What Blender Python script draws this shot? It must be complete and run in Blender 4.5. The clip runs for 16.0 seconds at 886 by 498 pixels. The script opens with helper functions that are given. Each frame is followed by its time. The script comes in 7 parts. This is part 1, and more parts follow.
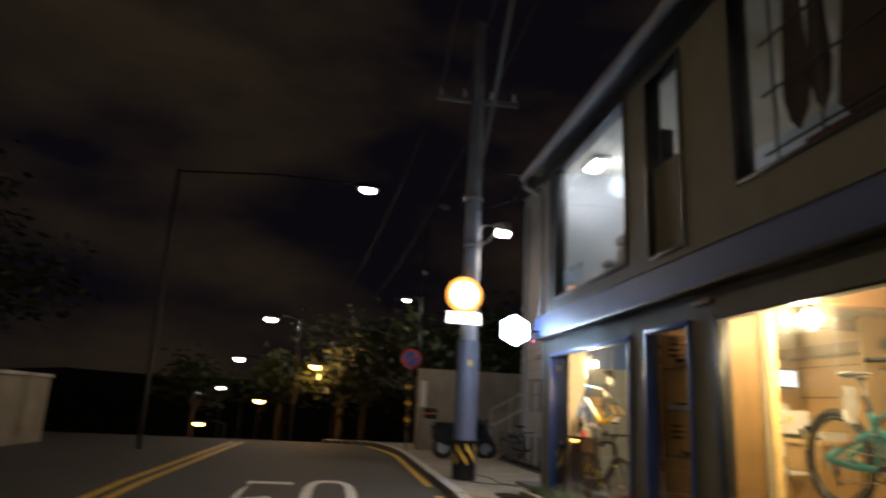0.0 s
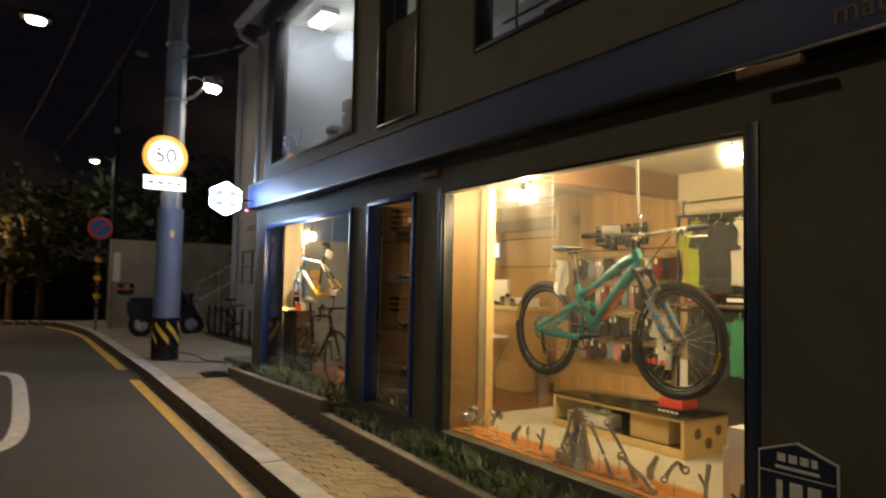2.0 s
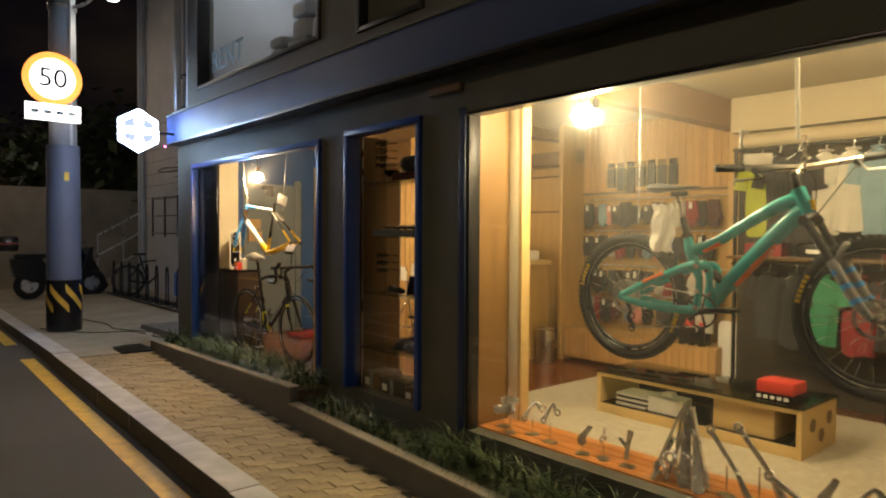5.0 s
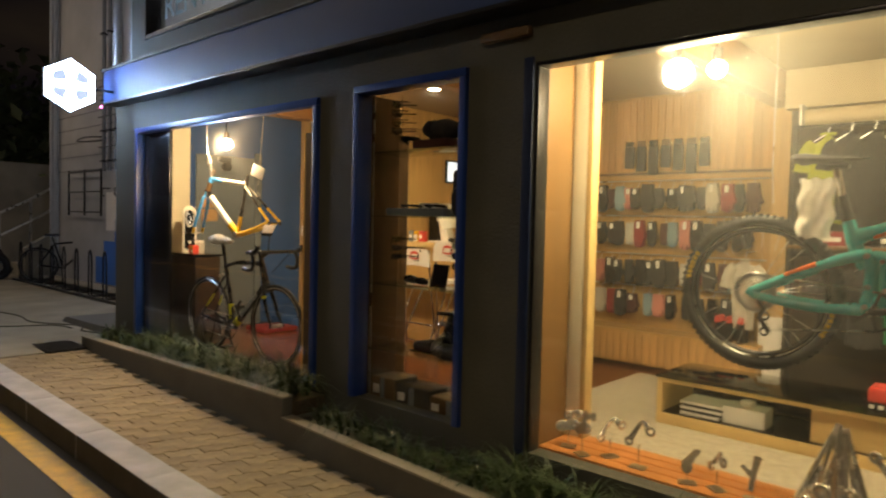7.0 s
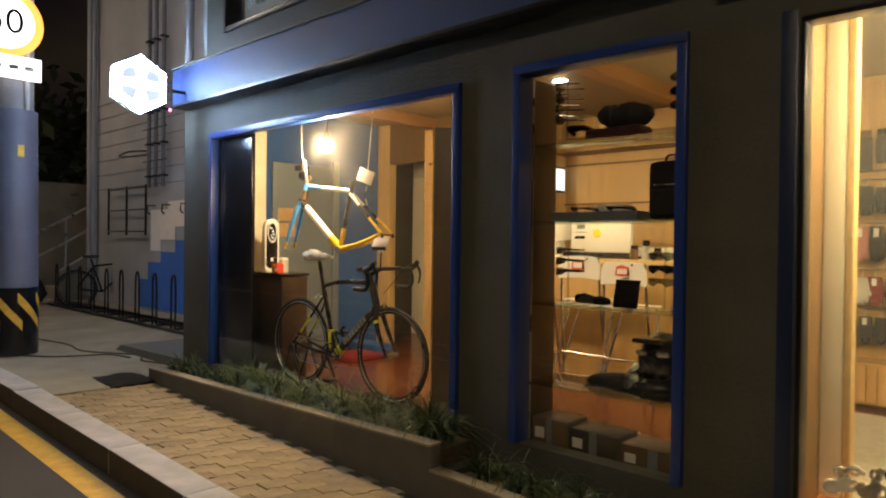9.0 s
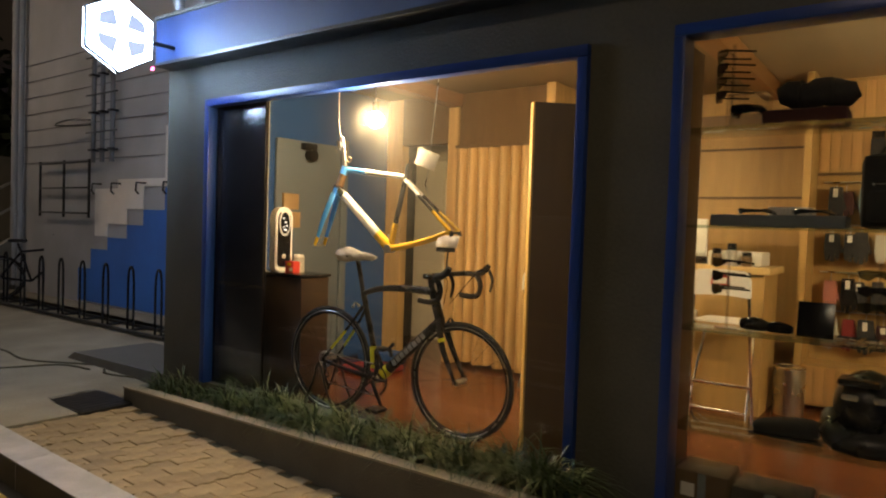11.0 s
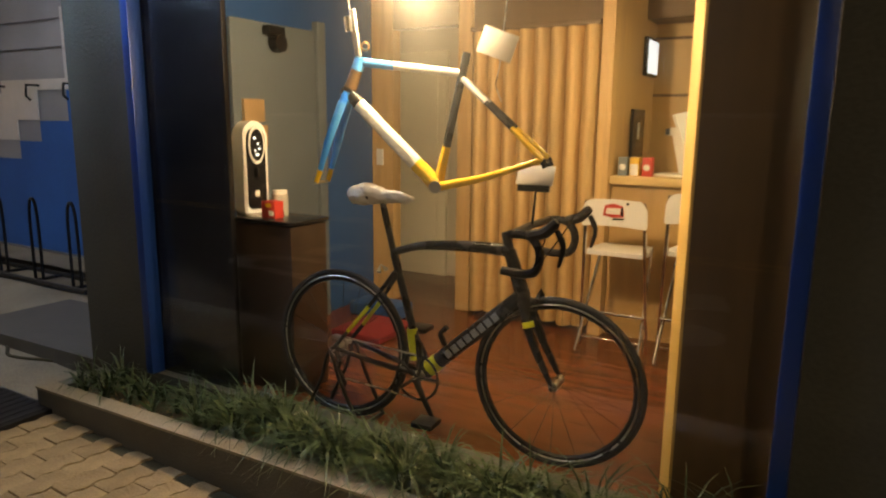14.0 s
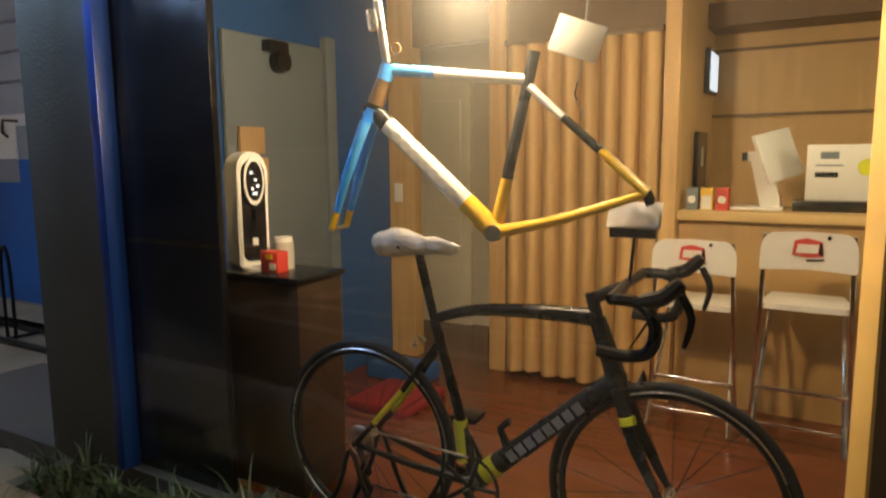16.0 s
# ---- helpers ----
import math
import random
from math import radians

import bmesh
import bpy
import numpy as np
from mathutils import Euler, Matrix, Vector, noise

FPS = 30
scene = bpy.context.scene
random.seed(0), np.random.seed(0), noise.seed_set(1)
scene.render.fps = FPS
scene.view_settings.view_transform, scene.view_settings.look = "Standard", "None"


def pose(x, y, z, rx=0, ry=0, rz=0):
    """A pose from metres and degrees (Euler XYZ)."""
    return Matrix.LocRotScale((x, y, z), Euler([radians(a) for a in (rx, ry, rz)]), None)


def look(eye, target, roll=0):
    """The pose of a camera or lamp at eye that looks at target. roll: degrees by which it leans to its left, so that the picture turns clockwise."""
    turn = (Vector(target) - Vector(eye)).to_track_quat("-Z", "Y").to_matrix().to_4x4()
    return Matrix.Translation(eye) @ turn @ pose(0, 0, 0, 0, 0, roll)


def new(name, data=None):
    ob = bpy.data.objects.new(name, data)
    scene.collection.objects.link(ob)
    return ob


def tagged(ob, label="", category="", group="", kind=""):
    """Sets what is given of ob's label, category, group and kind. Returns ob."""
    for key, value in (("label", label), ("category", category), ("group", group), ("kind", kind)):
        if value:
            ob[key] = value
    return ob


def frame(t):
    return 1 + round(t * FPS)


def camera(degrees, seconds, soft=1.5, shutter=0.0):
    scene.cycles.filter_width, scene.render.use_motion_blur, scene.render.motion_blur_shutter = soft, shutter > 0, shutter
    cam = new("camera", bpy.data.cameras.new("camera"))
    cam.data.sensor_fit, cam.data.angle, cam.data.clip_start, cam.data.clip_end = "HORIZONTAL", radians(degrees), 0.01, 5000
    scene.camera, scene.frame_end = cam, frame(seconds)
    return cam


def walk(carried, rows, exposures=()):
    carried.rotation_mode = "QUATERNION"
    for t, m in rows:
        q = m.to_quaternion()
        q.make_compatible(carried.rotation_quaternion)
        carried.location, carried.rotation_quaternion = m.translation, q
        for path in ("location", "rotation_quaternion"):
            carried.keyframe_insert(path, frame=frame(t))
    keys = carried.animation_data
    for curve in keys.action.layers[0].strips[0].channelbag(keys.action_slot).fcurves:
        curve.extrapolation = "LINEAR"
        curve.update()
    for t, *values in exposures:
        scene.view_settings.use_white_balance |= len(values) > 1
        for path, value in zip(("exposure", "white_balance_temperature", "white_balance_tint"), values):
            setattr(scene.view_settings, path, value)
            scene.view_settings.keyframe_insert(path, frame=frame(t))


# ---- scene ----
cam = camera(67.2, 16.0, 2.0, 0.5)
PATH = [
    (0, (10.409, -3.312, 1.186), (8.482, -3.04, 1.65), 2.8),
    (0.5, (10.341, -3.221, 1.226), (8.504, -2.542, 1.631), 1.5),
    (1, (10.162, -3.119, 1.254), (8.418, -2.198, 1.583), -0.1),
    (1.5, (9.949, -3.104, 1.262), (8.225, -2.115, 1.489), 0.9),
    (2, (9.736, -3.144, 1.266), (8.057, -2.063, 1.376), 1.2),
    (2.5, (9.486, -3.155, 1.28), (7.911, -1.924, 1.319), 0.9),
    (3, (9.198, -3.076, 1.323), (7.642, -1.819, 1.331), -1.2),
    (3.5, (8.934, -3.031, 1.277), (7.433, -1.71, 1.242), 1.0),
    (4, (8.645, -3.016, 1.314), (7.208, -1.626, 1.256), 1.1),
    (4.5, (8.358, -2.957, 1.305), (6.862, -1.631, 1.258), -0.7),
    (4.7, (8.239, -2.953, 1.316), (6.716, -1.657, 1.268), 0.1),
    (6.8, (6.944, -2.928, 1.231), (5.589, -1.458, 1.177), 3.3),
    (7, (6.878, -2.946, 1.251), (5.538, -1.464, 1.168), 1.4),
    (7.5, (6.631, -3.024, 1.247), (5.203, -1.627, 1.156), -0.6),
    (8, (6.241, -2.974, 1.204), (4.734, -1.66, 1.186), 1.7),
    (8.5, (5.906, -3.044, 1.197), (4.468, -1.654, 1.182), 0.9),
    (9, (5.641, -2.996, 1.162), (4.281, -1.529, 1.139), 0.7),
    (9.5, (5.295, -2.939, 1.084), (3.945, -1.463, 1.082), 2.1),
    (9.7, (5.178, -2.929, 1.083), (3.848, -1.436, 1.076), 2.9),
    (11.8, (3.931, -2.924, 1.367), (2.856, -1.242, 1.246), 1.4),
    (12, (3.862, -2.867, 1.384), (2.815, -1.169, 1.246), 1.9),
    (12.5, (3.631, -2.678, 1.371), (2.611, -0.965, 1.216), 2.2),
    (13, (3.379, -2.546, 1.373), (2.417, -0.807, 1.155), 1.3),
    (13.5, (3.178, -2.404, 1.389), (2.273, -0.647, 1.084), 1.1),
    (14, (3.026, -2.136, 1.336), (2.039, -0.435, 0.968), 0.6),
    (14.5, (2.839, -1.941, 1.286), (1.885, -0.233, 0.871), 2.0),
    (15, (2.651, -1.776, 1.258), (1.763, -0.05, 0.778), 0.6),
    (15.5, (2.561, -1.657, 1.277), (1.591, 0.047, 0.881), 0.1),
    (16, (2.534, -1.621, 1.31), (1.529, 0.087, 1.04), -0.5),
]
# stops and white balance: brighter at the dark start, cooler and darker at the bright bar
EXPOSURES = [(0, .85, 6500, 10), (1.5, .65, 6500, 10), (4, .52, 6500, 10), (7, .5, 6500, 10), (9.3, .74, 6500, 10), (11.9, .32, 6500, 10), (14, .42, 6500, 10), (15, .42, 6450, 10), (15.5, .36, 6300, 10), (16, .22, 5800, 10)]
walk(cam, [(t, look(eye, target, roll)) for t, eye, target, roll in PATH], EXPOSURES)

# world: a dark night sky with faint brown cloud lit by the town
world = bpy.data.worlds.new("night_sky")
scene.world = world
world.use_nodes = True
wn, wl = world.node_tree.nodes, world.node_tree.links
wbg = wn["Background"]
wtc = wn.new("ShaderNodeTexCoord")
wno = wn.new("ShaderNodeTexNoise")
wno.inputs["Scale"].default_value, wno.inputs["Detail"].default_value = 2.2, 5
wmap = wn.new("ShaderNodeMapping")
wmap.inputs["Scale"].default_value = (1.0, 1.0, 2.5)
wra = wn.new("ShaderNodeValToRGB")
wra.color_ramp.elements[0].position, wra.color_ramp.elements[0].color = 0.45, (0.0018, 0.0014, 0.0022, 1)
wra.color_ramp.elements[1].position, wra.color_ramp.elements[1].color = 0.75, (0.012, 0.0082, 0.0046, 1)
wl.new(wtc.outputs["Generated"], wmap.inputs[0])
wl.new(wmap.outputs[0], wno.inputs["Vector"])
wl.new(wno.outputs[0], wra.inputs[0])
wl.new(wra.outputs[0], wbg.inputs[0])
wbg.inputs[1].default_value = 1.0

YELLOWISH = (1, .79, .38)
WARM, SODIUM, WHITE = (1, .69, .33), (1, .52, .16), (1, .93, .82)


def point_light(xyz, watts, colour, radius=0.05):
    d = bpy.data.lights.new("bulb_light", "POINT")
    d.energy, d.color, d.shadow_soft_size = watts, colour, radius
    ob = new("bulb_light", d)
    ob.location = xyz
    return ob


def spot_light(xyz, target, watts, colour, angle=120, radius=0.08):
    d = bpy.data.lights.new("lamp_light", "SPOT")
    d.energy, d.color, d.shadow_soft_size, d.spot_size, d.spot_blend = watts, colour, radius, radians(angle), 0.6
    ob = new("lamp_light", d)
    ob.matrix_world = look(xyz, target)
    return ob


# shop bulbs
point_light((1.58, 0.085, 1.87), 84, WARM)
point_light((5.40, 0.50, 2.06), 21, YELLOWISH, 0.07)
point_light((7.24, 0.60, 2.12), 28, YELLOWISH, 0.05)
point_light((5.72, 0.18, 1.98), 48, YELLOWISH, 0.04)
# recessed downlight over the bar, an added source that brightens its front and the stools
spot_light((2.75, 1.45, 2.40), (2.75, 1.6, 0), 30, YELLOWISH, 150, 0.05)
# upper room tube light
point_light((.75, .9, 4.8), 11, (.74, .86, 1), 0.2)
point_light((6.8, 2.2, 4.6), 4, (.80, .88, 1), 0.2)
# street lamps: on the utility pole, over the road, two unseen ones added up the street and across it
spot_light((-2.35, -0.30, 4.60), (-1.6, -0.8, 0), 62, (1, .86, .66), 118)
spot_light((-9.0, -2.96, 7.4), (-6.5, -3.6, 0), 800, (1, .76, .54), 150)
spot_light((13.4, -1.25, 6.2), (6.2, -2.8, -.4), 180, (1, .80, .55), 130, 0.12)
# unseen lamp opposite, added to brighten the shop front
spot_light((5.5, -8.2, 6.2), (5.0, -.4, .3), 430, (1, .74, .42), 84, 0.15)


# ---- materials ----
def mat(name, rgb, rough=0.6, metal=0.0, var=0.25, scale=8.0, bump=0.15, grain=90.0, stretch=(1, 1, 1), rnd=0.0):
    """Colour varied at two scales, fine relief."""
    m = bpy.data.materials.new(name)
    m.use_nodes = True
    n, l = m.node_tree.nodes, m.node_tree.links
    b = n["Principled BSDF"]
    b.inputs["Metallic"].default_value = metal
    tc = n.new("ShaderNodeTexCoord")
    mp = n.new("ShaderNodeMapping")
    mp.inputs["Scale"].default_value = stretch
    l.new(tc.outputs["Object"], mp.inputs[0])
    big, small = n.new("ShaderNodeTexNoise"), n.new("ShaderNodeTexNoise")
    big.inputs["Scale"].default_value, big.inputs["Detail"].default_value = scale, 4
    small.inputs["Scale"].default_value, small.inputs["Detail"].default_value = grain, 3
    for t in (big, small):
        l.new(mp.outputs[0], t.inputs["Vector"])
    mix = n.new("ShaderNodeMix")
    mix.data_type = "RGBA"
    mix.inputs[6].default_value = (*[c * (1 - var) for c in rgb], 1)
    mix.inputs[7].default_value = (*[min(1, c * (1 + var)) for c in rgb], 1)
    add = n.new("ShaderNodeMath")
    add.operation = "MULTIPLY_ADD"
    add.inputs[1].default_value = 0.35
    l.new(small.outputs[0], add.inputs[0])
    sc = n.new("ShaderNodeMath")
    sc.operation = "MULTIPLY"
    sc.inputs[1].default_value = 0.65
    l.new(big.outputs[0], sc.inputs[0])
    l.new(sc.outputs[0], add.inputs[2])
    fac = n.new("ShaderNodeMapRange")
    fac.inputs[1].default_value, fac.inputs[2].default_value = 0.3, 0.7
    l.new(add.outputs[0], fac.inputs[0])
    l.new(fac.outputs[0], mix.inputs[0])
    out = mix.outputs[2]
    if rnd:
        oi, hsv, mr = n.new("ShaderNodeObjectInfo"), n.new("ShaderNodeHueSaturation"), n.new("ShaderNodeMapRange")
        mr.inputs[3].default_value, mr.inputs[4].default_value = 1 - rnd, 1 + rnd
        l.new(oi.outputs["Random"], mr.inputs[0])
        l.new(mr.outputs[0], hsv.inputs["Value"])
        l.new(out, hsv.inputs["Color"])
        out = hsv.outputs[0]
    l.new(out, b.inputs["Base Color"])
    rr = n.new("ShaderNodeMapRange")
    rr.inputs[3].default_value, rr.inputs[4].default_value = max(.02, rough - .12), min(1, rough + .12)
    l.new(big.outputs[0], rr.inputs[0])
    l.new(rr.outputs[0], b.inputs["Roughness"])
    if bump:
        bp = n.new("ShaderNodeBump")
        bp.inputs["Strength"].default_value, bp.inputs["Distance"].default_value = bump, 0.01
        l.new(small.outputs[0], bp.inputs["Height"])
        l.new(bp.outputs[0], b.inputs["Normal"])
    return m


def glow(name, rgb, strength):
    m = bpy.data.materials.new(name)
    m.use_nodes = True
    b = m.node_tree.nodes["Principled BSDF"]
    b.inputs["Base Color"].default_value = (*rgb, 1)
    b.inputs["Emission Color"].default_value = (*rgb, 1)
    b.inputs["Emission Strength"].default_value = strength
    return m


def clear(name, tint=(1, 1, 1), rough=0.0, haze=0.0, dust=0.0, film=.07):
    m = bpy.data.materials.new(name)
    m.use_nodes = True
    n, l = m.node_tree.nodes, m.node_tree.links
    o = n["Material Output"]
    n.remove(n["Principled BSDF"])
    tr, gl, mx, lw = n.new("ShaderNodeBsdfTransparent"), n.new("ShaderNodeBsdfGlossy"), n.new("ShaderNodeMixShader"), n.new("ShaderNodeLayerWeight")
    pw, fr = n.new("ShaderNodeMath"), n.new("ShaderNodeMath")
    lw.inputs[0].default_value = 0.5
    pw.operation, pw.inputs[1].default_value = "POWER", 5.0
    fr.operation, fr.inputs[1].default_value, fr.inputs[2].default_value = "MULTIPLY_ADD", 0.9, 0.025 + haze
    l.new(lw.outputs["Facing"], pw.inputs[0])
    l.new(pw.outputs[0], fr.inputs[0])
    tr.inputs[0].default_value = (*tint, 1)
    gl.inputs["Roughness"].default_value = rough
    l.new(fr.outputs[0], mx.inputs[0])
    if dust:
        ta, dm, nz = n.new("ShaderNodeBsdfTranslucent"), n.new("ShaderNodeMixShader"), n.new("ShaderNodeTexNoise")
        tc, mp, rg = n.new("ShaderNodeTexCoord"), n.new("ShaderNodeMapping"), n.new("ShaderNodeMapRange")
        mp.inputs["Scale"].default_value = (2.5, 1, .9)
        nz.inputs["Scale"].default_value, nz.inputs["Detail"].default_value = 2.0, 6
        rg.inputs[1].default_value, rg.inputs[2].default_value = .3, .75
        rg.inputs[3].default_value, rg.inputs[4].default_value = dust * .45, dust * 1.5
        l.new(tc.outputs["Object"], mp.inputs[0])
        l.new(mp.outputs[0], nz.inputs["Vector"])
        l.new(nz.outputs[0], rg.inputs[0])
        l.new(rg.outputs[0], dm.inputs[0])
        # a smeared film that spreads strong light a little, also standing in for lens bloom
        fm, last = n.new("ShaderNodeMixShader"), None
        for k_, ior in enumerate((1.012, .988, 1.035, .965)):
            rf = n.new("ShaderNodeBsdfRefraction")
            rf.inputs["IOR"].default_value, rf.inputs["Roughness"].default_value = ior, 1.0
            if last is None:
                last = rf
            else:
                mm = n.new("ShaderNodeMixShader")
                mm.inputs[0].default_value = 1 / (k_ + 1)
                l.new(last.outputs[0], mm.inputs[1])
                l.new(rf.outputs[0], mm.inputs[2])
                last = mm
        fm.inputs[0].default_value = film
        l.new(tr.outputs[0], fm.inputs[1])
        l.new(last.outputs[0], fm.inputs[2])
        l.new(fm.outputs[0], dm.inputs[1])
        l.new(ta.outputs[0], dm.inputs[2])
        l.new(dm.outputs[0], mx.inputs[1])
    else:
        l.new(tr.outputs[0], mx.inputs[1])
    l.new(gl.outputs[0], mx.inputs[2])
    l.new(mx.outputs[0], o.inputs[0])
    return m


def thin_paper(name, rgb):
    m = bpy.data.materials.new(name)
    m.use_nodes = True
    n, l = m.node_tree.nodes, m.node_tree.links
    o, b = n["Material Output"], n["Principled BSDF"]
    b.inputs["Base Color"].default_value, b.inputs["Roughness"].default_value = (*rgb, 1), .5
    t, x = n.new("ShaderNodeBsdfTranslucent"), n.new("ShaderNodeMixShader")
    t.inputs[0].default_value = (*rgb, 1)
    x.inputs[0].default_value = 0.5
    l.new(b.outputs[0], x.inputs[1])
    l.new(t.outputs[0], x.inputs[2])
    l.new(x.outputs[0], o.inputs[0])
    return m


tag_m = thin_paper("thin_card", (.82, .80, .76))
facade_m = mat("dark_grey_facade", (.082, .080, .064), .72, var=.22, scale=3, bump=.35, grain=60)
frame_blue = mat("blue_frame_paint", (.012, .045, .24), .35, var=.12, bump=.03)
fascia_m = mat("navy_fascia_sheet", (.016, .038, .13), .62, var=.15, scale=2, bump=.04)
black_m = mat("black_panel", (.010, .010, .012), .2, var=.3, bump=.0)
asphalt_m = mat("asphalt", (.055, .052, .048), .8, var=.35, scale=1.2, bump=.6, grain=160)
paver_m = mat("paver_clay", (.27, .21, .125), .78, var=.34, scale=7, bump=.5, rnd=.16)
joint_m = mat("joint_sand", (.045, .042, .022), .9, var=.5, scale=5, bump=.5)
concrete_m = mat("worn_concrete", (.25, .225, .175), .8, var=.42, scale=1.6, bump=.35)
granite_m = mat("granite_kerb", (.40, .39, .40), .65, var=.3, scale=5, bump=.3, grain=140)
yellow_m = mat("yellow_road_paint", (.62, .37, .04), .6, var=.3, scale=10, bump=.3)
white_m = mat("white_road_paint", (.62, .6, .55), .65, var=.3, scale=10, bump=.3)
planter_m = mat("planter_concrete", (.10, .098, .09), .7, var=.25, scale=5, bump=.3)
soil_m = mat("dry_soil", (.10, .075, .045), .9, var=.4, scale=20, bump=.6)
leaf_m = mat("lilyturf_leaf", (.038, .062, .020), .48, var=.45, scale=6, bump=.1)
leafdry_m = mat("dry_leaf", (.28, .18, .06), .6, var=.3, bump=.1)
tan_m = mat("tan_wood_panel", (.43, .265, .095), .45, var=.16, scale=3, bump=.06, stretch=(6, 6, .7))
pine_m = mat("pine_board", (.52, .335, .135), .5, var=.22, scale=3, bump=.08, stretch=(8, 8, .6), rnd=.12)
ply_m = mat("plywood", (.62, .44, .19), .5, var=.14, scale=4, bump=.06, stretch=(.8, 5, 5))
brown_m = mat("brown_board", (.13, .075, .03), .45, var=.2, scale=3, bump=.05, stretch=(5, 5, .6))
beam_m = mat("beam_wood", (.24, .115, .04), .5, var=.22, scale=3, bump=.08, stretch=(6, .7, 6))
redfloor_m = mat("red_brown_floor", (.13, .038, .014), .2, var=.3, scale=3, bump=.03, stretch=(.6, 6, 1))
deck_m = mat("orange_deck", (.50, .20, .055), .4, var=.2, scale=4, bump=.1, stretch=(.5, 9, 1))
carpet_m = mat("beige_carpet", (.42, .38, .30), .95, var=.22, scale=25, bump=.6, grain=220)
cream_m = mat("cream_paint", (.80, .75, .60), .5, var=.08, bump=.05)
wall_m = mat("off_white_wall", (.60, .55, .44), .7, var=.12, scale=2, bump=.08)
greywall_m = mat("grey_painted_wall", (.14, .17, .20), .6, var=.12, scale=2, bump=.05)
bluewall_m = mat("blue_painted_wall", (.025, .085, .27), .55, var=.15, scale=2, bump=.06)
stucco_m = mat("pale_stucco", (.40, .40, .41), .8, var=.22, scale=1.3, bump=.3)
bluestucco_m = mat("blue_stucco", (.03, .14, .50), .75, var=.2, scale=1.5, bump=.3)
ceil_m = mat("ceiling_paint", (.42, .35, .24), .7, var=.12, scale=2, bump=.05)
alloy_m = mat("satin_alloy", (.70, .68, .63), .24, .75, var=.25, scale=20, bump=.08)
steel_m = mat("brushed_steel", (.55, .54, .52), .3, 1.0, var=.15, bump=.05)
chrome_m = mat("chrome", (.75, .74, .72), .14, 1.0, var=.05, bump=0)
rust_m = mat("galvanised_pole", (.20, .20, .21), .6, .3, var=.25, scale=3, bump=.15)
polepaint_m = mat("concrete_pole", (.20, .205, .22), .75, var=.28, scale=2.5, bump=.3)
polegrey_m = mat("pale_pole_sheath", (.36, .37, .38), .6, var=.2, scale=3, bump=.1)
rubber_m = mat("tyre_rubber", (.018, .018, .019), .65, var=.3, bump=.3)
carbon_m = mat("black_carbon", (.016, .016, .017), .28, var=.2, bump=.02)
black_metal = mat("black_metal", (.02, .02, .022), .35, .5, var=.2, bump=.04)
teal_m = mat("teal_paint", (.045, .38, .38), .25, var=.1, bump=0)
cyan_m = mat("sky_blue_paint", (0.09, 0.37, 0.864), .25, var=.08, bump=0)
byellow_m = mat("yellow_paint", (.75, .46, .02), .28, var=.08, bump=0)
fluo_m = mat("acid_yellow_paint", (.68, .70, .03), .3, var=.06, bump=0)
silver_m = mat("pearl_white_paint", (.72, .70, .66), .22, var=.06, bump=0)
orange_m = mat("orange_paint", (.75, .16, .03), .3, var=.06, bump=0)
white_pl = mat("white_plastic", (.74, .73, .70), .35, var=.06, bump=.02)
paper_m = mat("paper", (.72, .70, .66), .8, var=.08, bump=.1)
card_m = mat("cardboard", (.42, .28, .14), .8, var=.15, bump=.15)
red_m = mat("red_cloth", (.19, .014, .018), .7, var=.15, bump=.2)
redpl_m = mat("red_print", (.55, .05, .035), .5, var=.1, bump=.03)
green_m = mat("green_cloth", (.02, .17, .085), .75, var=.15, bump=.2)
lime_m = mat("lime_cloth", (.25, .28, .02), .75, var=.15, bump=.2)
sky_cloth = mat("pale_blue_cloth", (.17, .26, .32), .8, var=.15, bump=.2)
white_cloth = mat("white_cloth", (.44, .42, .37), .8, var=.15, bump=.2)
black_cloth = mat("black_cloth", (.02, .02, .023), .85, var=.3, bump=.3)
pink_cloth = mat("salmon_cloth", (.50, .20, .17), .8, var=.15, bump=.2)
maroon_m = mat("maroon_cloth", (.055, .014, .013), .8, var=.25, bump=.2)
bark_m = mat("bark", (.07, .05, .035), .9, var=.4, scale=6, bump=.6)
crown_m = mat("tree_leaves", (.040, .050, .016), .7, var=.45, scale=3, bump=.1)
hillside_m = mat("dark_hillside", (.035, .036, .02), .9, var=.5, scale=.6, bump=.5)
glass_m = clear("window_glass", dust=.009, film=.06)
cleanglass_m = clear("clean_window_glass", dust=.005, film=.03)
darkglass_m = clear("tinted_glass", (.45, .48, .42))
shelfglass_m = clear("shelf_glass", (.74, .80, .75))
bag_m = clear("clear_plastic_wrap", (.86, .86, .86), .12)
bulb_m = glow("bulb_glow", (1, .80, .50), 60)
tube_m = glow("tube_glow", (.88, .94, 1), 30)
sign_m = glow("sign_glow", (.50, .70, 1), 50)
signspot_m = glow("sign_mark_blue", (.28, .38, .62), .9)
signface_m = glow("lit_sign_white", (1, .96, .90), 1.6)
signring_m = glow("lit_sign_orange", (1, .36, .06), 1.0)
screen_m = glow("screen_glow", (.75, .82, .85), .8)
lamp_m = glow("lamp_glow", (1, .95, .86), 40)
sodium_m = glow("sodium_glow", (1, .50, .10), 25)
led_m = glow("led_pink", (1, .12, .35), 4)


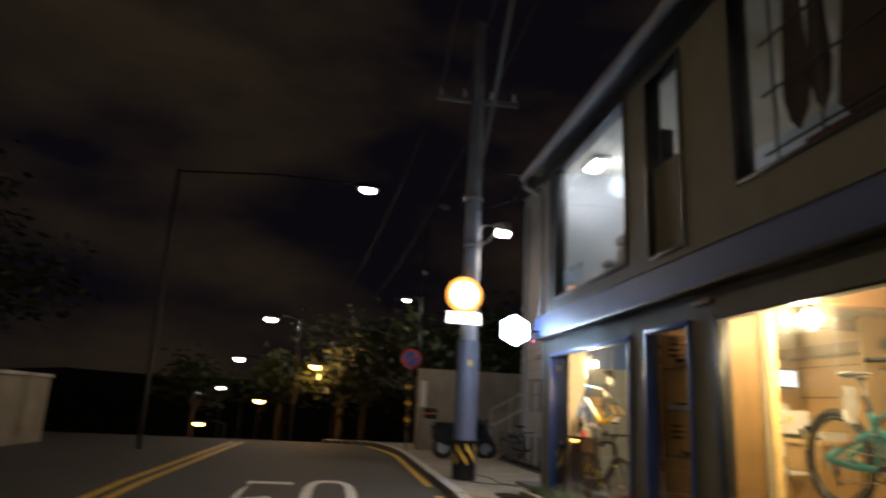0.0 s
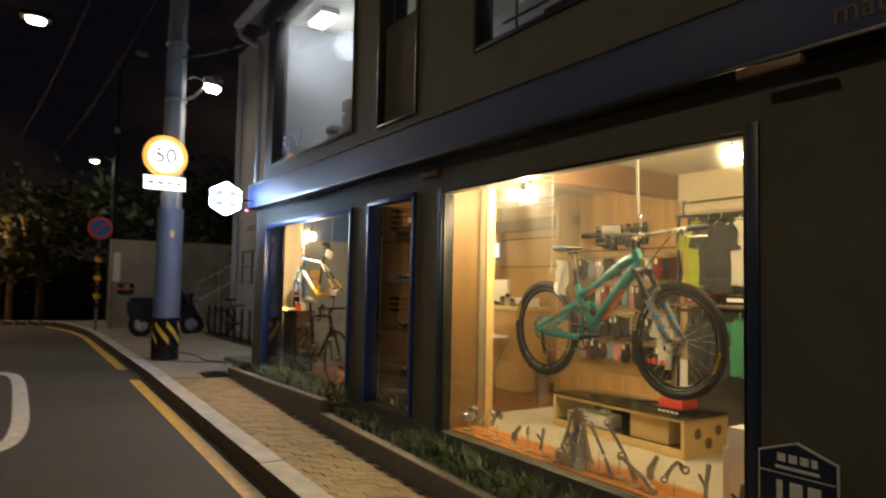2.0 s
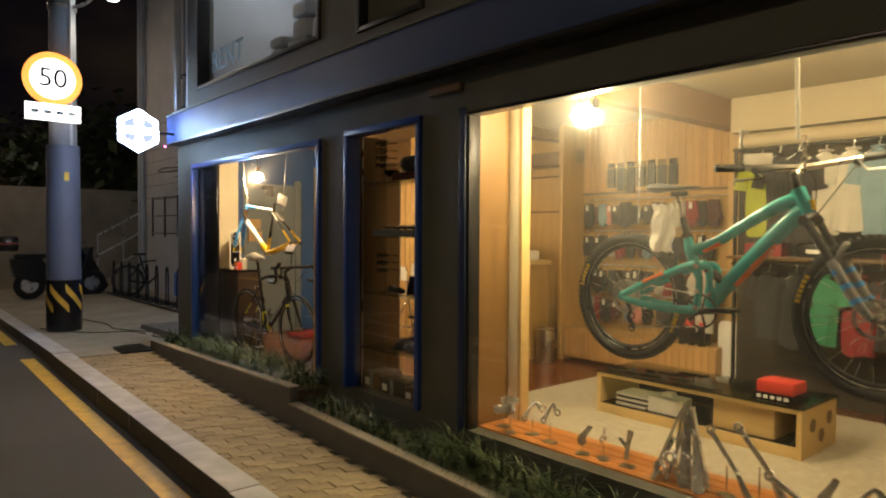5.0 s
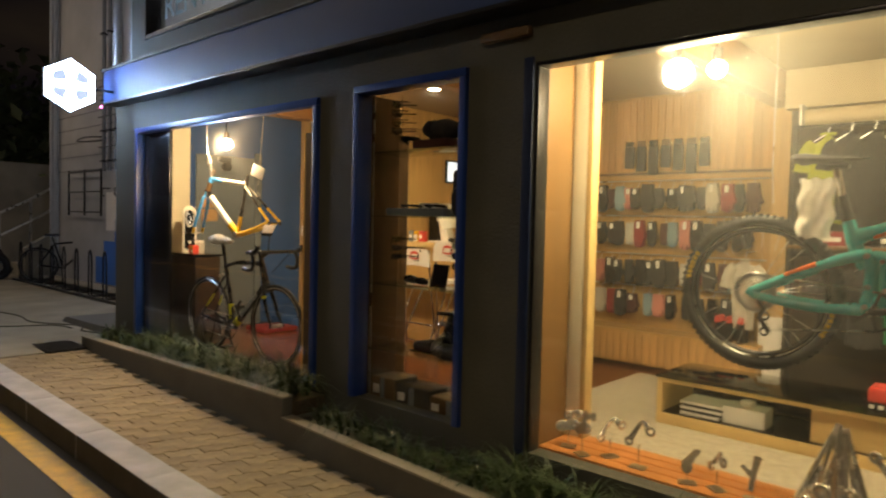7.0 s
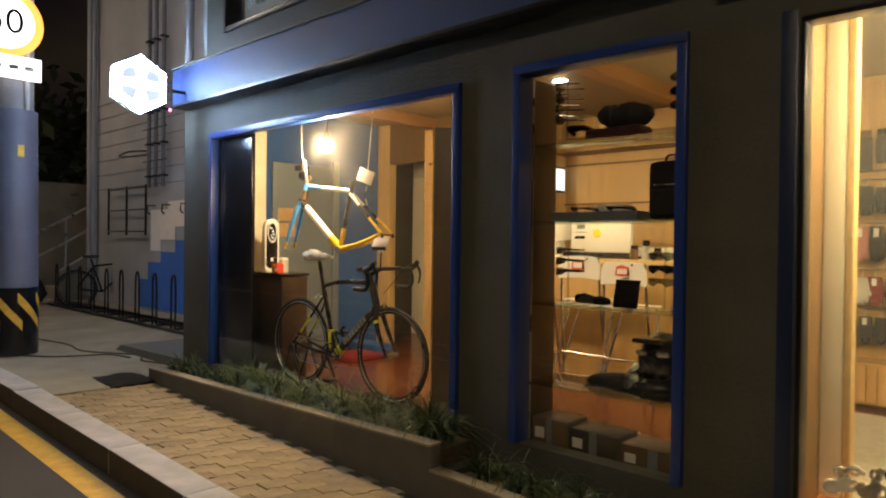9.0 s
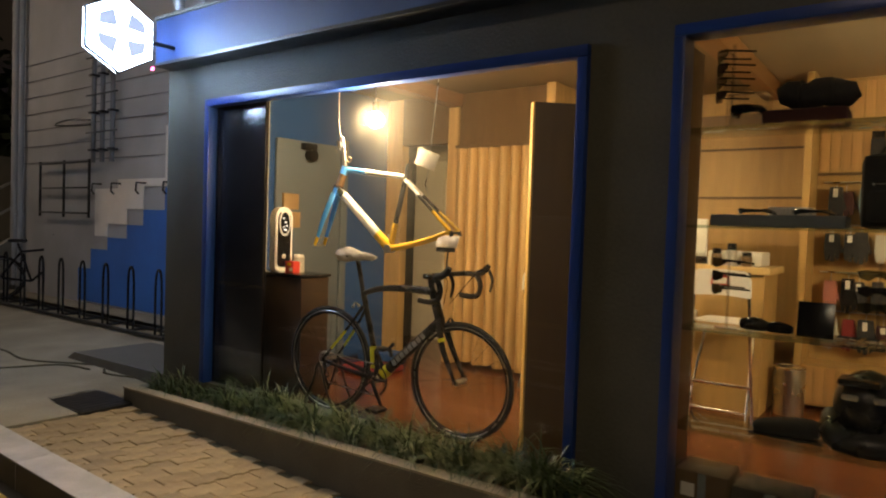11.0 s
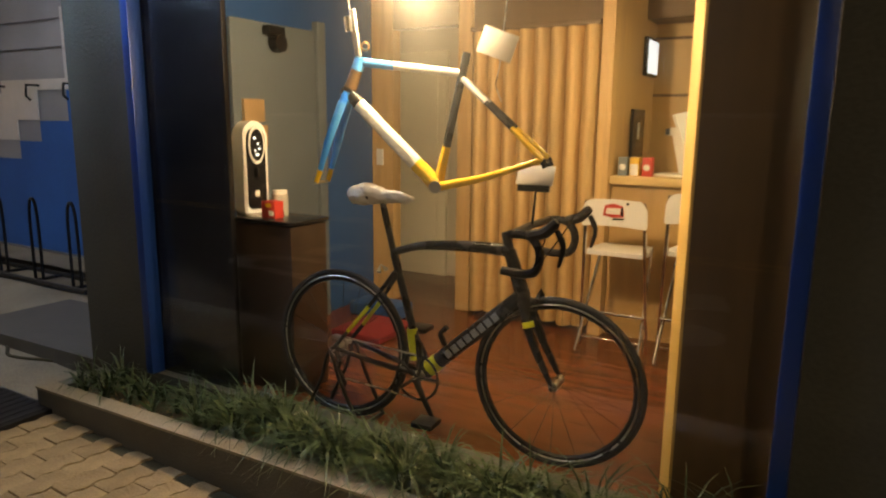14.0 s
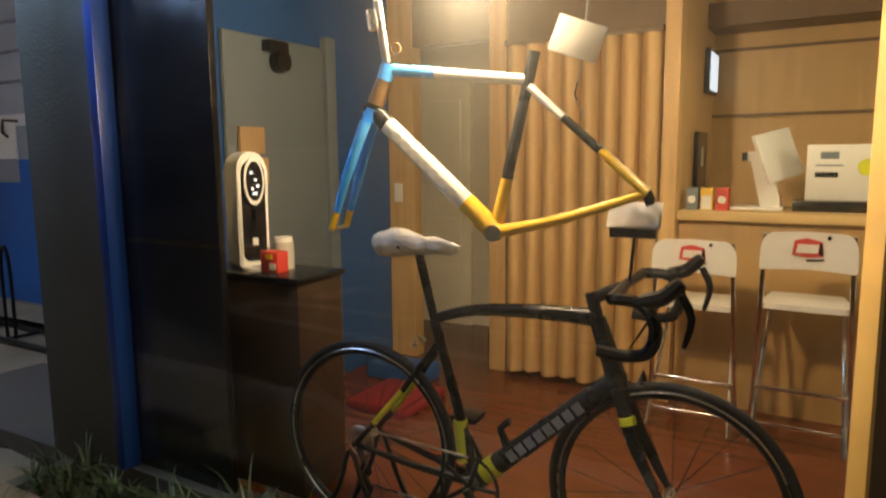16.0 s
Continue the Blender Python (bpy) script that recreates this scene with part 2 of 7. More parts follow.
# ---- mesh helpers ----
def add_box(bm, x0, x1, y0, y1, z0, z1, bevel=0.0, m=None):
    r = bmesh.ops.create_cube(bm, size=1)
    vs = r["verts"]
    for v in vs:
        v.co = ((x0 + x1) / 2 + v.co.x * (x1 - x0), (y0 + y1) / 2 + v.co.y * (y1 - y0), (z0 + z1) / 2 + v.co.z * (z1 - z0))
    if bevel:
        es = list({e for v in vs for e in v.link_edges})
        r = bmesh.ops.bevel(bm, geom=es, offset=bevel, segments=2, affect="EDGES", profile=.6)
        vs = list(set(r["verts"]) | {v for v in vs if v.is_valid})
    if m is not None:
        bmesh.ops.transform(bm, matrix=m, verts=vs)
    return bm


def B(x0, x1, y0, y1, z0, z1, bevel=0.004):
    return add_box(bmesh.new(), x0, x1, y0, y1, z0, z1, bevel)


def add_cyl(bm, p, q, r, r2=None, n=12):
    p, q = Vector(p), Vector(q)
    d = q - p
    m = Matrix.Translation((p + q) / 2) @ d.to_track_quat("Z", "Y").to_matrix().to_4x4()
    bmesh.ops.create_cone(bm, cap_ends=True, segments=n, radius1=r, radius2=r if r2 is None else r2, depth=d.length, matrix=m)
    return bm


def C(p, q, r, r2=None, n=12):
    return add_cyl(bmesh.new(), p, q, r, r2, n)


def add_tube(bm, pts, r, n=8, flat=1.0):
    """A bent tube through pts; r: one radius or one for each point."""
    pts = [Vector(p) for p in pts]
    rs = r if isinstance(r, (list, tuple)) else [r] * len(pts)
    rings = []
    side = None
    for i, p in enumerate(pts):
        d = (pts[min(i + 1, len(pts) - 1)] - pts[max(i - 1, 0)]).normalized()
        if side is None:
            side = d.orthogonal().normalized() if abs(d.y) > .95 else Vector((0, 1, 0))
        s = (side - d * side.dot(d)).normalized()
        up = d.cross(s)
        rings.append([bm.verts.new(p + (s * math.cos(2 * math.pi * k / n) * flat + up * math.sin(2 * math.pi * k / n)) * rs[i]) for k in range(n)])
    for a, b in zip(rings, rings[1:]):
        for k in range(n):
            bm.faces.new((a[k], a[(k + 1) % n], b[(k + 1) % n], b[k]))
    bm.faces.new(rings[0][::-1])
    bm.faces.new(rings[-1])
    return bm


def T(pts, r, n=8, flat=1.0):
    return add_tube(bmesh.new(), pts, r, n, flat)


def smooth(pts, k=4):
    """Catmull-Rom through pts."""
    pts = [Vector(p) for p in pts]
    out = []
    for i in range(len(pts) - 1):
        a, b, c, d = pts[max(i - 1, 0)], pts[i], pts[i + 1], pts[min(i + 2, len(pts) - 1)]
        for j in range(k):
            t = j / k
            out.append(.5 * (2 * b + (c - a) * t + (2 * a - 5 * b + 4 * c - d) * t * t + (3 * b - a - 3 * c + d) * t ** 3))
    return out + [pts[-1]]


def add_ring(bm, c, R, r, n=48, k=8, axis="y", flat=1.0):
    """A torus round c."""
    vs = []
    for i in range(n):
        a = 2 * math.pi * i / n
        row = []
        for j in range(k):
            b = 2 * math.pi * j / k
            rad, h = R + r * math.cos(b), r * math.sin(b) * flat
            x, z = rad * math.cos(a), rad * math.sin(a)
            row.append(bm.verts.new((c[0] + x, c[1] + h, c[2] + z) if axis == "y" else (c[0] + x, c[1] + z, c[2] + h) if axis == "z" else (c[0] + h, c[1] + x, c[2] + z)))
        vs.append(row)
    for i in range(n):
        for j in range(k):
            bm.faces.new((vs[i][j], vs[i][(j + 1) % k], vs[(i + 1) % n][(j + 1) % k], vs[(i + 1) % n][j]))
    return bm


def add_prism(bm, outline, y0, y1, axis="y"):
    """A flat shape (outline in x and z, or in x and y for axis z, y and z for axis x) with thickness."""
    def at(u, v, h):
        return (u, h, v) if axis == "y" else (u, v, h) if axis == "z" else (h, u, v)
    a = [bm.verts.new(at(u, v, y0)) for u, v in outline]
    b = [bm.verts.new(at(u, v, y1)) for u, v in outline]
    n = len(a)
    bm.faces.new(a)
    bm.faces.new(b[::-1])
    for i in range(n):
        bm.faces.new((a[i], b[i], b[(i + 1) % n], a[(i + 1) % n]))
    return bm


def P(outline, y0, y1, axis="y"):
    return add_prism(bmesh.new(), outline, y0, y1, axis)


def mesh_of(name, bm, m, soft=False):
    bmesh.ops.recalc_face_normals(bm, faces=bm.faces)
    me = bpy.data.meshes.new(name)
    bm.to_mesh(me)
    bm.free()
    me.materials.append(m)
    if soft:
        for p in me.polygons:
            p.use_smooth = True
        me.set_sharp_from_angle(angle=radians(40))
    return me


def thing(name, at, label, category, group="", rz=0.0, rx=0.0):
    ob = new(name)
    ob.matrix_basis = pose(*at, rx, 0, rz)
    ob.empty_display_size = .1
    return tagged(ob, label, category, group)


def part(name, bm, m, parent, label="", world=True, soft=True):
    """One mesh under a thing or part; world: the mesh is given in world coordinates."""
    root = parent
    while root.parent:
        root = root.parent
    if world:
        bmesh.ops.transform(bm, matrix=root.matrix_basis.inverted(), verts=bm.verts)
    ob = new(name, mesh_of(name, bm, m, soft))
    ob.parent = parent
    if label:
        tagged(ob, label)
    return ob


def solid(name, bm, m, label, category, group="", soft=True):
    return tagged(new(name, mesh_of(name, bm, m, soft)), label, category, group)


def built(name, bm, m, kind="structure", label="", soft=False):
    return tagged(new(name, mesh_of(name, bm, m, soft)), label, "", "", kind)

# ---- ground, road, pavement ----
def road_z(x):
    keys = ((-400, -26), (-120, -9), (-40, -2.2), (-22, -.62), (-15, -.27), (-10, -.25), (-2, -.25), (0, -.29), (14, -.56), (400, -2.5))
    for (a, za), (b, zb) in zip(keys, keys[1:]):
        if x <= b:
            return za + (zb - za) * (x - a) / (b - a)
    return keys[-1][1]


def pave_z(x, y):
    u = max(x, -1.0)
    back, front = -.15 - .04 * u, -.13 - .02 * u
    t = min(max(y + 1.3, 0), 1.0)
    z = front + (back - front) * t
    return z + (max(y + .3, 0) * .035 if x < -.5 else 0) + (road_z(x) + .25 if x < -15 else 0)


def bend(x):
    """How far the kerb swings into the road beyond the yard."""
    return -.022 * min(0, x + 9) ** 2


def sheet(xs, ys, height, depth=0.0):
    bm = bmesh.new()
    rows = [[bm.verts.new((x, y, height(x, y))) for y in ys] for x in xs]
    for a, b in zip(rows, rows[1:]):
        for i in range(len(ys) - 1):
            bm.faces.new((a[i], b[i], b[i + 1], a[i + 1]))
    if depth:
        bmesh.ops.recalc_face_normals(bm, faces=bm.faces)
        r = bmesh.ops.extrude_face_region(bm, geom=bm.faces[:])
        for v in r["geom"]:
            if isinstance(v, bmesh.types.BMVert):
                v.co.z -= depth
    return bm


built("ground", sheet([-400, -250, -120, -80, -55, -40, -30, -22, -18, -15, -12, -8, -5, -2, 0, 3, 6, 9, 14, 40, 120, 400], [-400, -100, -40, -20, -10, -6, -3, -1.3, 2, 10, 40, 400], lambda x, y: road_z(x)), asphalt_m, label="dark worn asphalt road climbing to a crest")
pave_bm = sheet([-20, -18, -16, -14, -12.5, -11, -9.5, -8, -6, -4, -3, -2, -1, -.35], [-1.21, -.9, -.6, -.3, 0, .5, 1, 1.6, 2.6], pave_z, .3)
for v in pave_bm.verts:
    if v.co.y < -1.2:
        v.co.y += bend(v.co.x)
pavement = built("pavement", pave_bm, concrete_m, label="cracked pale concrete pavement")
bed = built("pavement_bed", sheet([-.35, 0, 1, 2, 3, 4, 5, 6, 7, 8, 10, 14], [-1.21, -.9, -.6, -.36], lambda x, y: pave_z(x, y) - .009, .3), joint_m, label="sandy bed between the paving stones")

# yellow lines and the speed figures on the road
bm = sheet([-19, -17.5, -16, -14.5, -13, -12, -11, -10, -9, -7, -5, -3, -1, 0, 2, 4, 6, 8, 11, 14], [-1.59, -1.44], lambda x, y: road_z(x) + .004)
for v in bm.verts:
    v.co.y += bend(v.co.x)
built("road_line", bm, yellow_m, label="worn yellow line along the kerb")
for y in (-6.75, -6.45):
    built("road_line", sheet([-16, -14, -12, -10, -8, -5, -2, 0, 4, 8, 12], [y - .08, y + .08], lambda x, y: road_z(x) + .004), yellow_m, label="double yellow centre line")


def figure(pts, w):
    """A painted stroke through pts on the road, w wide across, stretched along the road."""
    bm = bmesh.new()
    vs = []
    n = len(pts)
    for i, (x, y) in enumerate(pts):
        a, b = pts[max(i - 1, 0)], pts[min(i + 1, n - 1)]
        d = Vector((b[0] - a[0], (b[1] - a[1]) * 5)).normalized()
        nx, ny = -d.y * w * 2.2, d.x * w
        vs.append((bm.verts.new((x + nx, y + ny, road_z(x) + .004)), bm.verts.new((x - nx, y - ny, road_z(x) + .004))))
    for a, b in zip(vs, vs[1:]):
        bm.faces.new((a[0], a[1], b[1], b[0]))
    return bm


ring = [(-.3 + 2.55 * math.copysign(abs(math.cos(a)) ** .55, math.cos(a)), -3.35 + .365 * math.copysign(abs(math.sin(a)) ** .6, math.sin(a))) for a in [2 * math.pi * i / 40 for i in range(41)]]
built("road_figure", figure(ring, .085), white_m, label="worn white figure zero on the road")
five = [(-2.4, -4.0), (-2.4, -4.75), (-.4, -4.75), (-.7, -4.3), (0, -4.0), (1.5, -4.0), (2.2, -4.3), (2.0, -4.8)]
built("road_figure", figure(five, .085), white_m, label="worn white figure five on the road")

# kerb stones
kerb = tagged(new("kerb"), "row of pale granite kerb stones", "kerb", "", "structure")
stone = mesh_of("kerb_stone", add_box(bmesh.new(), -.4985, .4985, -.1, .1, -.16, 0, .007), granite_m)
# shade on the road-facing side is painted in as a darker colour
stone.materials.append(mat("shaded_kerb_face", (.055, .05, .045), .85, var=.4, scale=8, bump=.4))
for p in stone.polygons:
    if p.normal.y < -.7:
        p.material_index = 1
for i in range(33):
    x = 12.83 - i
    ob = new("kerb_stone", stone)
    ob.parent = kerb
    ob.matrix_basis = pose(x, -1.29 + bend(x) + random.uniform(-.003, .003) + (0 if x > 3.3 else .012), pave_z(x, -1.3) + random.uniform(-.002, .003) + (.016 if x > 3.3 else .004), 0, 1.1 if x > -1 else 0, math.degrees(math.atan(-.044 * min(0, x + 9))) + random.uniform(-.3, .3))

# planters
def planter(x0, x1, za, zb, label):
    p = thing("planter", (x0, -.37, pave_z(x0, -.37)), label, "planter")
    def top(x):
        return za + (zb - za) * (x - x0) / (x1 - x0)
    part("front_wall", P([(x0, -.7), (x1, -.7), (x1, top(x1)), (x0, top(x0))], -.37, -.29), planter_m, p)
    part("end_wall", P([(x0, -.7), (x0 + .08, -.7), (x0 + .08, top(x0)), (x0, top(x0))], -.29, -.01), planter_m, p)
    part("coping", P([(x0 - .004, top(x0) + .001), (x1, top(x1) + .001), (x1, top(x1) + .013), (x0 - .004, top(x0) + .013)], -.376, -.285), concrete_m, p, "pale cement rim")
    part("soil", P([(x0 + .08, -.7), (x1, -.7), (x1, top(x1) - .035), (x0 + .08, top(x0) - .035)], -.29, -.012), soil_m, p, "dry soil")
    return top


top_a = planter(-.42, 3.13, -.03, .035, "low dark concrete planter below the shop window")
top_b = planter(3.13, 8.3, -.10, -.25, "low dark concrete planter stepping down with the street")


def grass(name, x0, x1, top, density, label, tall=.2):
    vs, fs = [], []
    x = x0
    while x < x1:
        for _ in range(2):
            cx, cy = x + random.uniform(-.05, .05), random.uniform(-.25, -.07)
            cz = top(min(max(cx, x0), x1)) - .04
            big = random.uniform(.6, 1.15)
            for _ in range(int(density * random.uniform(.5, 1.3))):
                a, L = random.uniform(0, 2 * math.pi), tall * big * random.uniform(.6, 1.45)
                reach, w = random.uniform(.5, 1.15), random.uniform(.005, .0085)
                d = Vector((math.cos(a), math.sin(a) * .7 - .06, 0))
                s = Vector((-d.y, d.x, 0)).normalized() * w
                base = len(vs)
                for k in range(5):
                    t = k / 4
                    p = Vector((cx, cy, cz)) + d * (L * reach * t * (.35 + .65 * t)) + Vector((0, 0, L * (t * 1.2 - reach * 1.02 * t * t)))
                    ww = s * (1.1 - t) if k < 4 else s * .05
                    vs += [p - ww, p + ww]
                for k in range(4):
                    fs.append((base + 2 * k, base + 2 * k + 1, base + 2 * k + 3, base + 2 * k + 2))
        x += .075
    me = bpy.data.meshes.new(name)
    me.from_pydata([tuple(v) for v in vs], [], fs)
    me.materials.append(leaf_m)
    return tagged(new(name, me), label, "grass", "", "stuff")


grass("border_grass", -.3, .75, top_a, 20, "sparse dark green lilyturf in the planter", .22)
grass("border_grass", .75, 3.08, top_a, 52, "dense arching dark green lilyturf in the planter", .30)
grass("border_grass", 3.25, 4.75, top_b, 30, "short dark lilyturf in the planter", .22)
grass("border_grass", 4.75, 7.9, top_b, 56, "dense arching green lilyturf in the lit planter", .30)

def litter(name, x0, x1, top, count, label):
    """Dry leaves lying on the planter soil."""
    vs, fs = [], []
    for _ in range(count):
        x, y, a, r = random.uniform(x0, x1), random.uniform(-.28, -.04), random.uniform(0, 6.28), random.uniform(.010, .024)
        z = top(x) - .033
        b = len(vs)
        u, v = Vector((math.cos(a) * r, math.sin(a) * r, random.uniform(-.004, .008))), Vector((-math.sin(a) * r * .45, math.cos(a) * r * .45, .004))
        c = Vector((x, y, z + .006))
        vs += [c - u, c - v, c + u, c + v]
        fs.append((b, b + 1, b + 2, b + 3))
    me = bpy.data.meshes.new(name)
    me.from_pydata([tuple(v) for v in vs], [], fs)
    me.materials.append(leafdry_m)
    return tagged(new(name, me), label, "leaves", "", "stuff")


litter("dry_leaves", -.3, 3.05, top_a, 260, "dry brown leaves on the planter soil")
litter("dry_leaves", 3.25, 7.9, top_b, 240, "dry brown leaves on the planter soil")

# ---- the shop building ----
W1, W2, W3 = (0.0, 3.006, .03, 2.11), (3.398, 4.385, .05, 2.135), (4.845, 7.72, .02, 2.10)
U1, U2, U3 = (.36, 3.13, 2.92, 5.08), (3.68, 4.5, 2.84, 5.0), (5.38, 9.2, 3.15, 5.0)


def wall_with(xa, xb, za, zb, y0, y1, holes):
    bm = bmesh.new()
    x = xa
    for hx0, hx1, hz0, hz1 in holes:
        add_box(bm, x, hx0, y0, y1, za, zb)
        add_box(bm, hx0, hx1, y0, y1, za, hz0)
        add_box(bm, hx0, hx1, y0, y1, hz1, zb)
        x = hx1
    add_box(bm, x, xb, y0, y1, za, zb)
    return bm


built("wall_street", wall_with(-.517, 13, -.8, 2.72, 0, .11, (W1, W2, W3)), facade_m, label="dark grey painted shop front")
built("wall_street_upper", wall_with(.05, 13, 2.72, 5.3, -.08, .11, (U1, U2, U3)), facade_m, label="dark upper storey wall")
built("wall_corner_upper", B(-.05, .05, -.06, .11, 2.72, 5.3), polegrey_m, label="pale corner of the upper storey")
built("wall_west", B(-.517, -.40, .11, 4.2, -.8, 2.72), facade_m)
built("wall_west_upper", B(-.05, .05, .11, 4.2, 2.72, 5.3), stucco_m)
built("wall_east", B(9.4, 9.5, .11, 4.2, -.8, 5.3), wall_m)
built("wall_back", B(-.517, 9.5, 4.2, 4.35, -.8, 5.3), wall_m)
built("floor", B(-.40, 9.4, .11, 4.2, -.3, 0), redfloor_m, label="polished red-brown wooden floor")
built("ceiling", B(-.40, 3.262, .11, 4.2, 2.44, 2.85), mat("tan_ceiling_board", (.20, .14, .075), .7, var=.15, scale=2, bump=.05), label="flat tan board ceiling")
bm = B(3.266, 9.4, .11, 4.2, 2.44, 2.85)
built("ceiling", bm, ceil_m, label="flat cream ceiling")
for x0, x1, zb in ((.74, .87, 2.32), (3.2, 3.33, 2.32), (5.25, 5.38, 2.20)):
    built("ceiling_beam", B(x0, x1, .27, 2.855, zb, 2.436), beam_m, label="brown wooden ceiling beam")
built("ceiling_beam", B(5.385, 7.72, 2.47, 2.595, 2.15, 2.436), ceil_m, label="cream boxed beam over the clothes")
bl_ = thing("blind_roll", (6.6, 2.44, 2.06), "pale rolled-up fabric blind under the beam", "blind")
part("roll", C((5.55, 2.40, 2.06), (7.7, 2.40, 2.06), .062, n=18), ceil_m, bl_)
for x in (5.53, 7.7):
    part("bracket", B(x - .008, x + .008, 2.33, 2.47, 1.99, 2.15, .002), steel_m, bl_)
built("ceiling_upper", B(-.05, 9.5, .11, 4.2, 5.2, 5.4), wall_m)
built("floor_upper", B(.05, 9.4, .11, 4.2, 2.852, 2.90), wall_m)
built("wall_upper_back", B(.05, 9.4, 2.6, 2.7, 2.9, 5.2), stucco_m)

# fascia band, eave, gutter, downpipe
fas = thing("sign_band", (4, -.15, 2.38), "navy metal sign band along the shop front", "fascia")
part("band_face", B(-.44, 13, -.16, -.082, 2.39, 2.71, .006), fascia_m, fas)
part("drip_edge", B(-.44, 13, -.175, -.002, 2.365, 2.388, .003), black_metal, fas)
part("band_top", B(-.44, 13, -.175, -.082, 2.712, 2.735, .003), facade_m, fas)
roof = thing("roof_edge", (4, -.3, 5.1), "dark overhanging eave with a half-round gutter", "roof")
part("soffit", B(-.35, 13, -.40, -.08, 5.22, 5.30, .004), black_metal, roof)
part("gutter", T([(-.4, -.42, 5.17), (4, -.42, 5.18), (13, -.42, 5.2)], .07, 10), rust_m, roof)
part("fascia_board", B(-.35, 13, -.085, -.081, 5.05, 5.22, 0), facade_m, roof)
dp = thing("downpipe", (-.2, -.2, 3), "pale grey downpipe bending under the eave", "pipe")
part("pipe", T(smooth([(-.3, -.42, 5.1), (-.3, -.40, 4.98), (-.24, -.2, 4.86), (-.2, -.12, 4.7), (-.2, -.12, 2.75)], 4), .04, 10), polegrey_m, dp)


def window(name, w, m, fw, y0, y1, label, rails=(), bottom=True, sides="lr", glassy=.012, gm=None):
    x0, x1, z0, z1 = w
    t = thing(name, (x0, y0, z0), label, "window")
    t["kind"] = "structure"
    e = .002
    part("head_rail", B(x0 + e, x1 - e, y0, y1, z1 - fw, z1 - e), m, t)
    if "l" in sides:
        part("left_stile", B(x0 + e, x0 + fw, y0, y1, z0, z1 - fw - e), m, t)
    if "r" in sides:
        part("right_stile", B(x1 - fw, x1 - e, y0, y1, z0, z1 - fw - e), m, t)
    if bottom:
        part("window_sill", B(x0 + fw, x1 - fw, y0, y1, z0 + e, z0 + fw * .8), m, t)
    pane = part("pane", B(x0 + .01, x1 - .01, glassy, glassy + .008, z0 + .01, z1 - .01, 0), gm or glass_m, t, soft=False)
    pane.visible_shadow = False
    return t


window("window_1", W1, frame_blue, .055, -.03, .045, "large shop window in a blue frame", bottom=False, gm=cleanglass_m)
window("window_2", W2, frame_blue, .05, -.03, .10, "narrow tall shop window in a blue frame", bottom=False, gm=cleanglass_m)
navy_trim = mat("navy_trim_paint", (.008, .02, .07), .4, var=.12, bump=.03)
w = window("window_3", W3, black_metal, .022, .0, .10, "large lit display window", bottom=False)
part("left_trim", B(4.775, 4.838, -.012, .0, 0, 2.13), navy_trim, w, "dark blue edge trim")
part("right_trim", B(7.727, 7.79, -.012, .0, 0, 2.13), navy_trim, w, "dark blue edge trim")
window("window_4", U1, black_metal, .05, -.1, .05, "tall upstairs window onto a grey room")
window("window_5", U2, black_metal, .05, -.1, .05, "narrow upstairs window with its lower part boarded")
window("window_6", U3, black_metal, .05, -.1, .05, "wide upstairs window with hanging cloths")
solid("window_board", B(3.73, 4.45, -.02, .02, 2.89, 3.9), facade_m, "dark board closing the lower half of a window", "board")

# upstairs contents
up = thing("ceiling_lamp", (.7, .5, 5.2), "bright tube lamp under the upstairs ceiling", "lamp")
part("housing", B(.42, .98, .36, .64, 5.12, 5.2, .01), white_pl, up)
part("diffuser", B(.45, .95, .39, .61, 5.085, 5.118, .012), tube_m, up)
cab = thing("wall_speaker", (2.6, .4, 4.3), "dark tilted box hung in the upstairs window", "box")
part("case", P([(2.45, 4.5), (3.05, 4.75), (3.05, 4.2), (2.75, 4.15)], .25, .6), black_m, cab)
for k, (x, z, h) in enumerate(((1.5, 2.9, .45), (2.0, 2.9, .7), (2.5, 2.9, .95), (2.85, 2.9, 1.3))):
    b = thing("storage_pile", (x, .5, 2.9), "pile of grey household goods behind the upstairs window", "clutter", "upstairs clutter")
    part("crate", B(x - .2, x + .2, .3, .65, z, z + h * .5, .03), greywall_m, b)
    part("bundle", B(x - .17, x + .12, .33, .6, z + h * .5 + .002, z + h * .8, .06), stucco_m, b)
    part("lid", B(x - .1, x + .17, .3, .55, z + h * .8 + .002, z + h, .03), polegrey_m, b)
ball = solid("red_ball", add_cyl(bmesh.new(), (.72, .3, 2.905), (.72, .3, 2.93), .08), redpl_m, "red round tub on the upstairs sill", "tub")


def letters(text, size, m, at, name="lettering", depth=.002, rz=0, rx=90, parent=None, label="", ry=0):
    cu = bpy.data.curves.new(name, "FONT")
    cu.body, cu.size, cu.extrude, cu.align_x, cu.align_y = text, size, depth, "CENTER", "CENTER"
    tmp = new(name, cu)
    dg = bpy.context.evaluated_depsgraph_get()
    me = bpy.data.meshes.new_from_object(tmp.evaluated_get(dg))
    bpy.data.objects.remove(tmp)
    me.materials.clear()
    me.materials.append(m)
    ob = new(name, me)
    ob.matrix_basis = pose(*at, rx, ry, rz)
    if parent:
        ob.parent = parent
        root = parent
        while root.parent:
            root = root.parent
        ob.matrix_basis = root.matrix_basis.inverted() @ ob.matrix_basis
    if label:
        tagged(ob, label)
    return ob


letters("RENT", .34, sky_cloth, (1.0, .0, 3.2), parent=bpy.data.objects["window_4"], label="pale blue lettering on the pane")
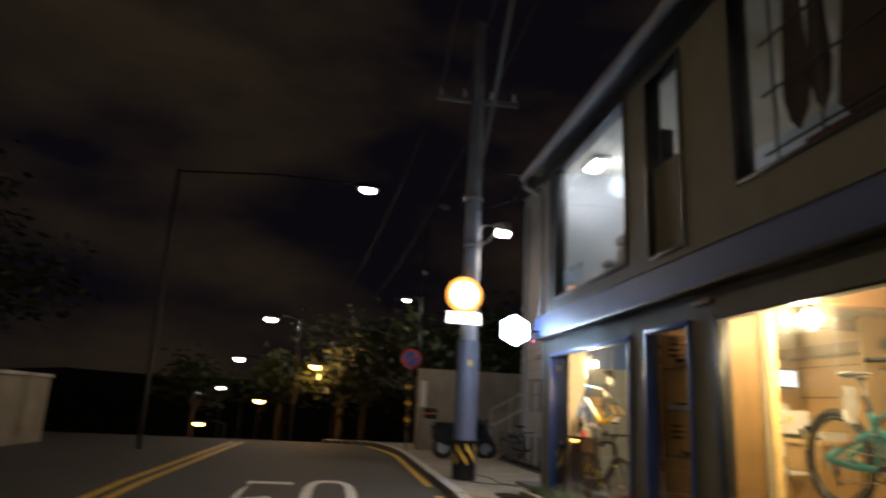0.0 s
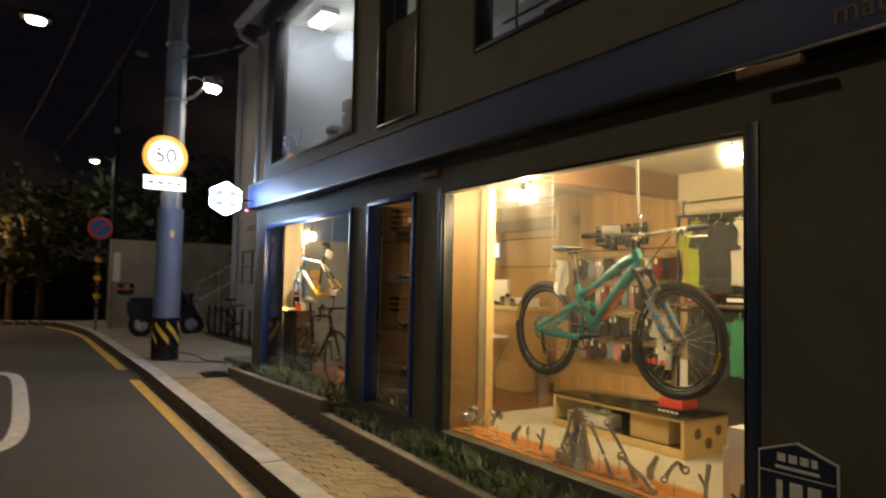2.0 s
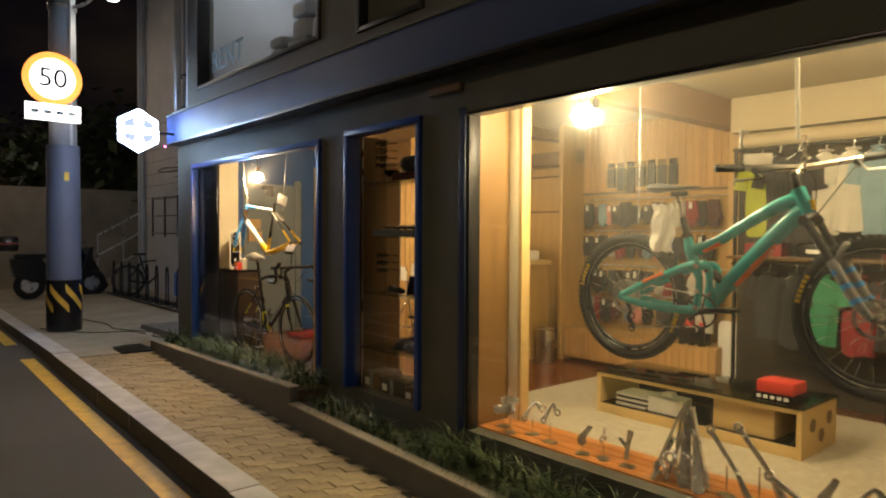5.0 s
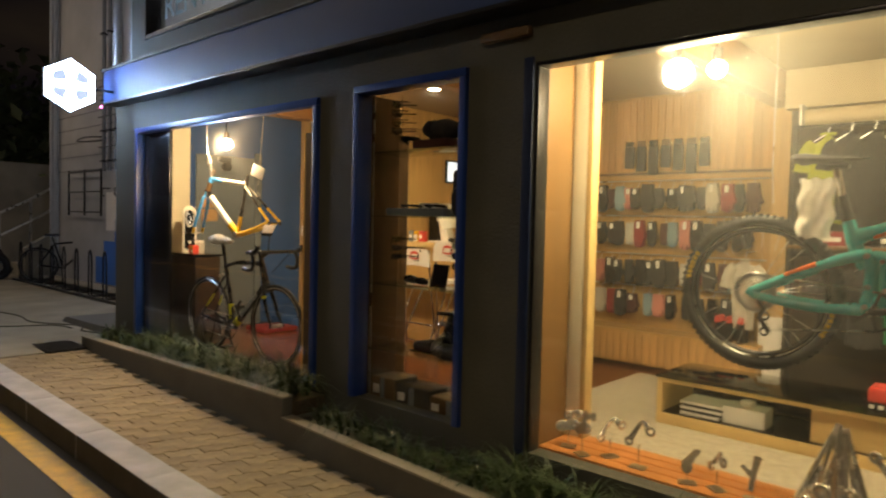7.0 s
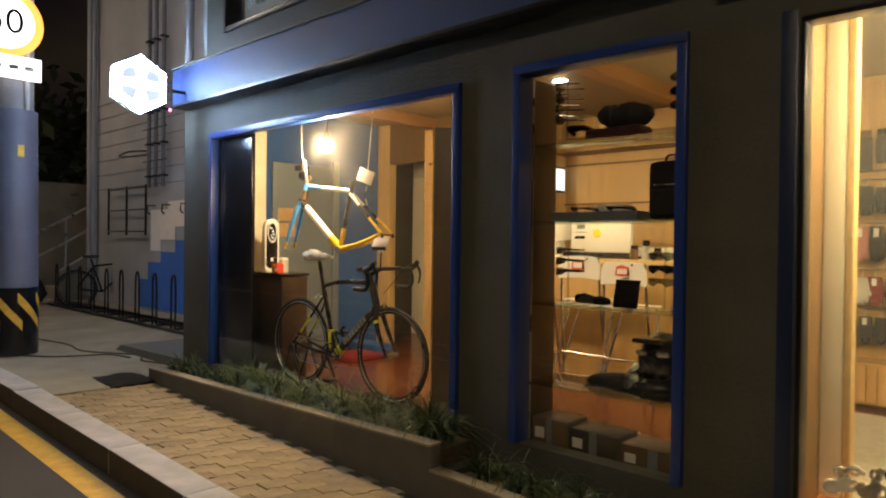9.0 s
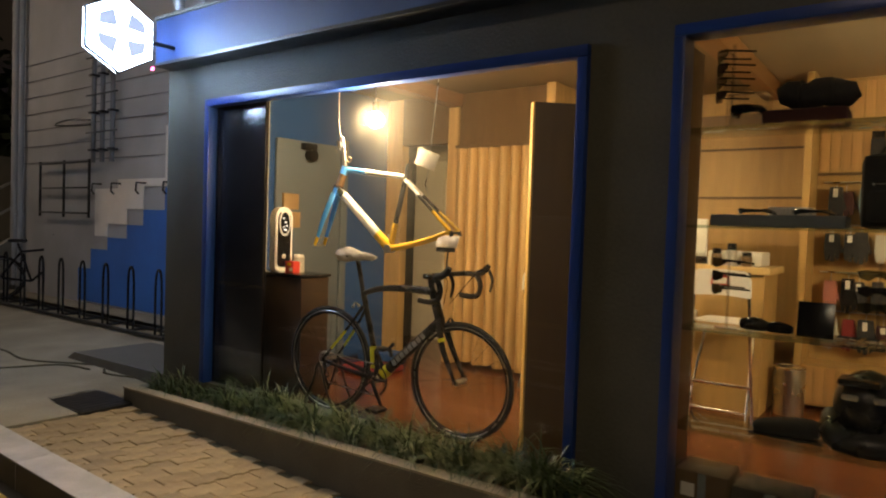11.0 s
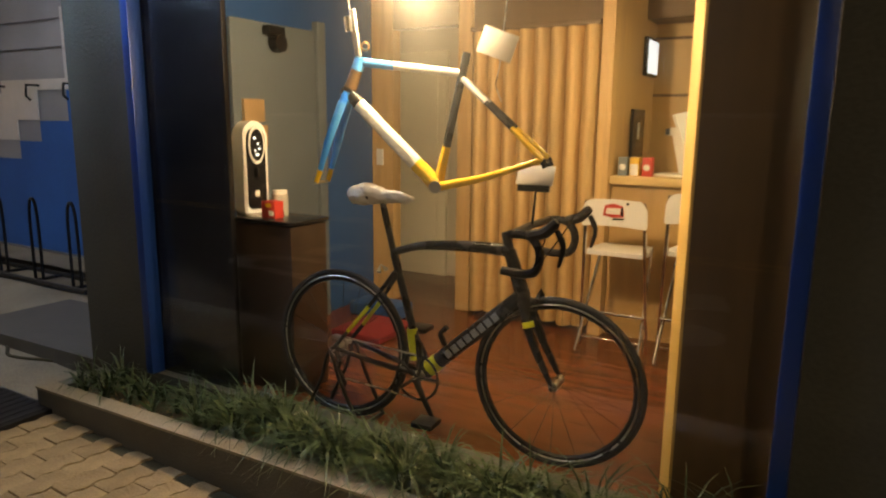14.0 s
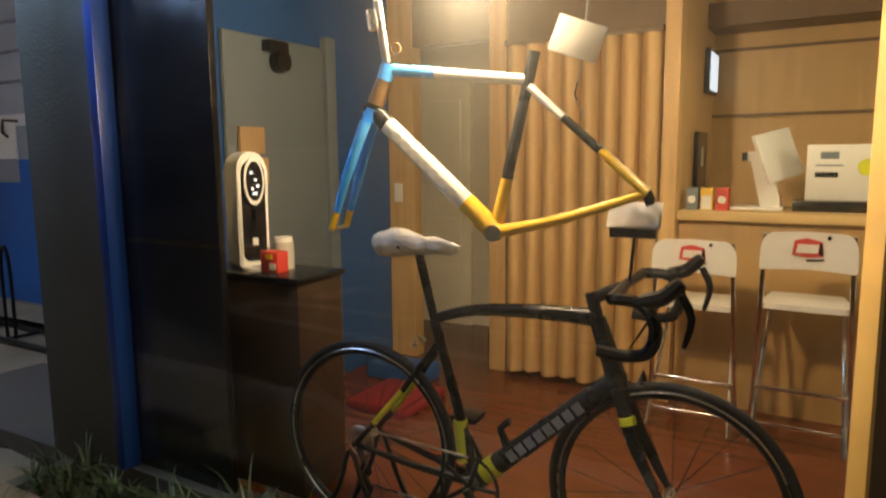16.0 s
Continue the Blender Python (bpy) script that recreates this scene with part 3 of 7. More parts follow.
# hanging cloths in the wide upstairs window
dark_drape = mat("dark_drape_cloth", (.020, .011, .011), .9, var=.4, scale=5, bump=.3)
for k, (x, wd, z0, m) in enumerate(((5.8, .17, 3.55, dark_drape), (6.06, .13, 3.6, dark_drape), (6.62, .42, 3.25, dark_drape), (7.05, .2, 3.65, black_cloth), (7.5, .24, 3.7, dark_drape), (8.1, .3, 3.6, black_cloth), (8.6, .2, 3.7, dark_drape))):
    c = thing("hanging_cloth", (x, .25, 4.9), "dark maroon pointed cloth hung behind the upstairs pane", "cloth", "hanging cloths")
    bm = bmesh.new()
    prof = [(x - wd * .55, 4.9), (x - wd, z0 + .35), (x - wd * .6, z0 + .12), (x, z0), (x + wd * .7, z0 + .15), (x + wd, z0 + .4), (x + wd * .55, 4.9)]
    add_prism(bm, prof, .24 + .02 * (k % 3), .255 + .02 * (k % 3))
    part("drape", bm, m, c)
    part("hook_rod", C((x, .25, 4.9), (x, .25, 5.19), .006), steel_m, c)
rack_up = thing("window_rail", (6.5, .2, 3.3), "thin metal rail across the upstairs window", "rail")
for z in (3.45, 4.0, 4.5):
    part("bar", C((5.43, .18, z), (9.1, .18, z + .02), .012), black_metal, rack_up)
for x in (5.6, 6.15, 7.2, 8.2):
    part("upright", C((x, .18, 3.16), (x, .18, 4.95), .012), black_metal, rack_up)
solid("window_ledge_box", B(5.9, 6.4, .2, .5, 3.0, 3.42, .02), maroon_m, "dark box on the upstairs sill", "box")

# ledge lamp, lettering bars and address plate on the east part of the front
led = thing("wall_fixture", (7.95, -.2, 2.33), "dark brass strip fixture under the sign band", "fixture")
part("body", B(7.80, 8.12, -.215, -.176, 2.30, 2.35, .008), brown_m, led)
led2 = thing("wall_fixture", (4.65, -.2, 2.28), "dark brass strip fixture under the sign band", "fixture")
part("body", B(4.5, 4.82, -.05, -.002, 2.24, 2.29, .008), brown_m, led2)
ws = thing("wall_lettering", (8.5, -.17, 2.55), "small grey lettering on the sign band", "lettering")
dull_letter = mat("dull_bronze_letter", (.11, .075, .055), .6, var=.3, bump=.05)
letters("since", .15, dull_letter, (8.40, -.164, 2.62), parent=ws)
letters("made", .15, dull_letter, (8.40, -.164, 2.49), parent=ws)
pl = thing("address_plate", (7.97, -.012, .24), "navy house-shaped address plate with a white border", "plate")
px, pz = 7.975, .24
pent = [(px - .19, pz), (px + .19, pz), (px + .19, pz + .26), (px, pz + .325), (px - .19, pz + .26)]
part("border", P(pent, -.014, -.002), white_pl, pl, "white border")
cz = pz + .15
part("face", P([(px + (u - px) * .955, cz + (v - cz) * .95) for u, v in pent], -.018, -.0145), mat("navy_enamel", (.008, .018, .06), .35, bump=.02), pl)
part("divider", B(px - .178, px + .178, -.021, -.0185, pz + .165, pz + .17, 0), white_pl, pl)
for a, b, z0, z1 in ((-.095, -.065, .03, .135), (-.03, .03, .03, .135), (.055, .115, .03, .135), (-.09, -.05, .225, .262), (-.035, .005, .225, .262), (.02, .06, .225, .262), (.072, .1, .225, .262), (-.1, .11, .19, .205)):
    part("figure_bar", B(px + a, px + b, -.021, -.0185, pz + z0, pz + z1, 0), white_pl, pl)

# hexagon blade sign
hx = thing("hexagon_sign", (-.2, -.57, 2.475), "glowing blue-white hexagonal blade sign on the shop corner", "sign")
def hexa(r):
    return [(-.57 + r * math.sin(math.pi / 3 * i), 2.475 + r * math.cos(math.pi / 3 * i)) for i in range(6)]
part("light_box", P(hexa(.25), -.245, -.155, "x"), sign_m, hx)
rim = part("rim", P(hexa(.262), -.215, -.185, "x"), black_metal, hx)
for su in (-1, 1):
    for sv in (-1, 1):
        tri_ = [(-.57 + su * .03, 2.475 + sv * .04), (-.57 + su * .165, 2.475 + sv * .03), (-.57 + su * .155, 2.475 + sv * .10), (-.57 + su * .06, 2.475 + sv * .15)]
        part("emblem_leaf", P(tri_, -.152, -.147, "x"), signspot_m, hx)
part("bracket", C((-.2, -.36, 2.475), (-.2, .01, 2.475), .015), black_metal, hx)
pk = thing("small_led", (-.46, -.16, 2.35), "tiny pink indicator light at the band end", "light")
part("lens", C((-.44, -.19, 2.35), (-.44, -.176, 2.35), .014), led_m, pk)

# ---- street furniture ----
PX, PY = -2.62, -.87
pole = thing("utility_pole", (PX, PY, pave_z(PX, PY)), "thick concrete utility pole with a hazard band", "pole")
part("shaft", C((PX, PY, -.15), (PX, PY, 9.5), .19, .14, 20), polepaint_m, pole)
part("sheath", C((PX, PY, .62), (PX, PY, 2.5), .222, .212, 20), mat("blue_grey_sheath", (.10, .115, .165), .55, var=.2, scale=3, bump=.15), pole, "blue-grey protective sheath")
hz = part("hazard_band", C((PX, PY, -.1), (PX, PY, .615), .228, .226, 24), black_m, pole, "black band with yellow chevrons")
for k in range(7):
    for s in (0,):
        bm = bmesh.new()
        a0 = math.radians(-150 + k * 360 / 7)
        rows = []
        for j in range(7):
            a = a0 + (j / 6) * math.radians(62) * (1 if s else -1)
            z = .16 + .30 * (j / 6)
            rows.append([bm.verts.new((PX + .231 * math.cos(a), PY + .231 * math.sin(a), z)), bm.verts.new((PX + .231 * math.cos(a), PY + .231 * math.sin(a), z + .11))])
        for p, q in zip(rows, rows[1:]):
            bm.faces.new((p[0], p[1], q[1], q[0]))
        part("chevron", bm, yellow_m, hz)
part("sticker", B(PX + .218, PX + .223, PY - .03, PY + .03, 2.0, 2.12, 0), yellow_m, pole)
for z in (2.9, 3.5, 4.4, 5.4):
    part("strap", C((PX, PY, z), (PX, PY, z + .05), .185, n=20), steel_m, pole)
part("conduit", C((PX + .19, PY + .06, 2.5), (PX + .17, PY + .06, 8), .025), polegrey_m, pole)
# cross arm and insulators
part("cross_arm", B(PX - .05, PX + .05, PY - .9, PY + .9, 7.6, 7.7), rust_m, pole)
for y in (-.8, -.3, .3, .8):
    part("insulator", C((PX, PY + y, 7.7), (PX, PY + y, 7.9), .05, .03), white_pl, pole)

sl = thing("street_lamp", (PX, PY, 4.4), "lit street lamp on an arm of the utility pole", "street lamp")
part("arm", T(smooth([(PX + .15, PY + .08, 4.42), (-2.45, -.62, 4.5), (-2.4, -.42, 4.72)], 4), .022), steel_m, sl)
part("arm_brace", T([(PX + .15, PY + .08, 4.75), (-2.45, -.62, 4.86), (-2.4, -.45, 4.82)], .012), steel_m, sl)
part("head", P([(-.46, 4.86), (-.2, 4.92), (-.14, 4.80), (-.2, 4.72), (-.44, 4.74)], -2.5, -2.28, "x"), steel_m, sl)
part("lens", P([(-.43, 4.735), (-.2, 4.715), (-.16, 4.70), (-.2, 4.63), (-.38, 4.64)], -2.47, -2.31, "x"), lamp_m, sl)

sg = thing("speed_sign", (-2.36, -1.05, 3.37), "round lit speed limit sign with an orange ring", "road sign")
def disc(x0, x1, y, z, r, n=40):
    return P([(y + r * math.cos(2 * math.pi * i / n), z + r * math.sin(2 * math.pi * i / n)) for i in range(n)], x0, x1, "x")
part("ring", disc(-2.37, -2.345, -1.04, 3.37, .36), signring_m, sg)
part("face", disc(-2.344, -2.338, -1.04, 3.37, .275), signface_m, sg)
letters("50", .36, black_m, (-2.334, -1.04, 3.37), parent=sg, rz=90, name="speed_figure")
part("plate", B(-2.37, -2.34, -1.37, -.70, 2.80, 3.03, .004), signface_m, sg)
for a in (-1.3, -1.15, -1.0, -.86):
    part("letter_bar", B(-2.339, -2.334, a, a + .09, 2.89, 2.94, 0), polegrey_m, sg)
part("clamp", B(-2.5, -2.37, -1.0, -.85, 3.2, 3.26, .004), steel_m, sg)

npk = thing("no_parking_sign", (-10, -1.25, 0), "round blue no-parking sign on a striped post", "road sign")
part("post", C((-10.05, -1.25, -.1), (-10.05, -1.25, 2.9), .035), rust_m, npk)
part("ring", disc(-10.0, -9.98, -1.25, 2.6, .30), redpl_m, npk)
part("face", disc(-9.978, -9.972, -1.25, 2.6, .23), bluestucco_m, npk)
bm = B(-9.97, -9.965, -1.48, -1.02, 2.57, 2.63, 0)
bmesh.ops.rotate(bm, cent=(-9.97, -1.25, 2.6), matrix=Matrix.Rotation(radians(40), 3, "X"), verts=bm.verts)
part("slash", bm, redpl_m, npk)
for k in range(7):
    part("stripe", C((-10.05, -1.25, .5 + k * .24), (-10.05, -1.25, .62 + k * .24), .09, n=10), byellow_m if k % 2 else black_m, npk)


def far_lamp(x, y, z, m, r, label, px=None, base=None):
    t = thing("street_lamp", (x, y, base if base is not None else road_z(x)), label, "street lamp", "far street lamps")
    dy = 1.4 if px is None else px
    part("post", C((x, y + dy, road_z(x) - .3), (x, y + dy, z + .1), .07, .05), black_metal, t)
    part("arm", T([(x, y + dy, z + .05), (x, y + dy * .5, z + .22), (x, y, z + .14)], .03), black_metal, t)
    part("head", B(x - r * 1.3, x + r * 1.3, y - r * 2.2, y + r * 2.2, z + .02, z + .16, .03), black_metal, t)
    bm = bmesh.new()
    bmesh.ops.create_icosphere(bm, subdivisions=2, radius=1, matrix=Matrix.Translation((x, y, z)) @ Matrix.Diagonal((r, r * 1.5, r * .8, 1)))
    part("lens", bm, m, t)


far_lamp(-9.0, -2.96, 7.5, lamp_m, .15, "tall lit street lamp leaning over the road", -5.5)
far_lamp(-22, -6.79, 4.9, lamp_m, .17, "lit street lamp beyond the crest")
far_lamp(-30, -9.2, 3.4, lamp_m, .18, "lit street lamp down the hill")
far_lamp(-36, -11.0, 1.8, lamp_m, .2, "lit street lamp down the hill")
far_lamp(-40, -13.0, 1.4, lamp_m, .18, "lit street lamp down the hill")
far_lamp(-21, -4.5, 2.75, sodium_m, .16, "orange sodium lamp beside the crest", 1.0)
far_lamp(-28, -7.6, 1.1, sodium_m, .18, "orange sodium lamp down the hill")
far_lamp(-30, -11.0, -.3, sodium_m, .18, "orange sodium lamp down the hill")
far_lamp(-16, -.94, 5.3, lamp_m, .09, "lit street lamp among the trees", .6)
# body for the added lamp opposite, which stays out of view
far_lamp(5.5, -8.2, 6.3, lamp_m, .15, "unseen street lamp added across the road", -1.2)
# out of view; assumed, to light the asphalt from the shop's side
far_lamp(13.4, -1.25, 6.3, lamp_m, .12, "unseen street lamp assumed up the street", .5)
point_light((-20.6, -4.6, 2.4), 130, SODIUM, .1)
point_light((-21.8, -6.7, 4.7), 90, WHITE, .1)
point_light((-15.8, -.94, 5.1), 14, (.9, 1, .7), .1)
p2 = thing("lamp_post", (-14, -.5, -.2), "unlit slender lamp post with small heads", "lamp post")
part("shaft", C((-14, -.5, -.3), (-14, -.5, 8.1), .07, .045), black_metal, p2)
part("collar", C((-14, -.5, 6.0), (-14, -.5, 6.15), .085), steel_m, p2)
part("arm", T([(-14, -.5, 8.1), (-14, -.25, 8.5), (-14, .05, 8.72)], .035), black_metal, p2)
part("head", B(-14.12, -13.88, -.08, .3, 8.66, 8.8, .03), rust_m, p2)

# wires from the pole
for k, (a, b, sag) in enumerate((((PX, PY - .8, 7.85), (16, -3.0, 8.2), .7), ((PX, PY - .3, 7.85), (16, -2.2, 8.3), .8), ((PX, PY + .3, 7.85), (16, -1.2, 8.3), .6), ((PX, PY, 6.4), (-.3, -.3, 5.2), .12), ((PX, PY, 5.6), (16, -3.5, 7.2), .9), ((PX, PY - .8, 7.85), (-32, -4, 7.5), .9), ((PX, PY + .3, 7.85), (-32, -2.5, 7.2), 1.0), ((PX, PY, 5.2), (-.2, -.15, 4.95), .05))):
    a, b = Vector(a), Vector(b)
    pts = [a.lerp(b, i / 14) - Vector((0, 0, sag * 4 * (i / 14) * (1 - i / 14))) for i in range(15)]
    solid("overhead_cable", T(pts, .013 if k != 4 else .03, 5), rubber_m, "black overhead cable strung from the utility pole", "cable", "overhead cables")

# ---- the side yard and the neighbour ----
nb = thing("neighbour_house", (-5, 1.5, 0), "pale stucco house with a stepped blue painted base", "house")
part("wall", B(-7.5, -.5, 1.6, 6, -.3, 7.2), stucco_m, nb)
part("side_wall", B(-7.55, -7.5, 1.55, 6, -.3, 7.2), stucco_m, nb)
part("roof", B(-7.8, -.5, 1.3, 6, 7.2, 7.4), black_metal, nb)
steps = [(-5.35, .05), (-.5, .05), (-.5, 1.61), (-3.19, 1.61), (-3.19, 1.33), (-3.67, 1.33), (-3.67, 1.13), (-4.06, 1.13), (-4.06, .95), (-4.55, .95), (-4.55, .78), (-5.0, .78), (-5.0, .5), (-5.35, .5)]
part("blue_base", P(steps, 1.586, 1.596), bluestucco_m, nb, "blue painted stepped base")
whites = [(-4.9, .96), (-4.56, .96), (-4.56, 1.135), (-4.07, 1.135), (-4.07, 1.335), (-3.68, 1.335), (-3.68, 1.62), (-.5, 1.62), (-.5, 2.35), (-3.19, 2.35), (-3.19, 1.72), (-4.3, 1.72), (-4.3, 1.6), (-4.9, 1.6)]
part("white_patch", P(whites, 1.584, 1.595), white_pl, nb, "white painted band")
for z in (2.0, 2.25, 2.5, 2.75, 3.0, 3.25, 3.5):
    part("siding_line", B(-7.45, -.5, 1.588, 1.598, z, z + .012, 0), rust_m, nb)
for x in (-7.35, -7.15):
    part("drainpipe", C((x, 1.54, .1), (x, 1.54, 6.8), .04), polegrey_m, nb)
for x in (-4.86, -4.62, -4.36):
    pp = part("riser_pipe", C((x, 1.53, 1.95), (x, 1.53, 6.9), .03, n=10), rust_m, nb)
    for z in (2.1, 2.6, 3.1, 3.6, 4.2):
        part("pipe_clip", B(x - .05, x + .05, 1.48, 1.585, z, z + .03, .004), black_metal, pp)
for z in (2.35, 2.85, 3.35):
    part("pipe_tie", C((-5.0, 1.5, z), (-4.2, 1.5, z), .012, n=6), black_metal, nb)
part("lamp_bracket", T(smooth([(-4.9, 1.5, 2.46), (-5.3, 1.45, 2.46), (-5.7, 1.4, 2.49), (-5.3, 1.4, 2.53), (-4.9, 1.5, 2.52)], 3), .014, 6), black_metal, nb)
gr = part("window_grille", B(-6.4, -4.9, 1.49, 1.52, 1.95, 1.98), black_metal, nb)
for z in (1.25, 1.6):
    part("grille_bar", B(-6.4, -4.9, 1.49, 1.52, z, z + .025), black_metal, gr)
for x in (-6.4, -5.65, -4.92):
    part("grille_post", B(x, x + .025, 1.49, 1.52, 1.2, 2.0), black_metal, gr)
for x in (-4.7, -4.2, -3.6, -3.0, -2.5):
    hk = part("wall_hook", T([(x, 1.57, 1.66), (x, 1.45, 1.66), (x, 1.44, 1.56), (x, 1.48, 1.52)], .012), black_metal, nb)
built("base_slab", sheet([-8, -6, -4, -.55], [1.25, 1.6], lambda x, y: .02), concrete_m)

rk = thing("bike_rack", (-4.5, 1.05, pave_z(-4.5, 1.05)), "low black steel bicycle rack with tall hoops", "bike rack")
zr = pave_z(-4, 1.05)
for y in (.95, 1.22):
    part("ground_rail", C((-7.6, y, zr + .03), (-2.1, y, zr + .03), .022), black_metal, rk)
for i in range(10):
    x = -7.4 + i * .56
    part("hoop", T(smooth([(x, 1.0, zr + .03), (x, 1.0, zr + .55), (x + .03, 1.0, zr + .72), (x + .09, 1.0, zr + .72), (x + .12, 1.0, zr + .55), (x + .12, 1.0, zr + .03)], 3), .014, 6), black_metal, rk)
    part("foot", C((x + .06, .95, zr + .03), (x + .06, 1.22, zr + .03), .015, n=6), black_metal, rk)
rp = solid("step_slab", P([(-2.2, pave_z(-2, .3) - .05), (-.53, -.2), (-.53, -.005), (-2.0, -.03)], .0, .75), planter_m, "dark sloping concrete slab at the shop's side", "slab")
gt = thing("drain_grate", (-.7, -.53, -.11), "dark iron drain grate in the pavement", "grate")
part("frame", B(-1.1, -.3, -.73, -.34, pave_z(-.7, -.5) - .03, pave_z(-.7, -.5) + .004), black_metal, gt)
for k in range(12):
    x = -1.06 + k * .063
    part("slot_bar", B(x, x + .03, -.71, -.36, pave_z(-.7, -.5) + .003, pave_z(-.7, -.5) + .006, 0), black_metal, gt)
for pts in (((-4.2, -.5), (-3.0, -.25), (-2.3, -.28), (-1.6, .02), (-1.25, -.08), (-.9, .02)), ((-3.0, -1.1), (-2.2, -.7), (-1.9, -.2), (-1.5, -.1))):
    bm = T([(x, y, pave_z(x, y) + .001) for x, y in [(p.x, p.y) for p in smooth([(a, b, 0) for a, b in pts], 5)]], .012, 5)
    built("pavement_crack", bm, joint_m)

# stairs, wall and motorbike behind
st = thing("outdoor_stairs", (-8.6, 1.4, 0), "worn concrete outdoor stairs with a pipe handrail", "stairs")
for k in range(7):
    part("step", B(-9.3, -7.6, 1.3 + k * .28, 1.58 + k * .28, -.15, .18 + k * .19, .01), concrete_m, st)
part("cheek_wall", P([(1.1, -.2), (3.3, -.2), (3.3, 1.9), (1.1, .55)], -7.62, -7.46, "x"), concrete_m, st)
for dz in (0, .45):
    part("handrail", T([(-8.5, .95, .75 + dz), (-8.5, 1.5, 1.05 + dz), (-8.5, 3.0, 2.0 + dz)], .025), steel_m, st)
for y, z in ((.95, 1.2), (1.5, 1.5), (2.2, 1.95)):
    part("rail_post", C((-8.5, y, -.1), (-8.5, y, z), .022), steel_m, st)
built("wall_yard", B(-11.4, -11.0, -.85, 6, -.4, 2.38, .01), concrete_m, label="weathered concrete yard wall")
built("wall_yard_side", B(-16, -11.4, 1.6, 1.9, -.6, 1.6, .01), concrete_m)
ob = thing("wall_poster", (-10.99, -.7, 1.6), "white torn notice on the yard wall", "notice")
part("sheet", B(-10.995, -10.985, -.78, -.6, 1.2, 2.0, 0), paper_m, ob)
mo = thing("motorbike", (-8, .1, -.1), "black parked scooter with a rear top box", "motorbike")
for y in (-.45, .72):
    w = part("wheel", add_ring(bmesh.new(), (-8, y, .17), .23, .065, 28, 8, "x"), rubber_m, mo)
    part("rim", disc(-8.03, -7.97, y, .17, .15, 20), steel_m, w)
part("body", P([(-.75, .35), (-.2, .18), (.4, .25), (.62, .75), (.5, .85), (.25, .45), (-.1, .5), (-.25, .72), (-.78, .72)], -8.16, -7.84, "x"), black_m, mo)
part("seat", B(-8.14, -7.86, -.72, .05, .72, .82, .04), black_cloth, mo)
part("top_box", B(-8.22, -7.78, -1.0, -.66, .88, 1.18, .06), black_m, mo)
part("box_lid", B(-8.225, -7.775, -1.005, -.655, 1.02, 1.05, .01), redpl_m, mo)
part("front_shield", P([(.45, .3), (.62, .95), (.72, .95), (.66, .3)], -8.2, -7.8, "x"), black_metal, mo)
part("handlebar", C((-8.35, .5, 1.05), (-7.65, .5, 1.05), .018), black_metal, mo)
part("headlight", C((-8, .7, .85), (-8, .76, .85), .08), steel_m, mo)
part("cover", P([(.3, .1), (1.0, -.05), (1.1, .1), (.75, .75), (.5, 1.0), (.3, .7)], -8.25, -8.17, "x"), black_cloth, mo)


# ---- trees and distance ----
def tree(x, y, z, h, r, n, label, crown=crown_m):
    t = thing("street_tree", (x, y, z), label, "tree", "street trees")
    bm = T(smooth([(x, y, z - .3), (x + .1, y, z + h * .3), (x, y + .1, z + h * .6)], 3), [.16, .15, .14, .13, .12, .11, .10][:7], 8)
    part("trunk", bm, bark_m, t)
    tips = []
    for k in range(9):
        a = k * 2.4
        e = Vector((x + r * .75 * math.cos(a), y + r * .75 * math.sin(a), z + h * random.uniform(.55, 1.0)))
        part("limb", T([(x, y + .05, z + h * random.uniform(.35, .55)), Vector((x, y, z + h * .62)).lerp(e, .5) + Vector((0, 0, .15)), e], [.06, .04, .015], 6), bark_m, t)
        tips.append(e)
    vs, fs = [], []
    for _ in range(n):
        c = random.choice(tips)
        p = c + Vector((random.gauss(0, r * .3), random.gauss(0, r * .3), random.gauss(0, h * .1)))
        u = Vector((random.gauss(0, 1), random.gauss(0, 1), random.gauss(0, .6))).normalized() * random.uniform(.10, .26)
        v = u.orthogonal().normalized() * u.length * .5
        b = len(vs)
        vs += [p - u, p + v, p + u, p - v]
        fs.append((b, b + 1, b + 2, b + 3))
    me = bpy.data.meshes.new("crown")
    me.from_pydata([tuple(v) for v in vs], [], fs)
    me.materials.append(crown)
    ob = new("crown", me)
    ob.parent = t
    ob.matrix_basis = t.matrix_basis.inverted()
    return t


for x, y, h, r in ((-23, -3.2, 5.2, 2.0), (-20.5, -2.2, 4.0, 1.6), (-25, -6.3, 4.2, 1.3), (-17, .6, 5.5, 1.8), (-14, 2.6, 5.0, 1.7), (-12.5, 3.8, 4.6, 1.6), (-7, -14.5, 6.5, 2.2), (-13, -15.5, 7.5, 2.6), (-33, -12, 4.5, 1.8)):
    tree(x, y, road_z(x), h, r, 1000, "leafy street tree dim in the night")
hill = bmesh.new()
hill = sheet([-150 + i * 7 for i in range(14)], [-160 + i * 16 for i in range(21)], lambda x, y: -18 + 22 * max(0, 1 - ((x + 105) / 48) ** 2) + 3 * noise.noise((x * .05, y * .05, 0)))
built("backdrop", hill, hillside_m, label="dark wooded hillside in the distance")
lw = thing("garden_wall", (-6, -11.5, -.3), "pale roadside garden wall across the street", "wall")
part("wall_body", B(-10.5, 2, -11.8, -11.5, -.6, 1.5, .02), concrete_m, lw)
part("coping", B(-10.55, 2.05, -11.85, -11.45, 1.502, 1.6, .01), granite_m, lw)
built("wall_across", B(3, 30, -13, -12.6, -.8, 6, .01), concrete_m)
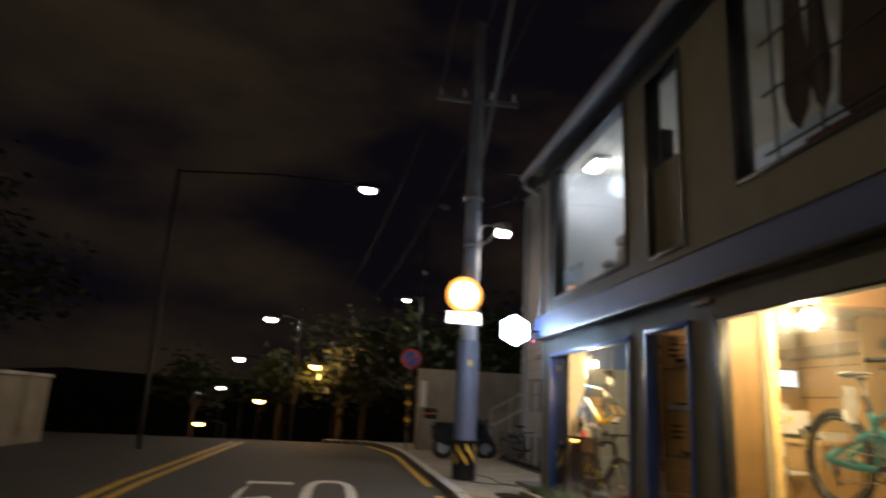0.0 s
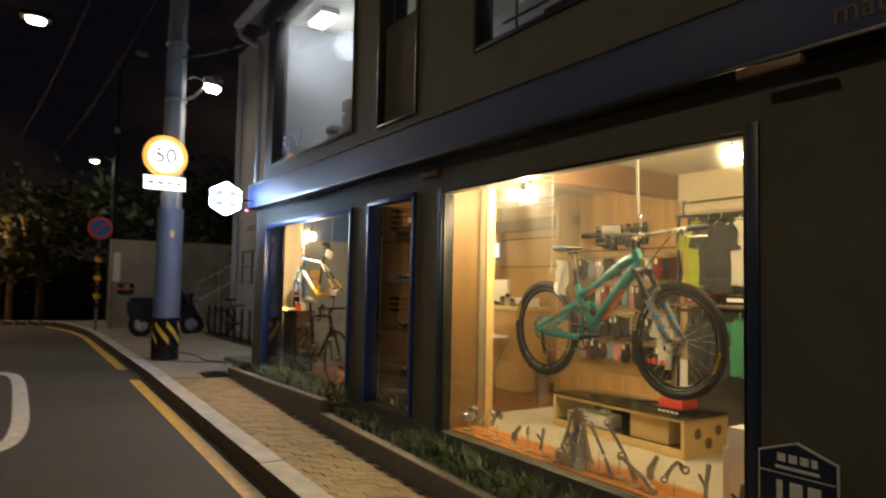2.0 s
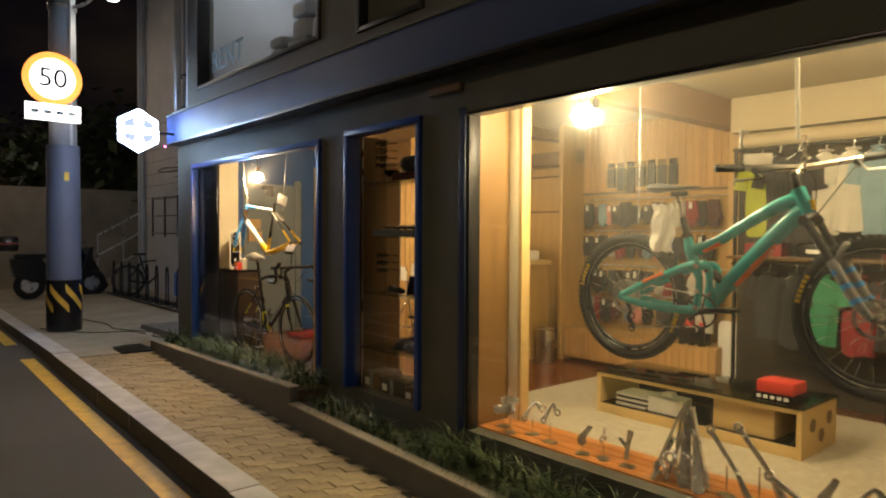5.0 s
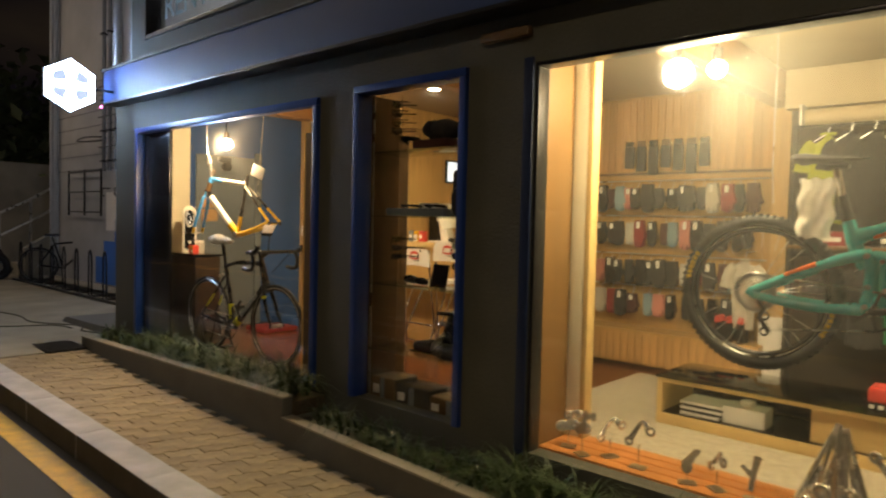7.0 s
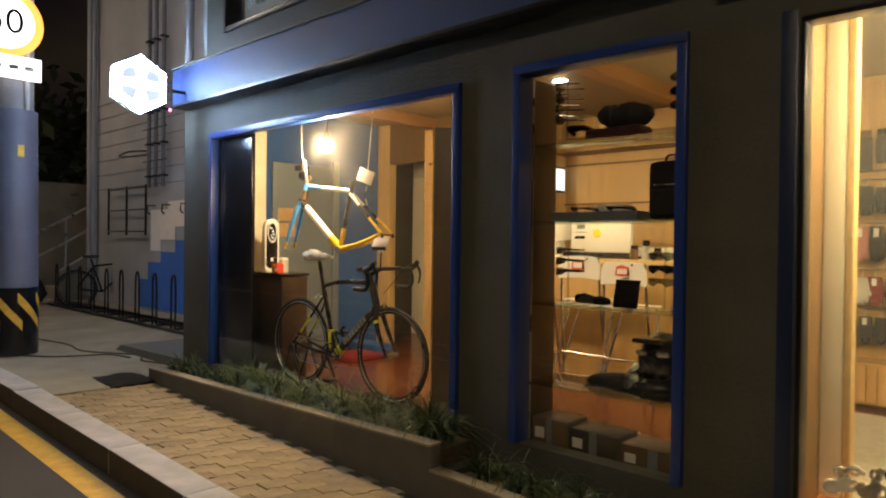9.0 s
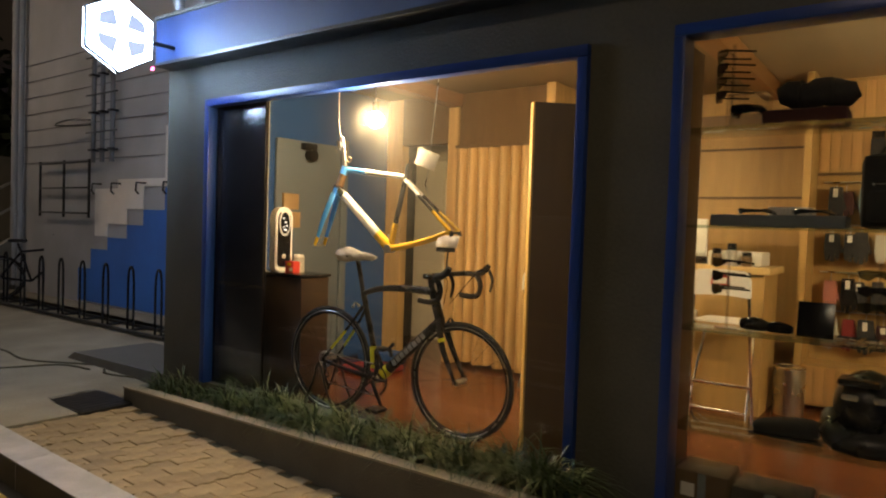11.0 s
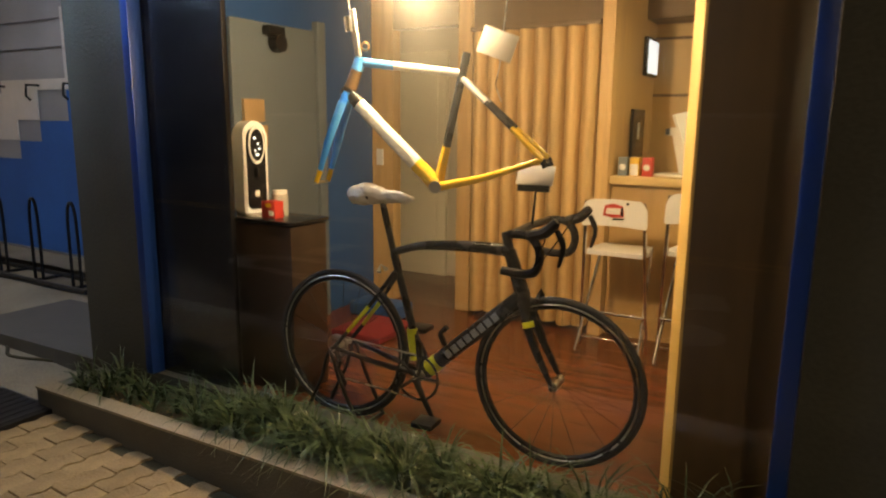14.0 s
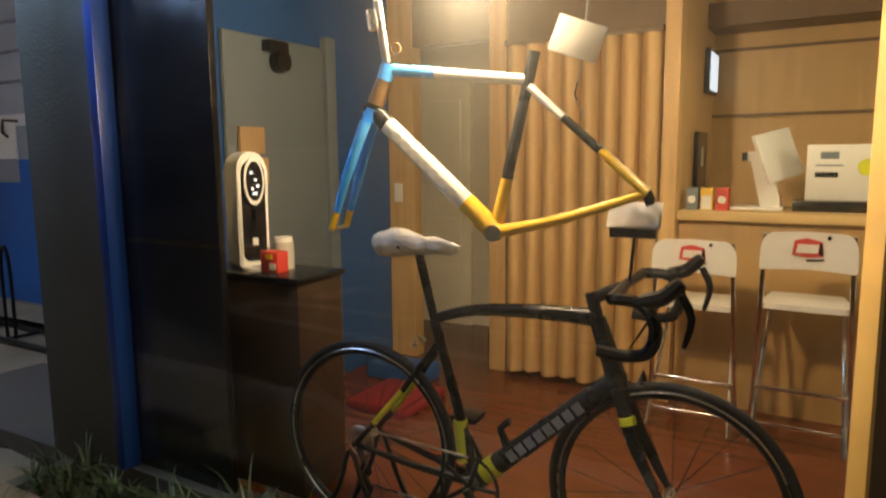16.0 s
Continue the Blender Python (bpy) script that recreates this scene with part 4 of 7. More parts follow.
# ---- shop: west room ----
built("wall_west_inner", B(-.06, 0, .16, 2.0, 0, 2.44), bluewall_m, label="blue painted side wall")
built("wall_cream_strip", B(0, .012, .26, .56, .0, 2.2), cream_m)
dr = thing("side_door", (0, .9, 0), "grey flush side door in the blue wall", "door")
part("leaf", B(.002, .035, .62, 1.34, 0, 1.92, .02), greywall_m, dr)
part("closer", B(.036, .10, .86, 1.0, 1.84, 1.90, .015), black_metal, dr)
part("closer_wheel", C((.05, .95, 1.80), (.11, .95, 1.80), .05, n=16), black_metal, dr)
part("frame_edge", B(.002, .05, 1.342, 1.42, 0, 1.98), greywall_m, dr)
for z, k in ((1.40, .16), (1.25, .18)):
    bx = thing("paper_notice", (.05, .75, z), "small cardboard notice fixed to the door", "notice", "door notices")
    part("card", B(.037, .06, .68, .68 + k, z - .06, z + .07, .003), card_m, bx)
sp = solid("glossy_board", B(.003, .60, .05, .08, 0, 2.10, .004), black_m, "glossy black panel behind the window", "panel")
built("wall_partition", B(0, .19, 2.0, 2.1, 0, 2.44), pine_m)
bm = B(.19, .73, 2.0, 2.1, 2.0, 2.44)
built("wall_partition_head", bm, brown_m)
built("wall_partition_mid", B(.73, .84, 2.0, 2.1, 0, 2.44), pine_m)
built("wall_partition_top", B(.84, 1.74, 2.02, 2.1, 1.97, 2.44), brown_m)
built("wall_store_back", B(-.4, 1.73, 2.95, 3.05, 0, 2.44), wall_m)
built("post_bar", B(1.745, 1.825, 1.95, 2.1, 0, 2.44), pine_m, label="square pine post")
built("wall_bar_side", B(1.745, 1.822, 2.1, 3.0, 0, 2.44), pine_m, label="pine board side wall")
bm = B(1.735, 3.6, 3.0, 3.08, 0, 2.44)
built("wall_bar_back", bm, tan_m, label="tan panelled wall behind the bar")
for z in (1.55, 1.95):
    built("trim", B(1.74, 3.6, 2.985, 2.999, z, z + .02), brown_m)
built("trim", B(1.74, 3.6, 2.7, 2.998, 2.06, 2.2), brown_m)
lsw = thing("light_switch", (.07, 2.0, 1.09), "white light switch on the wood post", "switch")
part("plate", B(.045, .105, 1.988, 1.998, 1.03, 1.15, .003), white_pl, lsw)
built("trim_head_beam", B(.0, 3.05, .115, .26, 2.13, 2.435), mat("red_brown_beam", (.085, .038, .014), .55, var=.2, scale=3, bump=.06, stretch=(.7, 6, 6)), label="brown wooden beam over the window")
# store beyond the opening
stc = thing("water_cooler", (.55, 2.9, 0), "grey bin by the wall beyond the doorway", "bin")
part("body", B(.48, .78, 2.5, 2.8, 0, .75, .02), stucco_m, stc)
part("lid", B(.47, .79, 2.49, 2.81, .752, .82, .02), black_m, stc)
deep_black = mat("deep_black_nylon", (.007, .007, .008), .8, var=.3, bump=.3)
sd = thing("inner_door", (-.1, 2.94, 0), "pale panelled inner door", "door")
part("leaf", B(-.36, .12, 2.905, 2.948, 0, 1.95, .006), cream_m, sd)
for z0, z1 in ((.2, .85), (1.0, 1.75)):
    part("raised_panel", B(-.28, .04, 2.89, 2.904, z0, z1, .01), cream_m, sd)
# folding door of pleated wood
ac = thing("folding_door", (.84, 2.0, 0), "pleated wood-grain folding door on a top rail", "folding door")
part("top_rail", B(.86, 1.74, 1.93, 2.0, 1.94, 1.968), brown_m, ac)
for i in range(8):
    x0 = .862 + i * .109
    out = [(x0 + .1065 * k / 10, 1.985 - .06 * math.sin(math.pi * k / 10) ** .8) for k in range(11)]
    out += [(u, v + .008) for u, v in reversed(out)]
    part("fold_panel", P(out, .035 + .012 * (i % 2), 1.938, "z"), pine_m, ac)
bk = thing("storage_box", (.3, 1.7, 0), "low dark box on the floor by the doorway", "box")
part("box", B(.62, .82, 2.2, 2.45, 0, .2, .01), black_m, bk)
mt = thing("floor_mat", (.5, 1.35, 0), "red cushion mat on the floor", "mat")
part("mat", B(.36, .74, 1.04, 1.46, 0.002, .05, .02), red_m, mt)
part("border", B(.15, .55, 1.5, 1.72, .002, .10, .02), bluewall_m, mt)

# water purifier on its cabinet
cb = thing("cabinet", (.8, .4, 0), "dark brown low cabinet behind the window", "cabinet")
part("carcass", B(.28, .835, .20, .46, 0, .85, .012), mat("dark_brown_laminate", (.035, .022, .015), .35, var=.3, bump=.04), cb)
part("top", B(.27, .845, .19, .47, .852, .872, .006), black_m, cb)
wp = thing("water_purifier", (.465, .325, .872), "white tall countertop water purifier with a black display", "water purifier", rz=66)
wp.matrix_basis = wp.matrix_basis @ Matrix.Diagonal((.78, .8, .97, 1))
def stadium(w, z0, z1, n=10):
    r = w
    return [(r * math.cos(a), z1 - r + r * math.sin(a)) for a in [math.pi * i / n for i in range(n + 1)]] + [(-r, z0 + .02), (-r + .02, z0), (r - .02, z0), (r, z0 + .02)]
shell = P(stadium(.08, .0, .485), -.085, .13)
bmesh.ops.bevel(shell, geom=[e for e in shell.edges if abs(e.verts[0].co.y - e.verts[1].co.y) < 1e-5], offset=.012, segments=2, affect="EDGES")
part("housing", shell, white_pl, wp, world=False)
part("front_panel", P(stadium(.062, .035, .455), -.0885, -.084), black_m, wp, "glossy black front", world=False)
oval = [(.052 * math.sin(a), .365 + .098 * math.cos(a)) for a in [2 * math.pi * i / 28 for i in range(28)]]
for nm, k, y0, y1, m in (("display_rim", 1.0, -.108, -.088, white_pl), ("display", .82, -.112, -.107, black_m)):
    part(nm, P([(u * k, .365 + (v - .365) * k) for u, v in oval], y0, y1), m, wp, world=False)
for u, z, w_ in ((-.015, .40, .008), (.005, .37, .006), (.015, .345, .007), (-.012, .335, .005), (0, .315, .012)):
    part("display_icon", add_box(bmesh.new(), u - w_, u + w_, -.1135, -.1122, z - .006, z + .006, 0), screen_m, wp, world=False)
part("spout", add_cyl(bmesh.new(), (0, -.10, .20), (0, -.10, .25), .012, n=12), black_m, wp, world=False)
part("button", add_box(bmesh.new(), -.015, .015, -.092, -.0888, .10, .13, .002), white_pl, wp, world=False)
part("drip_tray", add_cyl(bmesh.new(), (0, -.11, .001), (0, -.11, .014), .075, n=24), white_pl, wp, world=False)
pk = thing("coffee_packet", (.72, .3, .872), "red packet with a yellow mark beside the purifier", "packet")
part("carton", B(.60, .69, .25, .31, .872, .955, .004), redpl_m, pk)
part("mark", B(.63, .665, .246, .2495, .925, .945, 0), byellow_m, pk)
part("print_bar", B(.65, .68, .246, .2495, .885, .91, 0), paper_m, pk)
jr = thing("glass_jar", (.62, .38, .872), "small pale jar behind the packet", "jar")
part("jar_body", C((.62, .36, .873), (.62, .36, .98), .04, n=16), white_cloth, jr)
part("jar_lid", C((.62, .36, .981), (.62, .36, 1.0), .036, n=16), white_pl, jr)

# leaning board between the windows
bl = thing("leaning_board", (2.635, .135, 0), "tall brown board with a raw plywood edge in the window", "board", rz=42)
part("sheet", add_box(bmesh.new(), .0125, .80, 0, .055, 0.002, 1.9, .002), brown_m, bl, world=False)
part("edge_strip", add_box(bmesh.new(), 0, .012, -.001, .056, 0.002, 1.9, .002), mat("raw_pine_edge", (.72, .46, .12), .6, var=.15, bump=.05), bl, "raw pale edge", world=False)

# pendant bulbs
def pendant(x, y, z, top, r, label):
    t = thing("bulb_lamp", (x, y, z), label, "lamp", "shop bulbs")
    bm = bmesh.new()
    bmesh.ops.create_icosphere(bm, subdivisions=3, radius=r, matrix=Matrix.Translation((x, y, z)))
    ob = part("glass_bulb", bm, bulb_m, t)
    ob.visible_shadow = False
    part("socket", C((x, y, z + r * .9), (x, y, z + r * .9 + .06), .022, n=12), black_metal, t)
    part("cord", C((x, y, z + r * .9 + .06), (x, y, top), .005, n=6), black_m, t)


pendant(1.58, .085, 1.87, 2.44, .05, "bare glowing bulb hung over the road bike")
pendant(5.40, .50, 2.06, 2.44, .075, "large glowing bulb near the display window")
pendant(7.24, .60, 2.12, 2.44, .055, "glowing bulb near the display window")
# glowing fitting for the added bar light
dl = thing("added_downlight", (2.75, 1.45, 2.44), "small round recessed lamp added over the bar", "lamp")
part("trim_ring", add_ring(bmesh.new(), (2.75, 1.45, 2.434), .06, .007, 24, 6, "z"), white_pl, dl)
part("lens", C((2.75, 1.45, 2.428), (2.75, 1.45, 2.437), .05, n=20), bulb_m, dl)
pendant(5.72, .18, 1.98, 2.44, .04, "small glowing bulb just inside the display window")

# bar and what stands on it
br = thing("bar_counter", (2.6, 2.1, 0), "light plywood bar counter", "counter")
part("front_panel", B(1.83, 3.42, 2.03, 2.06, 0, .98), tan_m, br)
part("end_panel", B(3.39, 3.42, 2.062, 2.5, 0, .98), tan_m, br)
part("worktop", B(1.83, 3.46, 1.98, 2.5, .982, 1.03, .004), ply_m, br)
part("inner_shelf", B(1.83, 3.38, 2.3, 2.5, .6, .62), tan_m, br)
ps = thing("till_screen", (2.1, 2.2, 1.03), "white point-of-sale screen on a slanted foot", "screen")
part("foot", B(2.06, 2.31, 2.14, 2.36, 1.03, 1.045, .006), white_pl, ps)
part("neck", P([(2.20, 1.045), (2.29, 1.045), (2.285, 1.10), (2.22, 1.30), (2.19, 1.33), (2.13, 1.33), (2.10, 1.31), (2.10, 1.285), (2.145, 1.28)], 2.20, 2.30), white_pl, ps)
part("neck_end", B(2.102, 2.128, 2.195, 2.1985, 1.285, 1.325, 0), black_m, ps)
sc_ = B(-.012, .012, -.17, .17, -.13, .13, .008)
bmesh.ops.transform(sc_, matrix=Matrix.Translation((2.265, 2.30, 1.31)) @ Matrix.Rotation(radians(-20), 4, "Y") @ Matrix.Rotation(radians(-25), 4, "Z"), verts=sc_.verts)
part("screen", sc_, white_pl, ps)
for k, (m, x) in enumerate(((greywall_m, 1.885), (byellow_m, 1.958), (redpl_m, 2.033))):
    c = thing("small_carton", (x, 2.1, 1.03), "small printed carton standing on the bar", "carton", "cartons on the bar")
    part("box", B(x - .03, x + .03, 2.06, 2.13, 1.03, 1.14, .003), m, c)
    part("round_label", C((x, 2.056, 1.085), (x, 2.0598, 1.085), .02, n=18) if k != 1 else B(x - .024, x + .024, 2.056, 2.0598, 1.035, 1.105, 0), white_pl, c)
    part("top_flap", B(x - .029, x + .029, 2.062, 2.128, 1.1405, 1.146, .001), m, c)
pc = thing("printed_panel", (2.6, 2.25, 1.03), "white panel with dark printed marks on the bar", "panel")
part("panel", B(2.40, 2.98, 2.2, 2.24, 1.085, 1.36, .006), white_pl, pc)
part("base", B(2.35, 3.0, 2.14, 2.34, 1.03, 1.083, .006), black_m, pc)
for a, b, z0, z1, m in ((2.46, 2.54, 1.29, 1.325, greywall_m), (2.44, 2.56, 1.255, 1.262, greywall_m), (2.44, 2.54, 1.20, 1.225, black_m)):
    part("print_bar", B(a, b, 2.195, 2.199, z0, z1, 0), m, pc)
part("round_mark", C((2.66, 2.194, 1.25), (2.66, 2.199, 1.25), .04, n=20), fluo_m, pc)
tv = thing("wall_screen", (1.75, 2.6, 1.8), "lit wall screen on the pine side wall", "screen")
part("case", B(1.824, 1.855, 2.64, 2.94, 1.68, 1.94, .006), black_m, tv)
part("display", B(1.856, 1.859, 2.655, 2.925, 1.70, 1.92, 0), screen_m, tv)
bdn = thing("notice_board", (1.75, 2.3, 1.2), "black board leaning on the side wall", "board")
part("board", B(1.824, 1.85, 2.40, 2.70, 1.032, 1.45, .01), black_m, bdn)
part("slip", B(1.851, 1.854, 2.50, 2.55, 1.25, 1.36, 0), paper_m, bdn)
pr = thing("printer", (3.05, 2.3, 1.03), "white flat printer on the bar", "printer")
part("body", B(3.02, 3.38, 2.1, 2.4, 1.03, 1.13, .012), white_pl, pr)
part("tray", B(3.06, 3.34, 2.08, 2.098, 1.04, 1.06, .003), black_m, pr)
for k, (x, h) in enumerate(((3.1, .12), (3.2, .16), (3.3, .1))):
    c = thing("small_pot", (x, 2.05, 1.03), "small jar on the counter end", "jar", "counter jars")
    part("jar_body", C((x, 2.03, 1.031), (x, 2.03, 1.03 + h * .7), .035, n=14), white_cloth if k % 2 else brown_m, c)
    part("jar_lid", C((x, 2.03, 1.031 + h * .7), (x, 2.03, 1.03 + h), .03, n=14), black_m, c)


def stool(x, label):
    t = thing("folding_stool", (x, 1.75, 0), label, "chair", "stools along the bar")
    # backrest: slightly curved white plate
    bm = bmesh.new()
    out = [(x - .185, .785), (x - .178, .772), (x - .09, .779), (x, .782), (x + .09, .779), (x + .178, .772), (x + .185, .785), (x + .182, .87), (x + .168, .908), (x + .14, .926), (x, .933), (x - .14, .926), (x - .168, .908), (x - .182, .87)]
    add_prism(bm, out, 1.556, 1.572)
    bk = part("backrest", bm, white_pl, t)
    part("print_frame", P([(x - .06, .84), (x - .052, .898), (x - .005, .91), (x + .05, .896), (x + .058, .838), (x, .832)], 1.5475, 1.5515), redpl_m, bk, "red printed mark")
    part("print_mark", P([(x - .045, .85), (x + .035, .85), (x + .04, .885), (x - .04, .885)], 1.5445, 1.547), paper_m, bk)
    part("print_shadow", P([(x + .04, .845), (x + .056, .843), (x + .05, .893), (x + .042, .89)], 1.5445, 1.547), black_m, bk)
    part("print_dot", C((x + .075, 1.549, .912), (x + .075, 1.5545, .912), .008, n=12), black_m, bk)
    part("print_line", P([(x - .005, .817), (x + .062, .823), (x + .06, .829), (x - .005, .823)], 1.5475, 1.5515), black_m, bk)
    out = [(x - .16, 1.60), (x + .16, 1.60), (x + .175, 1.68), (x + .15, 1.90), (x - .15, 1.90), (x - .175, 1.68)]
    part("seat", P(out, .60, .625, "z"), white_pl, t)
    for s in (-1, 1):
        part("front_leg", T([(x + s * .165, 1.566, .92), (x + s * .175, 1.60, .6), (x + s * .2, 1.68, .02)], .011, 8), chrome_m, t)
        part("rear_leg", T([(x + s * .15, 1.88, .61), (x + s * .185, 1.55, .02)], .011, 8), chrome_m, t)
    part("foot_rail", C((x - .185, 1.63, .25), (x + .185, 1.63, .25), .010), chrome_m, t)
    part("rear_rail", C((x - .18, 1.6, .1), (x + .18, 1.6, .1), .008), chrome_m, t)
    return t


for x, hz in ((1.99, 1.0), (2.45, 1.06), (2.87, 1.14), (3.25, 1.1)):
    t = stool(x, "white folding bar stool with chrome legs and a red mark")
    t.matrix_basis = t.matrix_basis @ Matrix.Diagonal((1, 1, hz, 1))

# ---- narrow window: glass shelves with goods ----
shelf = thing("glass_shelves", (3.9, .25, 0), "glass shelves across the narrow window", "shelf")
LV = (.36, .81, 1.27, 1.70)
for z in LV:
    part("glass_shelf", B(3.41, 4.37, .12, .42, z, z + .012, .001), shelfglass_m, shelf)
for x in (3.425, 4.362):
    part("upright", C((x, .14, .0), (x, .14, 2.1), .006), steel_m, shelf)
solid("shelf_side_panel", B(4.345, 4.372, .15, .40, 1.29, 2.1), black_m, "black shelf side panel", "panel")
solid("shelf_side_panel", B(3.40, 3.412, .112, .40, 0.0, 2.1), brown_m, "dark brown board closing the shelf side", "panel")
def goods(name, at, size, m, label, cat, bevel=.03, extra=None):
    x, y, z = at
    t = thing(name, at, label, cat, "goods on the shelves")
    part("body", B(x - size[0] / 2, x + size[0] / 2, y - size[1] / 2, y + size[1] / 2, z, z + size[2], bevel), m, t)
    if extra:
        part("detail", B(x - size[0] * .3, x + size[0] * .3, y - size[1] / 2 - .004, y - size[1] / 2 - .0005, z + size[2] * .3, z + size[2] * .6, 0), extra, t)
    return t


goods("folded_cloth", (3.87, .3, 1.712), (.33, .16, .075), maroon_m, "folded dark red cloth on the top shelf", "cloth", .025)
def roll(x0, x1, y, z, r, m, label):
    t = thing("rolled_bag", ((x0 + x1) / 2, y, z - r), label, "bag", "goods on the shelves")
    bm = bmesh.new()
    pts = [(x0 + (x1 - x0) * k / 8, y, z + .01 * math.sin(k * 1.7)) for k in range(9)]
    add_tube(bm, pts, [r * .55, r * .9, r, r * .93, r, r * .96, r * 1.02, r * .9, r * .5], 14)
    part("bag_body", bm, m, t)
    for u in (.3, .7):
        part("strap", add_ring(bmesh.new(), (x0 + (x1 - x0) * u, y, z), r * .98, .006, 20, 5, "x"), rubber_m, t)
    return t


roll(3.76, 4.06, .3, 1.852, .062, black_cloth, "rolled black bag on the folded cloth")
cs = thing("goggles_case", (3.64, .28, 1.712), "clear plastic case holding dark goggles", "case", "goods on the shelves")
part("clear_box", B(3.56, 3.73, .22, .35, 1.713, 1.87, .012), bag_m, cs)
part("goggles", T(smooth([(3.585, .30, 1.79), (3.60, .25, 1.80), (3.645, .235, 1.80), (3.69, .25, 1.80), (3.705, .30, 1.79)], 3), .028, 8, .6), black_m, cs)
goods("display_box", (3.79, .27, 1.282), (.52, .2, .05), greywall_m, "flat grey display box on the shelf", "box", .006)
for x in (3.7, 3.92):
    t = thing("sunglasses", (x, .24, 1.333), "dark sport sunglasses lying on the display box", "sunglasses", "sunglasses on stands")
    part("lens", T(smooth([(x - .07, .27, 1.345), (x - .05, .2, 1.35), (x, .185, 1.35), (x + .05, .2, 1.35), (x + .07, .27, 1.345)], 3), .014, 6, .5), black_m, t)
def shop_bag(x, y, z, w, d, h):
    t = thing("black_bag", (x, y, z), "black nylon bag standing on the glass shelf", "bag", "goods on the shelves")
    bm = B(x - w / 2, x + w / 2, y - d / 2, y + d / 2, z + .001, z + h, .04)
    for v in bm.verts:
        v.co.x += .01 * noise.noise(v.co * 9)
    part("body", bm, deep_black, t)
    part("front_pocket", B(x - w * .36, x + w * .36, y - d / 2 - .03, y - d / 2, z + h * .1, z + h * .5, .014), deep_black, t)
    part("zip", B(x - w * .3, x + w * .3, y - d / 2 - .004, y - d / 2 - .0005, z + h * .58, z + h * .6, 0), steel_m, t)
    part("grab_loop", T(smooth([(x - .04, y, z + h - .004), (x - .03, y, z + h + .03), (x + .03, y, z + h + .03), (x + .04, y, z + h - .004)], 3), .007, 6), black_cloth, t)


shop_bag(4.19, .28, 1.282, .20, .17, .30)
goods("flat_box", (3.83, .33, 1.335), (.17, .12, .035), white_pl, "flat white box on the display box", "box", .004)
tbt = thing("tablet", (3.95, .25, .822), "black tablet leaning on the shelf", "tablet", "goods on the shelves", rx=-14)
part("slab", add_box(bmesh.new(), -.07, .07, -.006, .006, .0, .15, .004), black_m, tbt, world=False)
part("prop", add_box(bmesh.new(), -.02, .02, .006, .05, .0, .012, .002), black_metal, tbt, world=False)
for k, (x, w_, h_) in enumerate(((3.72, .11, .06), (3.82, .10, .05))):
    t = thing("bike_light", (x, .24, .822), "small dark accessory lying on the shelf", "accessory", "goods on the shelves")
    part("shell", T(smooth([(x - w_ / 2, .24, .822 + h_ * .5), (x, .23, .822 + h_ * .6), (x + w_ / 2, .24, .822 + h_ * .45)], 3), [h_ * .35, h_ * .45, h_ * .5, h_ * .5, h_ * .48, h_ * .4, h_ * .3], 10), black_m if k % 2 else carbon_m, t)
    part("band", add_ring(bmesh.new(), (x, .235, .822 + h_ * .58), h_ * .48, .004, 16, 5, "x"), alloy_m, t)
hm = thing("full_face_helmet", (4.15, .28, .372), "black full-face helmet on the lower glass shelf", "helmet", "goods on the shelves")
bm = bmesh.new()
bmesh.ops.create_icosphere(bm, subdivisions=3, radius=1, matrix=Matrix.Translation((4.15, .29, .56)) @ Matrix.Diagonal((.125, .135, .15, 1)))
part("shell", bm, carbon_m, hm)
part("chin_bar", T(smooth([(4.035, .28, .50), (4.05, .16, .45), (4.15, .125, .44), (4.25, .16, .45), (4.265, .28, .50)], 4), .05, 10), carbon_m, hm)
part("visor", B(4.05, 4.2, .13, .27, .66, .685, .012), black_m, hm)
for s in (-1, 1):
    part("vent", B(4.15 + s * .055 - .03, 4.15 + s * .055 + .03, .15, .17, .60, .625, .006), alloy_m, hm)
part("neck_roll", C((4.15, .29, .373), (4.15, .29, .45), .10, .115, 20), black_cloth, hm)
sh = thing("shoe", (3.86, .27, .372), "dark cycling shoe on the lower glass shelf", "shoe", "goods on the shelves")
part("upper", T(smooth([(3.73, .27, .40), (3.80, .27, .415), (3.90, .27, .425), (3.985, .27, .43)], 3), [.018, .028, .034, .038, .04, .042, .044, .044, .042, .034], 12), black_cloth, sh)
part("sole", B(3.715, 4.0, .235, .305, .3725, .385, .004), black_m, sh)
tl = thing("multi_tool", (3.52, .62, .002), "red tool roll on the floor", "tool", "goods on the shelves")
part("roll", T([(3.42, .62, .026), (3.62, .66, .026)], [.022, .024], 10), redpl_m, tl)
for k, (x, y) in enumerate(((3.70, .60), (3.80, .66))):
    sh = thing("shoe", (x, y, .002), "pale slipper on the wooden floor", "shoe", "slippers")
    part("sole", P([(x - .10, y - .03), (x + .08, y - .035), (x + .11, y), (x + .08, y + .035), (x - .10, y + .03)], .002, .018, "z"), white_cloth, sh)
    part("strap", T(smooth([(x + .03, y - .035, .018), (x + .03, y, .05), (x + .03, y + .035, .018)], 3), .012, 6), white_pl, sh)
